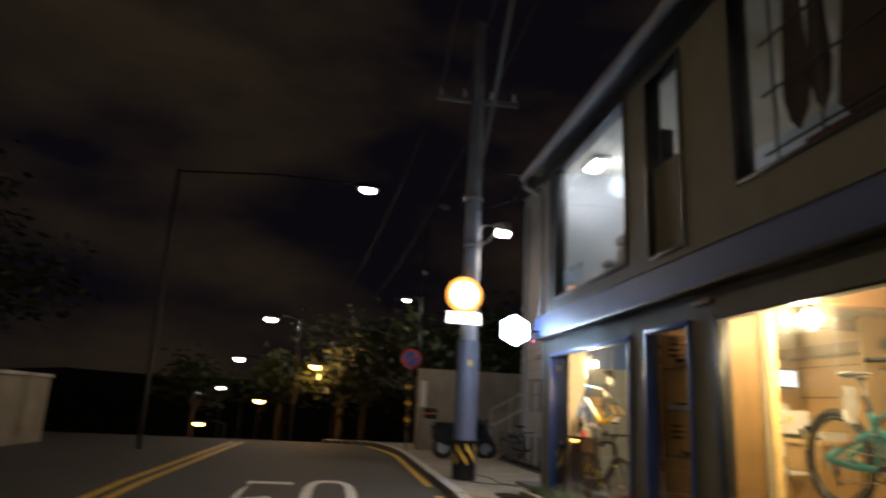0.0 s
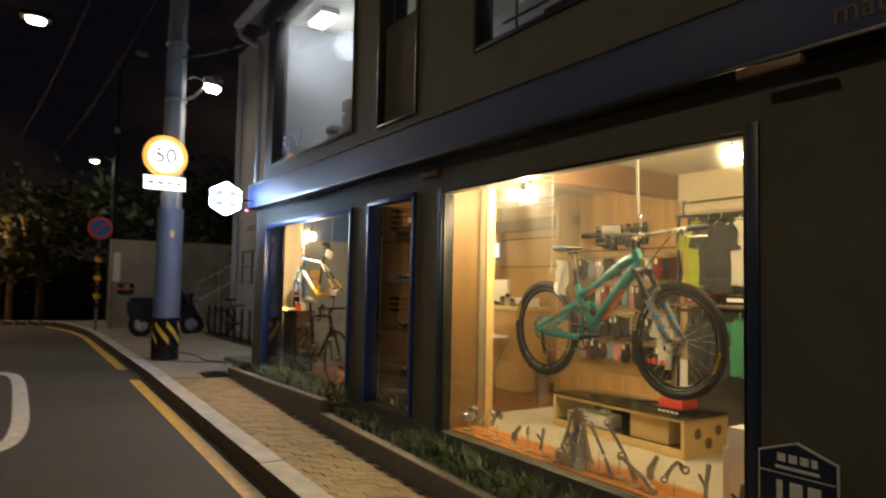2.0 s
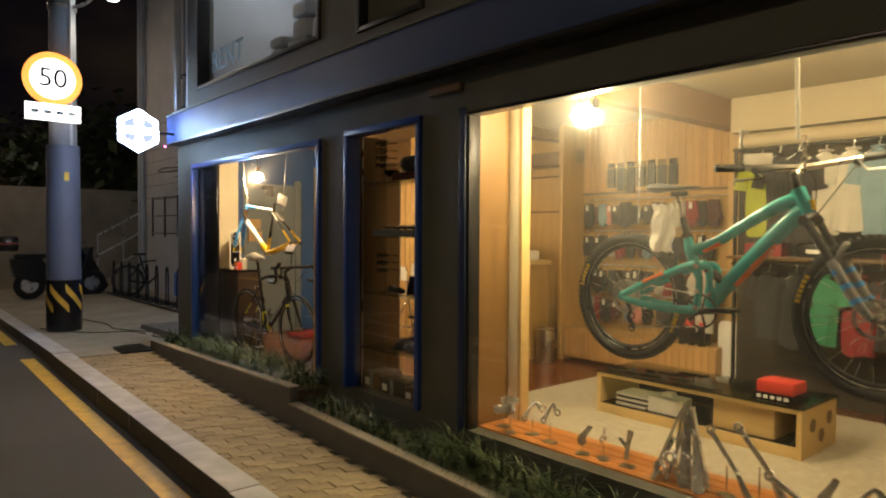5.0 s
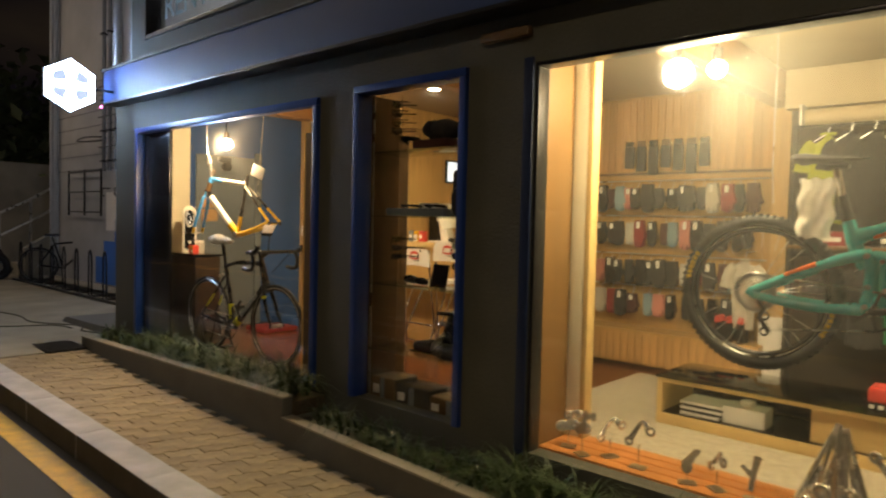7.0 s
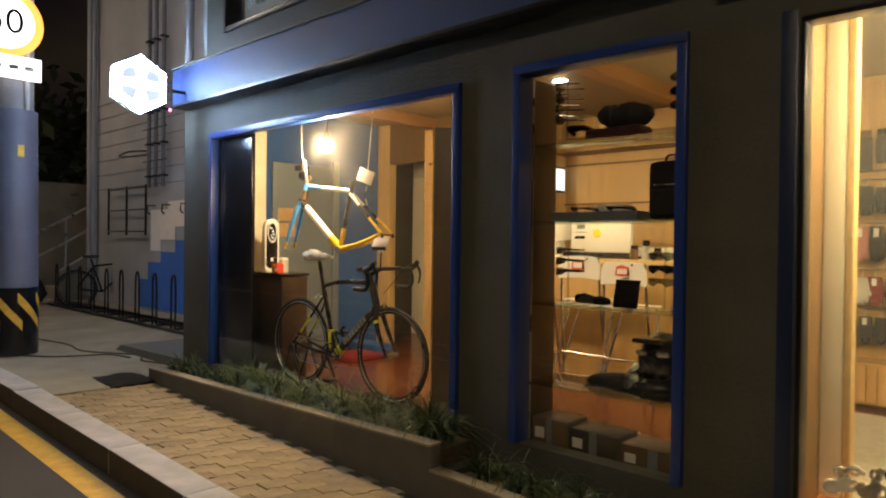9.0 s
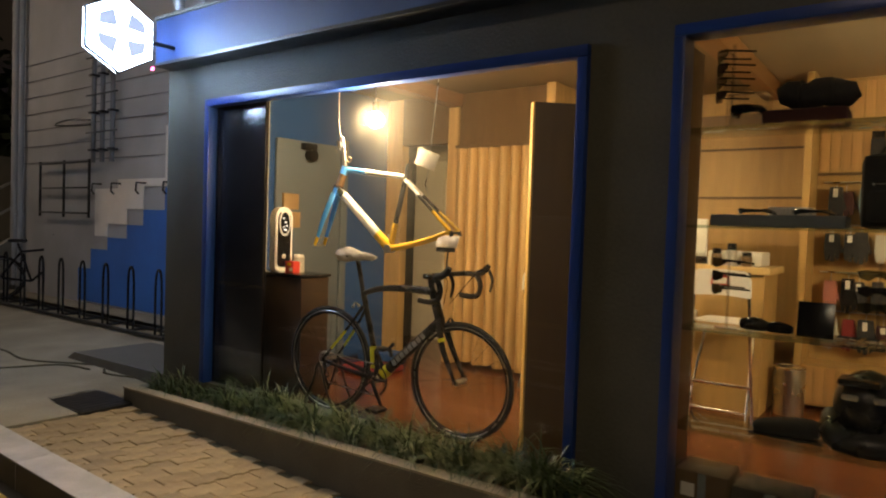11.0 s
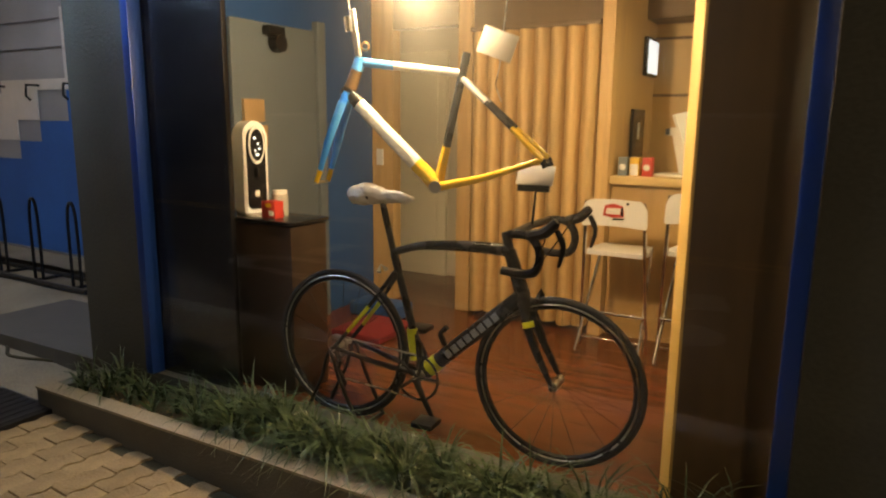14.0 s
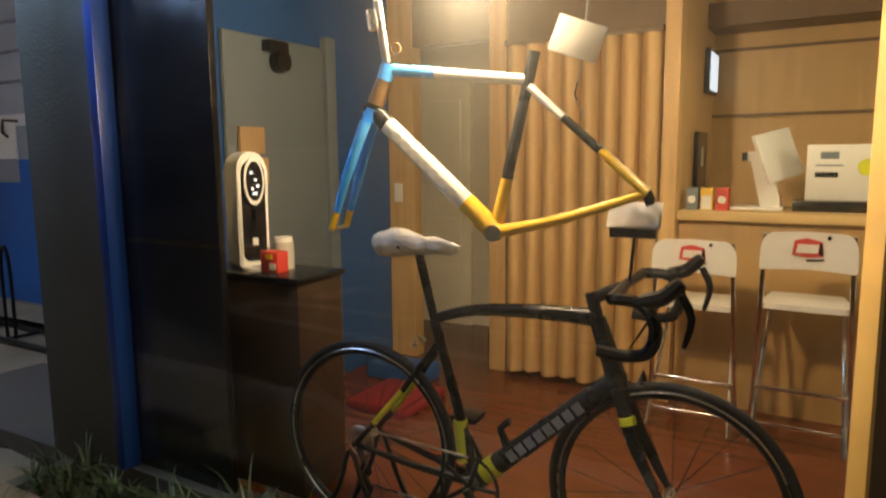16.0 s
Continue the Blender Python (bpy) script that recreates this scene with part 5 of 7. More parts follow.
for k, (x0, x1, h_) in enumerate(((3.43, 3.66, .17), (3.675, 3.97, .15), (3.985, 4.33, .13))):
    pc_ = thing("parcel", ((x0 + x1) / 2, .24, .002), "dark parcel wrapped in clear film at the foot of the window", "parcel", "parcels")
    part("carton", B(x0, x1, .16, .38, .002, h_, .01), (brown_m, black_cloth, brown_m)[k], pc_)
    wrap_ = B(x0 - .008, x1 + .008, .15, .39, .003, h_ + .006, .014)
    for v in wrap_.verts:
        v.co += Vector((0, .006, .006)) * noise.noise(v.co * 30)
    part("film", wrap_, bag_m, pc_, "crumpled clear film")
    part("tape", B(x0 + (x1 - x0) * .45, x0 + (x1 - x0) * .6, .146, .149, .01, h_, 0), greywall_m, pc_)
    part("label", B(x0 + .03, x0 + .09, .146, .149, h_ * .35, h_ * .7, 0), paper_m, pc_)
def shades(gx, z, k, y=.21):
    t = thing("sunglasses", (gx, y, z), "dark sport sunglasses on a display stand", "sunglasses", "sunglasses on stands")
    out = [(gx - .075, z + .014), (gx - .04, z + .021), (gx, z + .019), (gx + .04, z + .021), (gx + .075, z + .014), (gx + .07, z - .012), (gx + .035, z - .024), (gx + .008, z - .006), (gx - .008, z - .006), (gx - .035, z - .024), (gx - .07, z - .012)]
    bm = P(out, y - .03, y - .024)
    for v in bm.verts:
        v.co.y += ((v.co.x - gx) / .075) ** 2 * .035
    part("lens", bm, black_m if k % 2 else darkglass_m, t)
    for s_ in (-1, 1):
        part("temple", T([(gx + s_ * .073, y + .008, z + .008), (gx + s_ * .068, y + .12, z + .002)], .004, 5), black_m, t)
    return t


for sx, z0, zs in ((4.27, 1.712, (1.99, 1.92, 1.85)), (4.17, .822, (1.10, 1.035, .97)), (3.60, .822, (1.12, 1.06, 1.0)), (3.58, 1.712, (2.04, 1.98, 1.92, 1.86))):
    sd2 = thing("glasses_stand", (sx, .25, z0), "clear rod stand for sunglasses on the shelf", "stand", "sunglasses stands")
    part("rod", C((sx, .25, z0 + .008), (sx, .25, zs[0] + .05), .007, n=8), bag_m, sd2)
    part("foot", C((sx, .25, z0 + .001), (sx, .25, z0 + .008), .045, n=20), bag_m, sd2)
    for z in zs:
        part("bridge_peg", C((sx, .18, z), (sx, .25, z), .004, n=6), bag_m, sd2)
    for k, z in enumerate(zs):
        g_ = shades(sx, z, k)
        if sx < 3.7:
            g_.matrix_basis = Matrix.Translation((sx, .25, 0)) @ Matrix.Rotation(radians(-70), 4, "Z") @ Matrix.Translation((-sx, -.25, 0)) @ g_.matrix_basis

# ---- display window: deck, jamb, table, parts on stands ----
built("wall_reveal_panel", B(4.80, 4.845, .112, .46, 0, 2.2), mat("orange_tan_board", (.17, .092, .028), .5, var=.14, scale=3, bump=.05, stretch=(6, 6, .7)), label="tan panel lining the window's side")
jp = thing("door_post", (4.9, .45, 0), "cream painted post beside the display", "post")
part("post", B(4.846, 4.935, .40, .49, 0.03, 2.2, .004), cream_m, jp)
part("pine_edge", B(4.936, 4.968, .398, .48, 0.03, 2.2, .003), ply_m, jp, "bare pine edge")
built("wall_reveal_east", B(7.725, 7.77, .112, 2.6, 0, 2.44), brown_m)
dk = tagged(new("deck"), "orange-stained plank deck inside the window", "", "", "structure")
for k in range(4):
    ob = new("plank", mesh_of("plank", B(4.85, 7.72, .115 + k * .09, .20 + k * .09, .002, .03, .004), deck_m))
    ob.parent = dk
built("carpet", B(4.37, 7.72, .476, 2.35, .001, .012, .002), carpet_m, label="beige looped carpet")

tb = thing("low_table", (5.8, 1.35, .012), "low plywood table with a dark glass top", "table")
X0, X1, Y0, Y1 = 5.09, 6.51, 1.09, 1.62
def end_panel(x0, x1):
    bm = bmesh.new()
    n = 16
    add_prism(bm, [(Y0, .012), (Y1, .012), (Y1, .30), (Y0, .30)], x0, x1, "x")
    return bm
part("end_panel", end_panel(X0, X0 + .03), ply_m, tb)
ep = part("end_panel", end_panel(X1 - .03, X1), ply_m, tb)
for y, z in ((1.25, .19), (1.38, .11), (1.50, .20)):
    part("hole_shadow", disc(X1 + .0005, X1 + .003, y, z, .042, 20), brown_m, ep)
part("bottom_board", B(X0 + .031, X1 - .031, Y0, Y1, .012, .081), ply_m, tb)
part("shelf_glass", B(X0 + .033, X1 - .033, Y0 + .004, Y1 - .032, .0812, .0858, .001), black_m, tb, "black glass shelf")
part("back_board", B(X0 + .031, X1 - .031, Y1 - .03, Y1, .086, .29), black_m, tb)
part("rail", B(X0 + .031, X1 - .031, Y0, Y0 + .03, .275, .298), ply_m, tb)
gt = part("glass_top", B(X0 - .01, X1 + .01, Y0 - .01, Y1 + .01, .302, .314, .003), darkglass_m, tb)
for k in range(5):
    b = thing("magazine", (5.33, 1.2, .086 + k * .016), "magazine in a stack under the glass top", "magazine", "magazine stack")
    part("pages", B(5.22 + .01 * (k % 2), 5.46 + .008 * k, 1.14, 1.36, .086 + k * .017, .101 + k * .017, .002), paper_m if k % 2 == 0 else black_cloth, b)
ts = thing("tissue_box", (5.58, 1.22, .086), "white tissue box in the table shelf", "box")
part("carton", B(5.48, 5.72, 1.14, 1.30, .086, .19, .004), white_pl, ts)
part("tissue", B(5.56, 5.64, 1.18, 1.26, .191, .225, .02), paper_m, ts)
cbx = thing("wooden_box", (6.0, 1.25, .086), "plain light wooden box in the table shelf", "box")
part("box", B(5.96, 6.34, 1.13, 1.42, .086, .262, .004), ply_m, cbx)
part("lid", B(5.955, 6.345, 1.125, 1.425, .2625, .272, .002), ply_m, cbx)
rb = thing("red_box", (6.4, 1.2, .314), "small red box on a book on the table", "box")
part("lower_carton", B(6.2, 6.44, 1.15, 1.38, .315, .355, .003), black_m, rb)
for k in range(5):
    part("print_bar", B(6.225 + k * .04, 6.25 + k * .04, 1.1465, 1.149, .325, .345, 0), white_pl, rb)
part("box", B(6.215, 6.43, 1.165, 1.365, .356, .425, .006), redpl_m, rb)
part("flap", B(6.22, 6.425, 1.17, 1.27, .4255, .43, .001), redpl_m, rb)
pd = thing("white_plinth", (7.5, .6, .012), "white display plinth by the window", "plinth")
part("body", B(7.27, 7.70, .50, .82, .012, .46, .006), white_pl, pd)
part("side_board", B(7.235, 7.268, .50, .80, .012, .34, .003), white_pl, pd)
pk2 = thing("folded_jersey", (7.55, .65, .46), "stack of folded black and red jerseys on the plinth", "clothing")
for k, m in enumerate((red_m, black_cloth, red_m, black_cloth)):
    part("fold", B(7.38, 7.69, .55, .78, .462 + k * .022, .482 + k * .022, .008), m, pk2)
cup = thing("white_cup", (7.6, .75, .56), "white lidded cup on the jerseys", "cup")
part("cup_body", C((7.62, .66, .552), (7.62, .66, .66), .04, .046, 20), white_pl, cup)
part("cup_lid", C((7.62, .66, .661), (7.62, .66, .68), .05, .045, 20), white_cloth, cup)


def part_on_stand(x, y, h, kind, rz, label):
    t = thing("metal_bike_part", (x, y, .03), label, "bike part", "bike parts on stands", rz=rz)
    part("base_plate", add_box(bmesh.new(), -.04, .04, -.03, .03, 0, .008, .002), steel_m, t, world=False)
    part("pin", add_cyl(bmesh.new(), (0, 0, .008), (0, 0, h * .5), .004, n=8), chrome_m, t, world=False)
    bm = bmesh.new()
    if kind == 0:
        add_tube(bm, smooth([(-.05, 0, h * .55), (-.02, .01, h * .8), (.02, 0, h), (.05, -.01, h * .85)], 3), [.016, .015, .014, .012, .012, .012, .012, .014, .017, .018], 8, .5)
        add_ring(bm, (-.055, 0, h * .52), .018, .007, 16, 6)
        add_ring(bm, (.062, -.01, h * .84), .02, .008, 16, 6)
    elif kind == 1:
        add_prism(bm, [(-.02, h * .4), (.0, h * .38), (.03, h * .7), (.055, h * .95), (.03, h), (.0, h * .78), (-.03, h * .6)], -.008, .008)
        add_ring(bm, (-.005, 0, h * .44), .02, .008, 16, 6)
    else:
        add_tube(bm, [(-.01, 0, h * .2), (.0, 0, h * .6), (.015, 0, h)], [.016, .014, .018], 8, .6)
        add_tube(bm, [(.0, 0, h * .5), (-.05, 0, h * .75)], [.012, .01], 8, .6)
    if kind == 3:
        bm.clear()
        add_tube(bm, [(.13, 0, .012), (.05, .01, h * .42), (-.10, .0, h)], [.022, .013, .016], 8, .6)
        add_tube(bm, [(.09, .03, .012), (.05, .01, h * .42)], [.018, .012], 8, .6)
        add_ring(bm, (-.10, 0, h), .02, .008, 16, 6)
    if kind == 4:
        bm.clear()
        for q, (u, v) in enumerate(((-.04, .55), (.03, .62), (-.005, .85), (.05, .9))):
            add_ring(bm, (u, .01 * q, h * v), .026 - .003 * q, .009, 18, 6)
        add_tube(bm, smooth([(-.06, 0, h * .5), (0, .01, h * .7), (.03, 0, h), (.08, -.01, h * .9)], 3), [.014, .016, .015, .014, .014, .013, .012, .012, .012, .01], 8, .5)
        add_prism(bm, [(-.05, h * .45), (.02, h * .48), (.045, h * .75), (.0, h * .8)], -.006, .006)
    part("forging", bm, alloy_m, t, world=False)


for k, (x, y, h, kind, rz) in enumerate(((4.98, .22, .20, 4, 20), (5.1, .16, .24, 4, -30), (5.22, .24, .2, 0, 60), (5.40, .2, .24, 0, 0), (5.66, .18, .17, 1, 30), (5.79, .2, .18, 0, -40), (5.95, .2, .2, 2, 10), (6.50, .22, .30, 3, -12), (6.64, .26, .34, 3, 4), (6.82, .2, .17, 3, 10), (6.95, .2, .23, 1, 10), (7.12, .2, .22, 0, 40), (7.36, .17, .27, 2, 0), (7.55, .2, .2, 2, 45))):
    part_on_stand(x, y, h, kind, rz, "polished metal suspension part on a small square stand")
sc = thing("metal_sculpture", (6.28, .22, .03), "cluster of machined metal frame parts leaning together", "sculpture")
def arm_plate(foot, head, w0, w1, turn):
    """A flat machined arm with an eye at each end, leaning from foot to head."""
    L_ = (Vector(head) - Vector(foot)).length
    bm = bmesh.new()
    add_prism(bm, [(-w0, .02), (-w0 * .5, 0), (w0 * .5, 0), (w0, .02), (w0 * .75, L_ * .35), (w1 * 1.1, L_ * .7), (w1, L_), (-w1, L_), (-w1 * .9, L_ * .6), (-w0 * .55, L_ * .3)], -.007, .007)
    add_ring(bm, (0, 0, .03), w0 * .55, .009, 18, 6)
    add_ring(bm, (0, 0, L_ - .02), w1 * .8, .008, 16, 6)
    d = (Vector(head) - Vector(foot)).normalized()
    m = Matrix.Translation(foot) @ d.to_track_quat("Z", "Y").to_matrix().to_4x4() @ Matrix.Rotation(radians(turn), 4, "Z")
    bmesh.ops.transform(bm, matrix=m, verts=bm.verts)
    return bm


for k, (fx, fy, hx_, hz_, w0, turn) in enumerate(((6.10, .22, 6.25, .40, .035, 10), (6.16, .30, 6.26, .43, .03, 50), (6.20, .16, 6.28, .36, .04, -15), (6.26, .24, 6.27, .44, .032, 80), (6.32, .15, 6.28, .38, .042, 20), (6.36, .28, 6.29, .42, .03, -40), (6.42, .20, 6.30, .41, .036, 35), (6.40, .13, 6.33, .26, .034, 5), (6.14, .13, 6.20, .24, .034, -25))):
    part("forged_arm", arm_plate((fx, fy, .032), (hx_, .23 + .01 * (k % 3), hz_), w0, .02, turn), alloy_m, sc)
for k in range(5):
    part("pivot_eye", add_ring(bmesh.new(), (6.18 + .05 * k, .15 + .012 * k, .10 + .06 * (k % 2)), .028, .011, 18, 6), alloy_m, sc)

# ---- back of the shop ----
built("wall_display_back", B(3.55, 5.25, 2.86, 2.95, 0, 2.44), tan_m, label="tan slatted display wall")
slat_m = mat("slat_wood", (.50, .29, .11), .5, var=.2, scale=3, bump=.06, stretch=(9, 9, .6), rnd=.14)
slat_wall = bpy.data.objects["wall_display_back"]
me_hi = mesh_of("slat", B(-.031, .031, -.012, 0, 0, .66, .003), slat_m)
me_lo = mesh_of("slat", B(-.031, .031, -.012, 0, 0, .27, .003), slat_m)
for k in range(24):
    for me, yy, zz in ((me_hi, 2.859, 1.75), (me_lo, 2.549, .045)):
        s_ = new("slat", me)
        s_.parent = slat_wall
        s_.location = (3.645 + k * .0685, yy, zz)
built("wall_bar_return", B(3.55, 3.6, 2.5, 2.86, 0, 2.44), tan_m)
built("baseboard", B(3.6, 5.25, 2.84, 2.858, 0, .03), cream_m)
built("trim", B(3.6, 5.25, 2.83, 2.858, 1.72, 1.74), brown_m)
built("post_display", B(5.25, 5.40, 2.72, 2.95, 0, 2.44), pine_m, label="pine post")
built("wall_clothes_back", B(5.4, 7.725, 2.6, 2.7, 0, 2.44), mat("dark_back_wall", (.035, .027, .018), .8), label="dark wall behind the clothes rails")
built("shelf_base", B(3.6, 5.25, 2.55, 2.855, .03, .33, .004), tan_m, label="low tan display base")
gl_mats = (black_cloth, black_m, maroon_m, black_cloth, sky_cloth, black_cloth, pink_cloth, black_cloth, black_m, white_cloth, black_cloth, red_m, black_cloth)
for r, (z, kinds) in enumerate(((1.50, 15), (1.18, 14), (.83, 14), (.54, 12))):
    rail = thing("hook_rail", (4.4, 2.84, z + .16), "thin metal display rail on the wall", "rail", "display rails")
    part("bar", C((3.65, 2.83, z + .165), (5.2, 2.83, z + .165), .006, n=8), steel_m, rail)
    for i in range(kinds):
        x = 3.72 + i * 1.45 / kinds + random.uniform(-.02, .02)
        m = gl_mats[(i * 2 + r * 3) % len(gl_mats)]
        w, h = random.uniform(.045, .065), random.uniform(.18, .26)
        t = thing("glove_pack", (x, 2.8, z), "hanging cycling glove on a printed card", "glove", "gloves on the wall")
        out = [(x - w * .7, z + h * .5), (x + w * .7, z + h * .5), (x + w * .95, z + h * .1), (x + w * 1.25, z - h * .12), (x + w * 1.05, z - h * .2), (x + w * .85, z - h * .08), (x + w * .85, z - h * .38), (x + w * .55, z - h * .46), (x + w * .45, z - h * .22), (x + w * .3, z - h * .5), (x - .1 * w, z - h * .5), (x - w * .15, z - h * .22), (x - w * .3, z - h * .48), (x - w * .6, z - h * .44), (x - w * .8, z - h * .1)]
        dep = random.uniform(.0, .07)
        part("glove", P(out, 2.775 - dep, 2.815 - dep * .5), m, t)
        if (i * 3 + r) % 4 < 2:
            part("card", B(x - .015, x + .015, 2.768 - dep, 2.774 - dep, z + h * .2, z + h * .45, 0), white_pl if i % 3 else paper_m, t)
        part("hook", C((x, 2.79 - dep * .6, z + h * .45), (x, 2.83, z + .165), .003, n=5), steel_m, t)
for k in range(7):
    x = 3.98 + k * .115
    t = thing("hanging_pack", (x, 2.8, 1.92), "dim dark accessory pack hung high on the wall", "pack", "packs on the wall")
    h = .20 + .03 * (k % 3)
    part("pouch", B(x - .045, x + .045, 2.79, 2.83, 1.98 - h, 1.98, .012), black_cloth, t)
    part("header_card", B(x - .04, x + .04, 2.80, 2.81, 1.982, 2.03, 0), brown_m if k % 2 else black_m, t)
    part("hook", C((x, 2.805, 2.02), (x, 2.858, 2.02), .003, n=5), steel_m, t)
bt = thing("bottle_rack", (5.05, 2.5, .33), "rack of red-capped bottles on the display base", "bottles")
for k in range(6):
    x = 4.92 + (k % 3) * .09
    y = 2.58 + (k // 3) * .1
    bo = part("bottle", C((x, y, .331), (x, y, .49), .034, n=14), black_m, bt)
    part("cap", C((x, y, .491), (x, y, .54), .026, .02, n=14), redpl_m, bo)
bn = thing("waste_bin", (3.5, 2.3, 0), "brushed steel cylindrical bin", "bin")
part("can", C((3.56, 2.3, .002), (3.56, 2.3, .33), .10, n=24), steel_m, bn)
part("rim", add_ring(bmesh.new(), (3.56, 2.3, .332), .098, .008, 24, 6, "z"), chrome_m, bn)
wb = thing("white_board", (5.33, 2.66, 0), "rounded off-white board leaning on the pine post", "board")
o = [(5.21, .014), (5.45, .014), (5.45, .52), (5.42, .56), (5.24, .56), (5.21, .52)]
part("panel", P(o, 2.66, 2.685), white_pl, wb)
part("edge_strip", B(5.212, 5.448, 2.655, 2.6595, .014, .03, 0), steel_m, wb)


def garment(x, y, z, w, h, m, label):
    """A hanging shirt: a lofted body with folds, a neck opening and two sleeves."""
    t = thing("hanging_shirt", (x, y, z), label, "shirt", "clothes on the rails")
    ph = x * 17.3
    bm = bmesh.new()
    nu, nv = 22, 9
    rows = []
    for v in range(nv + 1):
        q = v / nv
        half = w * (.13 + .19 * min(1, q / .14)) + .012 * math.sin(q * 5 + ph)
        row_ = []
        for u in range(nu):
            a = 2 * math.pi * u / nu
            cx_, sy = math.cos(a), math.sin(a)
            fold = 1 + .28 * q * math.sin(a * 6 + ph + q * 2)
            drop = .03 * abs(cx_) if v == 0 else 0
            row_.append(bm.verts.new((x + half * cx_, y + (.022 + .022 * q) * sy * fold, z - q * h - drop + .008 * math.sin(a * 3 + ph) * q)))
        rows.append(row_)
    for a_, b_ in zip(rows, rows[1:]):
        for u in range(nu):
            bm.faces.new((a_[u], a_[(u + 1) % nu], b_[(u + 1) % nu], b_[u]))
    for s_ in (-1, 1):
        add_tube(bm, smooth([(x + s_ * w * .24, y, z - .06), (x + s_ * w * .38, y - .005, z - h * .2), (x + s_ * w * .46, y - .012, z - h * .42)], 3), [.045, .05, .052, .05, .05, .052, .054], 10, .55)
    part("body", bm, m, t)
    part("collar", add_ring(bmesh.new(), (x, y, z + .002), w * .13, .008, 20, 6, "z"), m, t)
    part("hanger", T(smooth([(x - w * .26, y, z - .045), (x, y, z + .012), (x, y, z + .03), (x + .012, y, z + .058), (x, y, z + .066)], 3), .004, 5), steel_m, t)


garment(5.10, 2.63, 1.0, .30, .55, white_cloth, "white sleeveless top hung beside the glove wall")
tank = [o_ for o_ in bpy.data.objects if o_.name.startswith("hanging_shirt")][-1]
part("wall_hook", C((5.10, 2.63, 1.064), (5.10, 2.859, 1.064), .004, n=6), steel_m, tank)
cr = thing("clothes_rail", (6.5, 2.3, 0), "dark two-level clothes rail along the back wall", "clothes rail")
for z in (1.98, 1.08):
    part("rail_bar", C((5.5, 2.3, z), (7.7, 2.3, z), .014), black_metal, cr)
for x in (5.52, 6.6, 7.68):
    part("post", C((x, 2.3, .012), (x, 2.3, 2.0), .016), black_metal, cr)
part("shelf", B(5.5, 7.7, 2.2, 2.58, 1.12, 1.145), brown_m, cr)
for k, (x, m, h) in enumerate(((5.72, lime_m, .62), (5.86, black_cloth, .6), (6.0, black_cloth, .66), (6.18, white_cloth, .6), (6.36, white_cloth, .58), (6.52, sky_cloth, .6), (6.70, black_cloth, .66), (6.9, black_cloth, .62), (7.1, black_cloth, .6), (7.35, black_cloth, .6))):
    garment(x, 2.3 - .012 * (k % 3), 1.92, .34, h, m, "cycling jersey hanging on the upper rail")
for k, (x, m, h) in enumerate(((5.8, black_cloth, .5), (6.0, black_cloth, .55), (6.2, green_m, .5), (6.42, red_m, .55), (6.62, black_cloth, .5), (6.8, red_m, .6), (7.0, red_m, .55), (7.25, black_cloth, .55))):
    garment(x, 2.28 - .012 * (k % 3), 1.02, .32, h, m, "jersey hanging on the lower rail")
for k, (x, m) in enumerate(((5.75, red_m), (6.15, black_m), (6.7, red_m), (7.1, black_m))):
    goods("shoe_box", (x, 2.36, 1.146), (.28, .18, .1), m, "shoe box on the clothes shelf", "box", .006, white_pl)


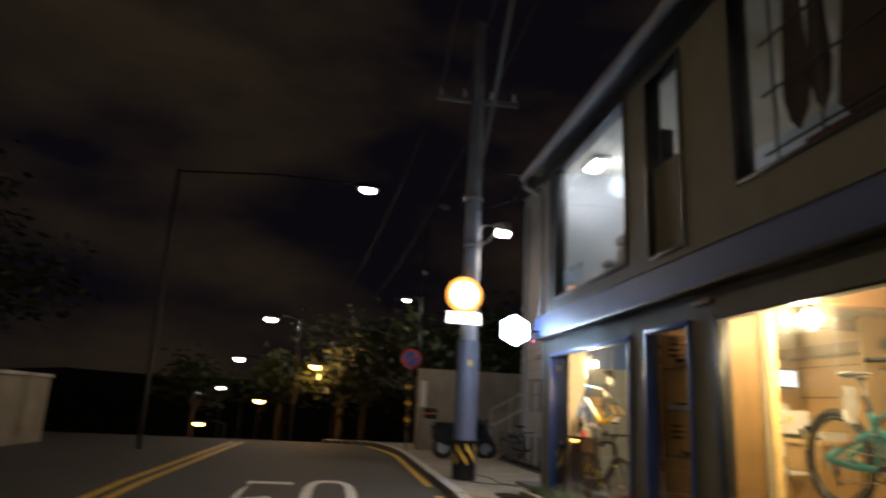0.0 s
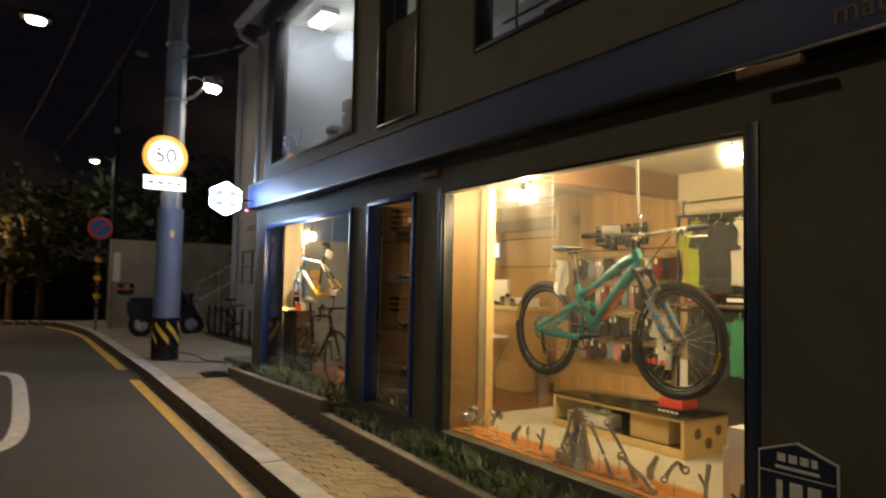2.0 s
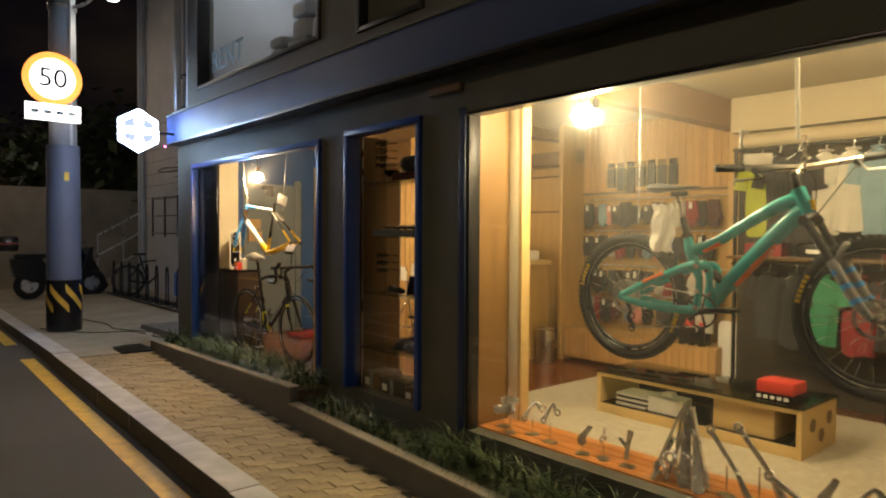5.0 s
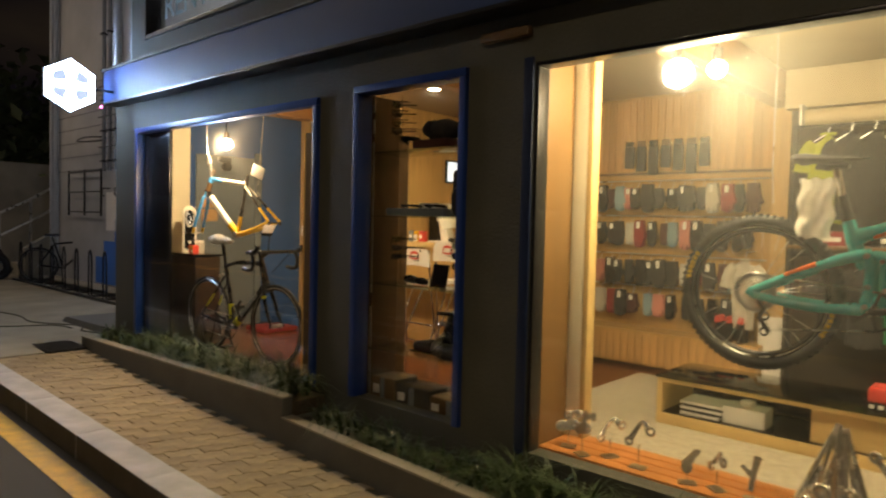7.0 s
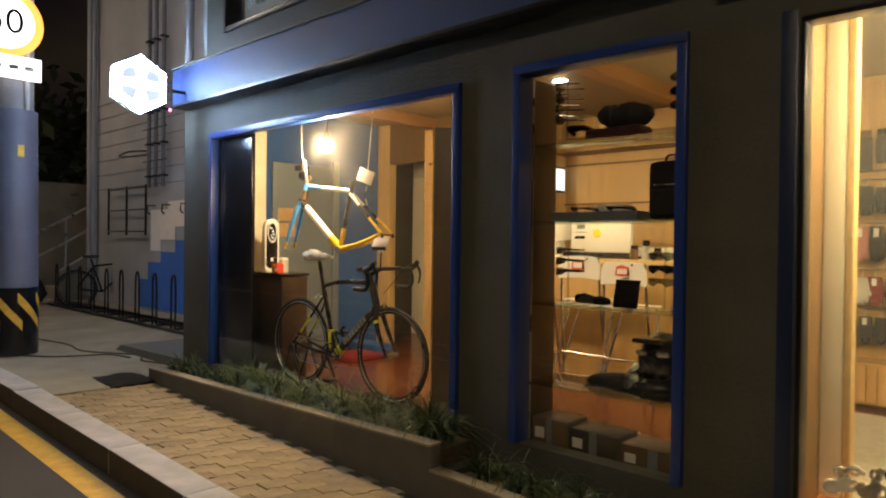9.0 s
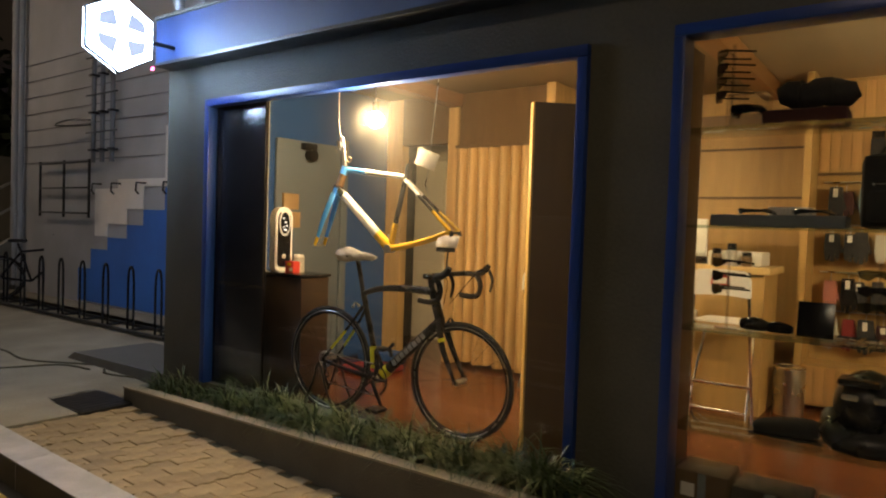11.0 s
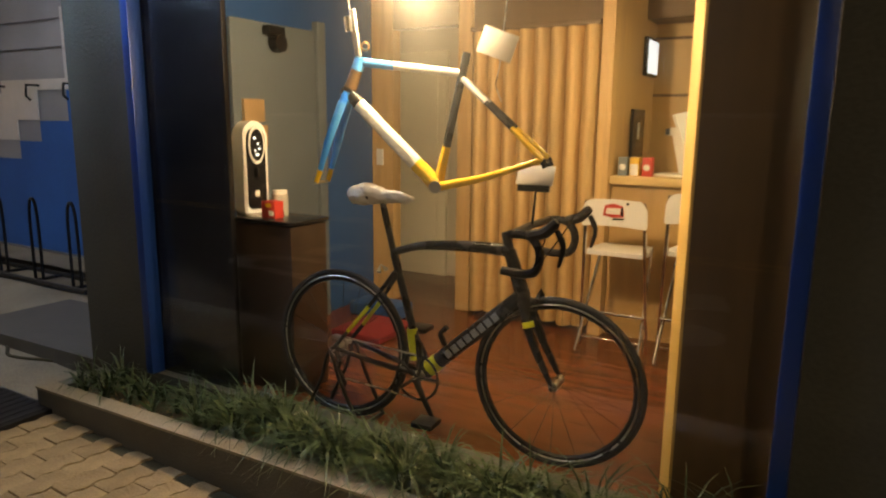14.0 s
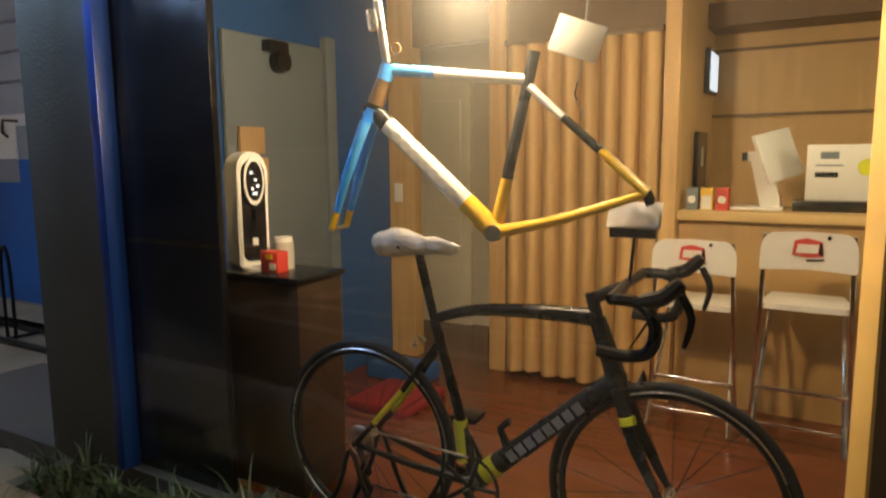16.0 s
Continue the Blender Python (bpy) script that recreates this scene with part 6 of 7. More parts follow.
# ---- bicycles ----
def wheel(parent, x, z, R, tyre, rim_w, spokes, rotor=False, marks=False, knobs=0, tyre_m=rubber_m, y=0.0, spoke_m=None):
    bm = bmesh.new()
    add_ring(bm, (x, y, z), R - tyre * 2 - rim_w * .5, rim_w * .62, 56, 6, "y", .75)
    rim = part("wheel", bm, black_metal, parent, world=False)
    bm = bmesh.new()
    add_ring(bm, (x, y, z), R - tyre, tyre, 64, 10)
    part("tyre", bm, tyre_m, rim, world=False)
    if knobs:
        bm = bmesh.new()
        for i in range(knobs):
            a = 2 * math.pi * i / knobs
            for s in (-.6, -.2, .2, .6):
                rr = R - tyre + tyre * math.cos(s * 1.3)
                c = Vector((x + rr * math.cos(a + s * .02), y + tyre * math.sin(s * 1.3), z + rr * math.sin(a + s * .02)))
                m = Matrix.Translation(c) @ Matrix.Rotation(-a, 4, "Y")
                add_box(bm, -.004, .005, -.005, .005, -.007, .007, 0, m)
        part("tread_knobs", bm, tyre_m, rim, world=False, soft=False)
    bm = bmesh.new()
    add_ring(bm, (x, y - rim_w * .4, z), R - tyre * 2 - rim_w * .2, .0035, 56, 4)
    part("brake_track", bm, steel_m, rim, world=False)
    part("hub", C((x, y - .05, z), (x, y + .05, z), .018, n=14), steel_m, rim, world=False)
    part("axle", C((x, y - .075, z), (x, y + .075, z), .008, n=10), black_metal, rim, world=False)
    r0, r1 = .022, R - tyre * 2 - rim_w * .9
    me = mesh_of("spoke", C((0, 0, r0), (0, 0, r1), .0011, n=4), spoke_m or steel_m)
    for i in range(spokes):
        ob = new("spoke", me)
        ob.parent = rim
        a = 360 * i / spokes
        side = .02 if i % 2 else -.02
        ob.matrix_basis = Matrix.Translation((x, y, z)) @ Matrix.Rotation(radians(a), 4, "Y") @ Matrix.Translation((.012 if i % 4 < 2 else -.012, side, 0)) @ Matrix.Rotation(math.atan2(side, r1), 4, "X")
    if rotor:
        bm = bmesh.new()
        add_ring(bm, (x, y - .035, z), .078, .008, 32, 4, "y", .2)
        part("brake_rotor", bm, steel_m, rim, world=False)
        for i in range(6):
            a = i * math.pi / 3
            part("rotor_arm", C((x + .02 * math.cos(a), y - .035, z + .02 * math.sin(a)), (x + .072 * math.cos(a + .3), y - .035, z + .072 * math.sin(a + .3)), .003, n=5), steel_m, rim, world=False)
    if marks:
        for a0 in (150, 330):
            for k in range(6):
                a = radians(a0 + k * 4.2)
                rr = R - tyre * 1.25
                m = Matrix.Translation((x + rr * math.cos(a), y - tyre * .86, z + rr * math.sin(a))) @ Matrix.Rotation(-a, 4, "Y")
                part("sidewall_mark", add_box(bmesh.new(), -.009, .009, -.004, .002, -.009, .007, 0, m), byellow_m, rim, world=False)
    return rim


def crankset(parent, x, z, R, y=-.045, ang=-25, m=black_metal):
    bm = bmesh.new()
    add_ring(bm, (x, y, z), R, .006, 40, 5, "y", .4)
    ch = part("chainring", bm, m, parent, world=False)
    for i in range(5):
        a = 2 * math.pi * i / 5
        part("spider_arm", T([(x, y, z), (x + R * math.cos(a), y, z + R * math.sin(a))], .008, 5, .5), m, ch, world=False)
    a = radians(ang)
    for s, yy in ((1, y - .02), (-1, -y + .02)):
        p = (x + s * .172 * math.cos(a), yy, z + s * .172 * math.sin(a))
        cr_ = part("crank_arm", T([(x, yy, z), p], [.016, .011], 8, .6), m, parent, world=False)
        part("pedal", add_box(bmesh.new(), p[0] - .045, p[0] + .045, min(yy * 1.1, yy * 2.4), max(yy * 1.1, yy * 2.4), p[2] - .01, p[2] + .01, .004), black_metal, cr_, world=False)
    part("bottom_bracket", C((x, -.045, z), (x, .045, z), .024, n=16), steel_m, parent, world=False)


def cassette(parent, x, z, big=.055, y=-.035):
    for k in range(5):
        bm = bmesh.new()
        add_ring(bm, (x, y + k * .006, z), big * (1 - k * .13), .003, 24, 4)
        part("sprocket", bm, steel_m, parent, world=False)


def mech(parent, x, z):
    part("derailleur", T([(x, -.05, z - .02), (x + .03, -.06, z - .06), (x + .01, -.055, z - .1), (x + .05, -.05, z - .16)], .011, 6), black_metal, parent, world=False)
    for dz in (-.09, -.16):
        part("jockey_wheel", add_ring(bmesh.new(), (x + .03, -.05, z + dz), .016, .005, 16, 4), black_metal, parent, world=False)


# the black road bike in the west window; its drive side faces the street
rb = thing("road_bike", (1.172, .155, 0.0), "black road bike with acid yellow accents standing in the window", "bicycle", rz=3.5)
rb.matrix_basis = rb.matrix_basis @ Matrix.Scale(1.03, 4)
WB = .979
wheel(rb, 0, .338, .336, .0125, .022, 20, spoke_m=black_metal)
wheel(rb, WB, .338, .336, .0125, .022, 18, spoke_m=black_metal)
BBx, BBz = .405, .272
ST, HT, HB = (.265, 0, .775), (.775, 0, .83), (.835, 0, .66)
part("seat_tube", T(smooth([(BBx, 0, BBz), (.345, 0, .50), ST], 3), [.024, .021, .018, .017, .017, .017, .018], 10), carbon_m, rb, world=False)
part("seat_tube_accent", T([(.372, 0, .33), (.352, 0, .46)], [.0255, .0225], 10), fluo_m, rb, world=False)
part("top_tube", T(smooth([ST, (.40, 0, .815), (.60, 0, .83), HT], 4), [.017, .017, .017, .017, .018, .019, .02, .021, .022, .023, .024, .025, .026], 10, .9), carbon_m, rb, world=False)
part("down_tube", T([(BBx, 0, BBz), (.60, 0, .45), HB], [.034, .032, .033], 12, .8), carbon_m, rb, world=False)
dt = part("down_tube_accent", T([(BBx + .03, 0, BBz + .028), (BBx + .075, 0, BBz + .069)], [.0355, .0352], 12, .8), fluo_m, rb, world=False)
def along(p, q, t):
    return Vector(p).lerp(Vector(q), t)
A0, A1 = Vector((BBx, 0, BBz)), Vector(HB)
for k in range(8):
    c = along(A0, A1, .30 + k * .066)
    ang = math.atan2(A1.z - A0.z, A1.x - A0.x)
    m = Matrix.Translation(c + Vector((0, -.0275, 0))) @ Matrix.Rotation(-ang, 4, "Y")
    part("letter_bar", add_box(bmesh.new(), -.013, .013, -.002, .004, -.016, .016, 0, m), polegrey_m, rb, world=False)
part("head_tube", T([HT, HB], [.024, .03], 12), carbon_m, rb, world=False)
for s in (-1, 1):
    part("chain_stay", T([(BBx - .02, s * .02, BBz), (.2, s * .045, .30), (0, s * .066, .338)], [.016, .013, .009], 8, .7), carbon_m, rb, world=False)
    part("seat_stay", T([(.285, s * .02, .70), (.17, s * .045, .54)], [.011, .009], 8, .7), carbon_m, rb, world=False)
    part("seat_stay_accent", T([(.17, s * .045, .54), (.07, s * .06, .42)], [.0092, .0085], 8, .7), fluo_m, rb, world=False)
    part("dropout", T([(.07, s * .06, .42), (0, s * .066, .338)], [.0085, .009], 8, .7), carbon_m, rb, world=False)
    part("fork_blade", T(smooth([(.845, s * .03, .645), (.885, s * .047, .52), (.945, s * .052, .40), (WB, s * .055, .338)], 3), [.022, .021, .02, .019, .018, .016, .014, .012, .011, .010], 8, .65), carbon_m, rb, world=False)
part("fork_crown", T([(.825, 0, .685), (.855, 0, .60)], [.03, .026], 10), carbon_m, rb, world=False)
part("fork_accent", T([(.872, -.045, .575), (.878, -.047, .555)], [.0235, .0235], 8, .7), fluo_m, rb, world=False)
part("brake_caliper", T([(.90, -.03, .66), (.905, 0, .70), (.90, .03, .66)], .011, 6), black_metal, rb, world=False)
part("rear_brake", T([(.21, -.03, .69), (.20, 0, .72), (.21, .03, .69)], .011, 6), steel_m, rb, world=False)
part("seatpost", T([ST, (.21, 0, .99)], [.0145, .0145], 10), carbon_m, rb, world=False)
sd_ = bmesh.new()
add_tube(sd_, smooth([(.08, 0, 1.0), (.13, 0, 1.012), (.22, 0, 1.005), (.345, 0, 1.0)], 3), [.02, .055, .068, .07, .062, .05, .036, .026, .02, .012], 12, 1.0)
for v in sd_.verts:
    v.co.z = 1.002 + (v.co.z - 1.002) * .38
sad = part("saddle", sd_, black_cloth, rb, world=False)
wrap = bmesh.new()
add_tube(wrap, smooth([(.06, 0, 1.0), (.13, 0, 1.013), (.22, 0, 1.008), (.355, 0, 1.0)], 4), [.025, .05, .062, .068, .072, .069, .06, .054, .046, .038, .034, .026, .012], 14, 1.0)
for v in wrap.verts:
    v.co.z = 1.0 + (v.co.z - 1.0) * .62 + .012 * noise.noise(v.co * 38)
    v.co.y += .01 * noise.noise(v.co * 45 + Vector((3, 0, 0)))
wr = part("plastic_wrap", wrap, mat("crumpled_plastic", (.72, .70, .64), .16, var=.2, bump=.9, grain=38), sad, "crumpled clear plastic wrap", world=False, soft=False)
part("stem", T([(.765, 0, .885), (.85, 0, .925)], .018, 10), black_metal, rb, world=False)
part("steerer", T([HT, (.757, 0, .90)], .018, 10), black_metal, rb, world=False)
bar = bmesh.new()
add_tube(bar, smooth([(.86, -.21, .93), (.855, -.08, .93), (.85, 0, .93), (.855, .08, .93), (.86, .21, .93)], 3), .0145, 8)
part("handlebar", bar, black_metal, rb, world=False)
for s in (-1, 1):
    part("drop", T(smooth([(.86, s * .20, .93), (.93, s * .212, .925), (.965, s * .215, .87), (.95, s * .215, .81), (.90, s * .215, .795), (.83, s * .215, .80)], 4), .016, 8), carbon_m, rb, "black bar tape", world=False)
    hd = part("brake_hood", T(smooth([(.93, s * .212, .93), (.98, s * .213, .945), (1.02, s * .213, .985)], 3), [.018, .02, .02, .02, .019, .018, .014], 8), carbon_m, rb, world=False)
    part("brake_lever", T(smooth([(1.02, s * .213, .955), (1.045, s * .213, .90), (1.03, s * .213, .83)], 3), [.01, .011, .011, .01, .009, .008, .006], 6, .7), black_metal, hd, world=False)
    part("cable", T(smooth([(.96, s * .2, .95), (.95, s * .12, .90), (.87, s * .03, .76)], 4), .0025, 5), black_m, hd, world=False)
crankset(rb, BBx, BBz, .095, -.05, -62)
cassette(rb, 0, .338, .05)
mech(rb, 0, .338)
part("chain", T([(0, -.045, .388), (BBx, -.05, BBz + .095)], .004, 5), steel_m, rb, world=False)
part("chain_return", T([(.05, -.05, .20), (BBx, -.05, BBz - .095)], .004, 5), steel_m, rb, world=False)
part("bottle_cage_boss", T([(.52, -.03, .42), (.50, -.03, .47), (.53, -.03, .50)], .012, 6), black_metal, rb, world=False)
tg = part("tag_stalk", T([(.86, 0, .93), (.87, 0, 1.06)], .005, 6), black_m, rb, world=False)
tc_ = add_box(bmesh.new(), .80, .94, -.028, -.024, 1.085, 1.16, .001)
bmesh.ops.rotate(tc_, cent=(.87, -.026, 1.085), matrix=Matrix.Rotation(radians(-28), 3, "X"), verts=tc_.verts)
part("tag_card", tc_, tag_m, tg, "white price card", world=False)
part("tag_clip", add_box(bmesh.new(), .81, .93, -.034, -.018, 1.06, 1.085, .002), black_m, tg, world=False)
sb = thing("bike_stand", (1.2, .09, 0), "black folding wheel stand holding the rear wheel", "stand")
for dy in (-.09, .09):
    part("hoop", T(smooth([(1.02, .155 + dy, .012), (1.12, .155 + dy, .2), (1.17, .155 + dy, .335), (1.23, .155 + dy, .2), (1.33, .155 + dy, .012)], 3), .009, 6), black_metal, sb)
part("foot_bar", C((1.02, .065, .012), (1.02, .245, .012), .009), black_metal, sb)
part("foot_bar", C((1.33, .065, .012), (1.33, .245, .012), .009), black_metal, sb)

# hanging road frame above it
hf = thing("suspended_bicycle", (1.673, .15, 1.092), "bare road bike frame in blue, white and yellow hung on wires", "bicycle frame", rz=12)
hB = Vector((0, 0, 0))
hT, hL, sT, dO, crn = Vector((-.335, 0, .485)), Vector((-.385, 0, .365)), Vector((.095, 0, .435)), Vector((.425, 0, .12)), Vector((-.40, 0, .33))
def seg(name, p, q, a, b, r0, r1, m, flat=.8, y=0.0):
    part(name, T([Vector(p).lerp(Vector(q), a), Vector(p).lerp(Vector(q), b)], [r0, r1], 12, flat), m, hf, world=False)
seg("steerer", hT, hT + Vector((-.03, 0, .2)), .1, 1, .0145, .0145, steel_m)
seg("head_collar", hT, hL, -.12, .25, .026, .026, cyan_m)
seg("head_tube", hT, hL, .25, .85, .024, .028, brown_m)
seg("fork_crown", hL, crn, -.1, 1.1, .03, .026, cyan_m)
seg("top_tube_front", hT, sT, .04, .35, .018, .017, cyan_m)
seg("top_tube", hT, sT, .35, 1.0, .017, .015, silver_m)
seg("seat_tube_top", hB, sT, .9, 1.18, .017, .017, black_metal)
seg("seat_tube", hB, sT, .36, .9, .017, .016, carbon_m)
seg("seat_tube_foot", hB, sT, .0, .36, .021, .018, byellow_m)
seg("down_tube_head", hL, hB, -.05, .12, .026, .028, carbon_m)
seg("down_tube", hL, hB, .12, .76, .028, .031, silver_m)
seg("down_tube_foot", hL, hB, .76, 1.0, .031, .034, byellow_m)
part("bottom_bracket", C((0, -.04, 0), (0, .04, 0), .025, n=16), steel_m, hf, world=False)
for s in (-1, 1):
    e = dO + Vector((0, s * .065, 0))
    b0 = Vector((.0, s * .025, .0))
    part("chain_stay", T(smooth([b0, (.2, s * .04, .045), e], 3), [.02, .018, .016, .015, .013, .012, .011], 10, .7), byellow_m, hf, world=False)
    t0 = sT + Vector((.005, s * .018, -.02))
    mid = t0.lerp(e, .62)
    part("seat_stay", T([t0, t0.lerp(e, .3)], [.011, .010], 8), silver_m, hf, world=False)
    part("seat_stay_dark", T([t0.lerp(e, .3), mid], [.010, .010], 8), carbon_m, hf, world=False)
    part("seat_stay_tip", T([mid, e], [.0105, .012], 8), byellow_m, hf, world=False)
    part("dropout", T([e, e + Vector((.012, 0, -.03))], .012, 8, .5), black_metal, hf, world=False)
    f0, f1 = crn + Vector((0, s * .028, 0)), Vector((-.515, s * .052, .0))
    part("fork_blade", T([f0, f0.lerp(f1, .5) + Vector((-.003, s * .006, 0)), f0.lerp(f1, .84)], [.019, .016, .011], 10, .7), cyan_m, hf, world=False)
    part("fork_tip", T([f0.lerp(f1, .84), f1], [.0112, .010], 10, .7), byellow_m, hf, world=False)
part("axle", C((-.515, -.06, 0), (-.515, .06, 0), .006, n=8), steel_m, hf, world=False)
part("rear_axle", C((.425, -.07, .11), (.425, .07, .11), .007, n=8), black_metal, hf, world=False)
for k in range(7):
    c = hL.lerp(hB, .22 + k * .075)
    ang = math.atan2(hB.z - hL.z, hB.x - hL.x)
    m = Matrix.Translation(c + Vector((0, -.024, .0))) @ Matrix.Rotation(-ang, 4, "Y")
    part("letter_bar", add_box(bmesh.new(), -.014, .014, -.002, .003, -.014, .012, 0, m), paper_m, hf, world=False)
part("eye_bolt", add_ring(bmesh.new(), (-.31, 0, .545), .016, .004, 16, 6), brown_m, hf, world=False)
part("front_wire", T([(-.39, -.02, 1.34), (-.385, -.01, .78), (-.36, 0, .56)], .003, 5), steel_m, hf, world=False)
part("wire_clamp", T([(-.387, -.01, .66), (-.378, -.01, .60)], .012, 6), chrome_m, hf, world=False)
part("rear_wire", T([(.32, 0, 1.34), (.24, 0, .46), (.225, 0, .39), (.25, 0, .33)], .003, 5), steel_m, hf, world=False)
bm = add_box(bmesh.new(), .16, .30, -.004, .004, .49, .59, .003)
bmesh.ops.rotate(bm, cent=(.23, 0, .54), matrix=Matrix.Rotation(radians(20), 3, "Y"), verts=bm.verts)
part("price_tag", bm, tag_m, hf, "clear-sleeved paper tag", world=False)

# the teal mountain bike hung in the display window
mb = thing("mountain_bike", (5.92, .245, .968), "teal full-suspension mountain bike hung on a chain", "bicycle", rz=-2.0)
WBm = 1.215
fork_m = mat("fork_grey", (.30, .31, .31), .3, .5)
wheel(mb, 0, 0, .348, .025, .026, 24, True, True, 72)
wheel(mb, WBm, 0, .346, .025, .026, 24, True, True, 72)
bb, st, ht, hl = Vector((.455, 0, -.038)), Vector((.352, 0, .315)), Vector((.885, 0, .55)), Vector((.935, 0, .435))
part("head_tube", T([ht, hl], .032, 14), teal_m, mb, world=False)
part("top_tube", T(smooth([(.90, 0, .505), (.80, 0, .475), (.66, 0, .40), (.50, 0, .305), (.385, 0, .262)], 3), [.038, .037, .036, .034, .032, .030, .028, .027, .026, .026, .027, .030, .034], 12, .75), teal_m, mb, world=False)
part("top_tube_accent", T([(.835, 0, .512), (.70, 0, .448)], [.012, .010], 8, 1.2), orange_m, mb, world=False)
part("top_tube_accent", T([(.53, 0, .302), (.44, 0, .262)], [.014, .012], 8, 1.5), orange_m, mb, world=False)
part("head_badge", T([(.945, 0, .50), (.955, 0, .455)], .014, 8), byellow_m, mb, world=False)
part("down_tube", T(smooth([(.925, 0, .465), (.83, 0, .38), (.70, 0, .245), (.57, 0, .105), (.50, 0, .02), bb], 3), [.040, .040, .041, .041, .041, .041, .041, .041, .040, .040, .039, .038, .037, .036, .035, .034], 12, .72), teal_m, mb, world=False)
part("down_tube_accent", T([(.795, 0, .305), (.70, 0, .205), (.605, 0, .10)], [.014, .018, .014], 8, 1.4), orange_m, mb, world=False)
part("seat_tube", T(smooth([(.345, 0, .335), (.362, 0, .27), (.385, 0, .20), (.41, 0, .13)], 3), [.022, .024, .026, .03, .031, .03, .027, .024, .022, .02], 12, .8), teal_m, mb, world=False)
part("seat_collar", T([(.340, 0, .345), (.346, 0, .325)], .026, 12), black_metal, mb, world=False)
part("seatpost", T([st, (.318, 0, .43)], .0175, 12), black_metal, mb, world=False)
part("seatpost_inner", T([(.318, 0, .43), (.292, 0, .545)], .0135, 10), chrome_m, mb, world=False)
part("seat_clamp", T([(.25, 0, .553), (.34, 0, .553)], .012, 8), black_metal, mb, world=False)
sd_ = bmesh.new()
add_tube(sd_, smooth([(.125, 0, .585), (.17, 0, .593), (.26, 0, .588), (.41, 0, .578)], 3), [.02, .055, .07, .07, .06, .05, .036, .026, .02, .012], 12)
for v in sd_.verts:
    v.co.z = .584 + (v.co.z - .584) * .38
part("saddle", sd_, black_cloth, mb, world=False)
for s in (-1, 1):
    part("upper_stay", T(smooth([(-.01, s * .07, .004), (.10, s * .066, .06), (.22, s * .058, .115), (.34, s * .05, .168), (.425, s * .046, .19)], 3), [.018, .019, .02, .02, .021, .021, .021, .021, .022, .023, .024, .025, .025], 10, .6), teal_m, mb, world=False)
    part("lower_stay", T(smooth([(-.01, s * .07, -.004), (.12, s * .066, -.028), (.26, s * .056, -.04), (.42, s * .046, -.036)], 3), [.017, .018, .019, .019, .02, .02, .021, .021, .022, .022], 10, .6), teal_m, mb, world=False)
    part("front_strut", T(smooth([(.425, s * .046, .195), (.442, s * .046, .12), (.438, s * .046, .04), (.425, s * .046, -.03)], 3), [.022, .02, .019, .019, .019, .019, .02, .021, .022, .022], 10, .6), teal_m, mb, world=False)
    part("rocker", T(smooth([(.435, s * .04, .19), (.485, s * .04, .175), (.495, s * .04, .10), (.50, s * .036, .03)], 3), [.016, .018, .02, .02, .019, .018, .018, .019, .02, .022], 10, .6), teal_m, mb, world=False)
    part("stay_accent", T([(.25, s * .066, .142), (.13, s * .072, .088)], [.010, .009], 8, .8), orange_m, mb, world=False)
    part("dropout", T([(-.02, s * .073, .012), (.02, s * .073, -.012)], .02, 10, .4), teal_m, mb, world=False)
    for p in ((.43, .185), (.437, .06), (.485, .165), (.43, -.02), (.50, .05)):
        part("pivot_bolt", C((p[0], s * .056, p[1]), (p[0], s * .066, p[1]), .011, n=12), steel_m, mb, world=False)
    fb = Vector((1.0, s * .062, .30))
    part("stanchion", T([(.955, s * .062, .40), (1.06, s * .062, .22)], .0175, 12), black_metal, mb, world=False)
    lo = part("fork_lower", T([(1.055, s * .062, .235), (1.16, s * .066, .06), (WBm, s * .068, 0)], [.024, .022, .017], 12), fork_m, mb, world=False)
    for k in range(3):
        c = Vector((1.075, s * .062, .20)).lerp(Vector((1.15, s * .065, .08)), k / 2)
        part("fork_decal", C(c, c + Vector((.012, 0, -.02)), .0245, n=12), cyan_m, lo, world=False)
part("fork_crown", T([(.945, -.075, .405), (.955, 0, .425), (.945, .075, .405)], .026, 10), black_metal, mb, world=False)
part("fork_arch", T(smooth([(1.07, -.06, .22), (1.10, -.04, .30), (1.10, .04, .30), (1.07, .06, .22)], 3), .014, 8), fork_m, mb, world=False)
part("shock", T([(.49, 0, .15), (.56, 0, .10)], .022, 12), black_metal, mb, world=False)
part("shock_shaft", T([(.56, 0, .10), (.60, 0, .07)], .011, 10), chrome_m, mb, world=False)
part("steerer", T([ht, (.868, 0, .62)], .019, 12), black_metal, mb, world=False)
part("stem", T([(.868, 0, .615), (.875, .07, .655)], .02, 10), steel_m, mb, world=False)
hbm = bmesh.new()
L, R_, cc = Vector((.60, -.20, .65)), Vector((1.12, .40, .72)), Vector((.87, .09, .655))
add_tube(hbm, smooth([L, L.lerp(cc, .55), cc, cc.lerp(R_, .45), R_], 4), .0155, 8)
part("handlebar", hbm, steel_m, mb, world=False)
part("grip", T([L, L.lerp(cc, .33)], .018, 10), rubber_m, mb, world=False)
part("grip", T([R_, R_.lerp(cc, .33)], .018, 10), rubber_m, mb, world=False)
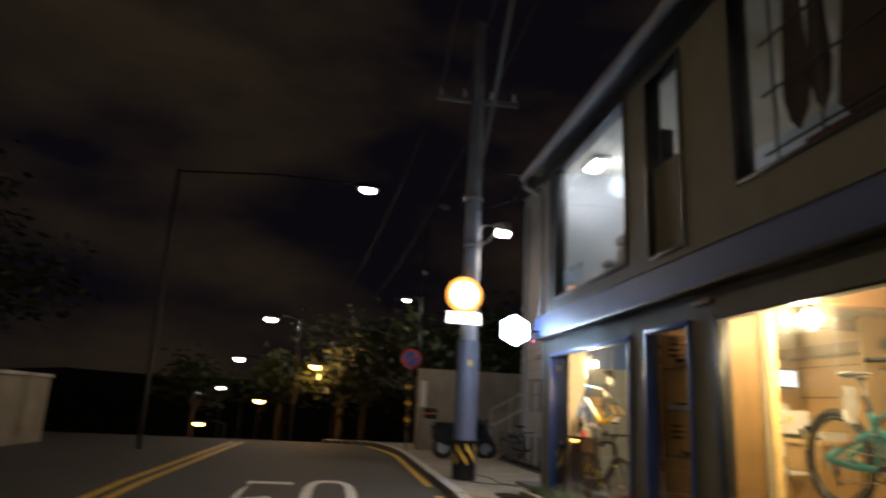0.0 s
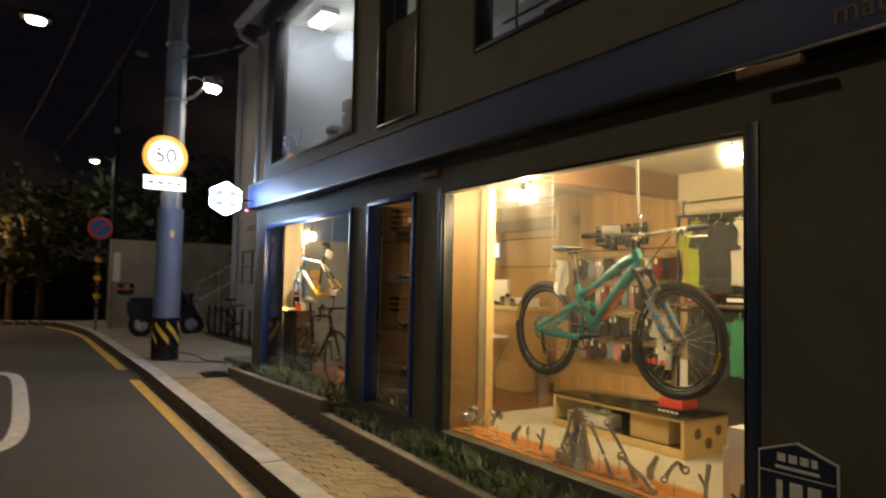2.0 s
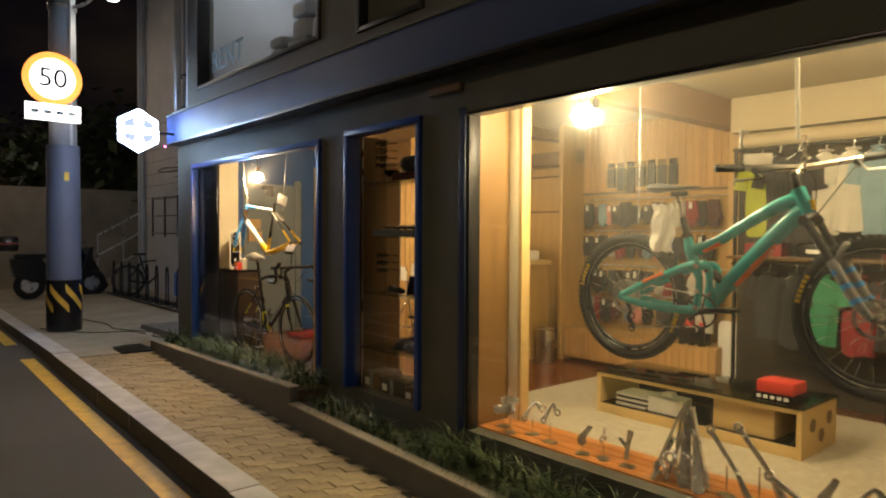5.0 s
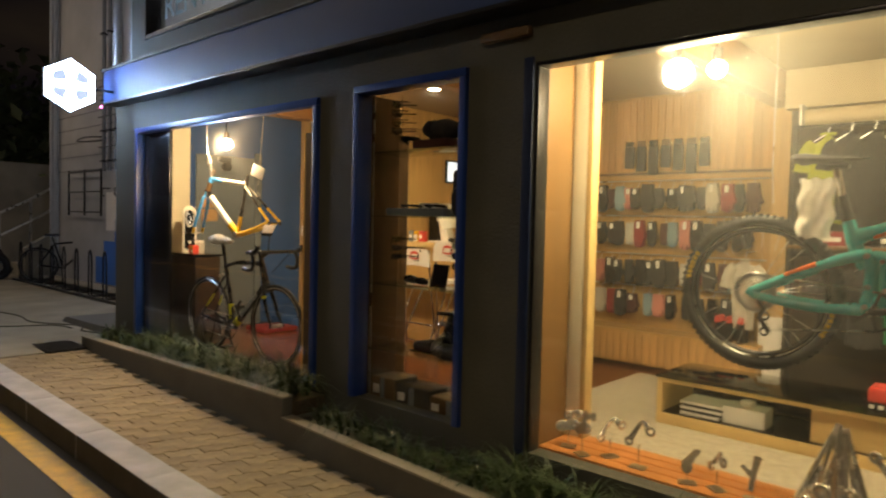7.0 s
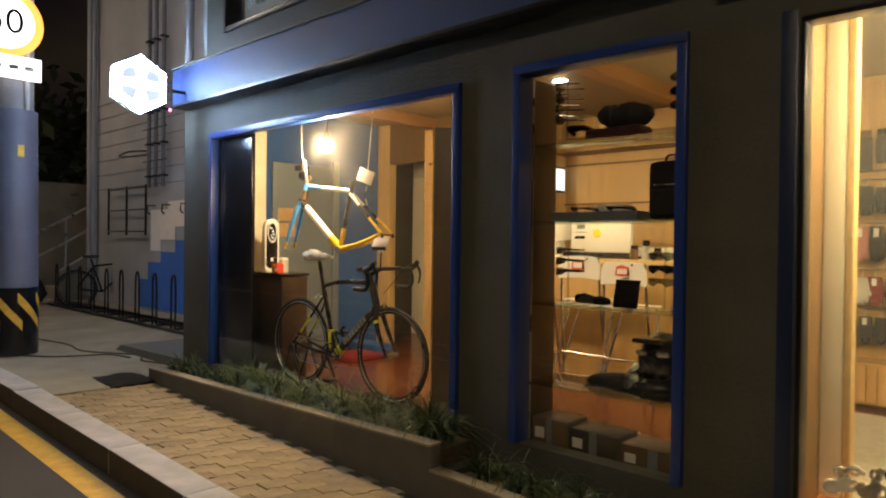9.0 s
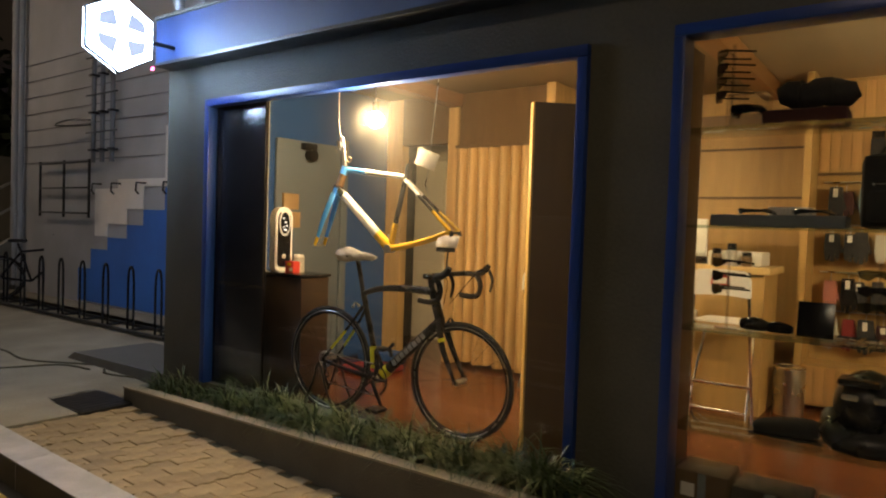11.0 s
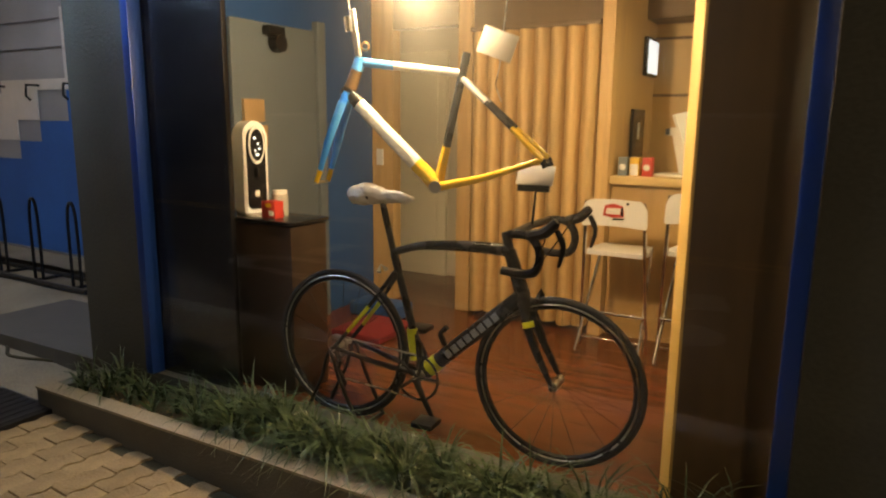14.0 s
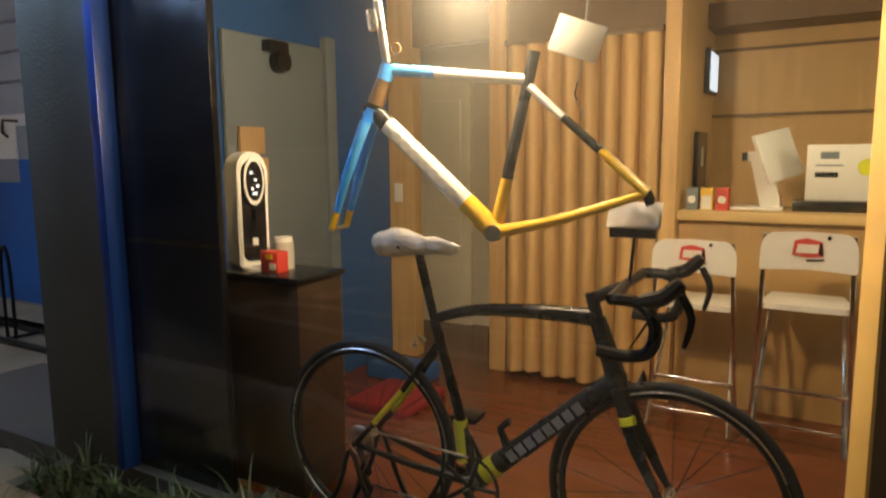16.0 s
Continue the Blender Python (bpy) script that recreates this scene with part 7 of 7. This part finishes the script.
for p, q in ((L.lerp(cc, .42), L.lerp(cc, .1)), (R_.lerp(cc, .42), R_.lerp(cc, .1))):
    part("brake_lever", T([p + Vector((.01, 0, -.01)), p + Vector((.06, .0, -.05)), q + Vector((.05, 0, -.06))], .007, 6), steel_m, mb, world=False)
    part("lever_body", T([p, p + Vector((.03, 0, -.03))], .014, 8), black_metal, mb, world=False)
    part("hose", T(smooth([p + Vector((.03, 0, -.02)), p.lerp(Vector((.98, 0, .55)), .6) + Vector((.08, 0, .03)), (.96, 0, .42)], 4), .003, 5), black_m, mb, world=False)
bm = add_box(bmesh.new(), -.06, .06, -.012, .012, -.025, .025, .004, Matrix.Translation(L.lerp(cc, .5) + Vector((0, -.01, .04))) @ Matrix.Rotation(radians(30), 4, "Z"))
part("price_card", bm, tag_m, mb, "white price card", world=False)
bm = bmesh.new()
sheet_ = [[bm.verts.new((.165 + .135 * u / 8 + .008 * math.sin(v * 1.3), -.05 + .012 * math.sin(u * 1.4 + v * .7), .50 - .25 * v / 10 + .006 * math.sin(u * 2.1))) for v in range(11)] for u in range(9)]
for a_, b_ in zip(sheet_, sheet_[1:]):
    for v in range(10):
        bm.faces.new((a_[v], a_[v + 1], b_[v + 1], b_[v]))
part("paper_tag", bm, tag_m, mb, "crumpled white wrapper below the saddle", world=False)
crankset(mb, .455, -.038, .08, -.05, 8)
cassette(mb, 0, 0, .09)
mech(mb, .02, -.01)
part("chain", T([(0, -.045, .085), (.455, -.05, .042)], .004, 5), steel_m, mb, world=False)
part("chain_return", T([(.06, -.05, -.16), (.46, -.05, -.115)], .004, 5), steel_m, mb, world=False)
part("hang_chain", T([(.84, .06, 1.469), (.86, .05, .78)], .009, 6), white_cloth, mb, "pale hanging strap", world=False)
for k in range(5):
    part("chain_link", add_ring(bmesh.new(), (.90, .03, .66 + k * .03), .012, .004, 12, 5, "y" if k % 2 else "x"), chrome_m, mb, world=False)
part("rear_wire", T([(.03, .03, 1.469), (.03, .03, .55), (.05, .0, .40)], .002, 5), steel_m, mb, world=False)

# dark bicycle in the outdoor rack
ob_ = thing("parked_bike", (-6.75, 1.12, pave_z(-6.5, 1.1)), "dark old bicycle parked in the rack", "bicycle", rz=60)
wheel(ob_, 0, .33, .33, .02, .02, 16)
wheel(ob_, .98, .33, .33, .02, .02, 16)
for n_, p, q in (("top_tube", (.25, 0, .72), (.75, 0, .78)), ("down_tube", (.4, 0, .28), (.8, 0, .66)), ("seat_tube", (.4, 0, .28), (.22, 0, .85)), ("fork", (.76, 0, .82), (.98, 0, .33)), ("chain_stay", (.4, 0, .28), (0, 0, .33)), ("seat_stay", (.25, 0, .7), (0, 0, .33))):
    part(n_, T([p, q], .017, 8), black_metal, ob_, world=False)
part("saddle", add_box(bmesh.new(), .1, .34, -.06, .06, .86, .91, .025), black_cloth, ob_, world=False)
part("handlebar", T([(.72, -.28, 1.0), (.74, 0, .98), (.72, .28, 1.0)], .013, 8), black_metal, ob_, world=False)

# ---- paving stones, each a wavy block ----
def paver_mesh(k):
    L, W, a = .2165, .1085, .009
    r = random.Random(k)
    top = []
    n = 12
    for i in range(n + 1):
        x = -L / 2 + L * i / n
        top.append((x, W / 2 + a * math.sin(4 * math.pi * i / n)))
    bot = [(x, y - W) for x, y in reversed(top)]
    bm = P(top + bot, -.05, .0, "z")
    for v in bm.verts:
        if v.co.z > -.01:
            v.co.x *= .985
            v.co.z += r.uniform(-.002, .002)
    return mesh_of("paver", bm, paver_m)


pmeshes = [paver_mesh(k) for k in range(6)]
col, x = 0, -.24
while x < 7.25:
    y = -1.095 + (.11 if col % 2 else 0)
    if col % 2:
        ob = new("paver", pmeshes[random.randrange(6)])
        ob.parent = bed
        ob.matrix_basis = pose(x, -1.15, pave_z(x, -1.15) + random.uniform(-.003, .003), 1.7, math.degrees(math.atan(.02 + .02 * max(x, -1))), 90) @ Matrix.Diagonal((.49, 1, 1, 1))
    while y < -.40:
        ob = new("paver", pmeshes[random.randrange(6)])
        ob.parent = bed
        ob.matrix_basis = pose(x, y, pave_z(x, y) + random.uniform(-.003, .003), 1.7 + random.uniform(-.5, .5), math.degrees(math.atan(.02 + .02 * max(x, -1))) + random.uniform(-.5, .5), 90 + random.uniform(-.8, .8))
        y += .2195
    x += .1115
    col += 1
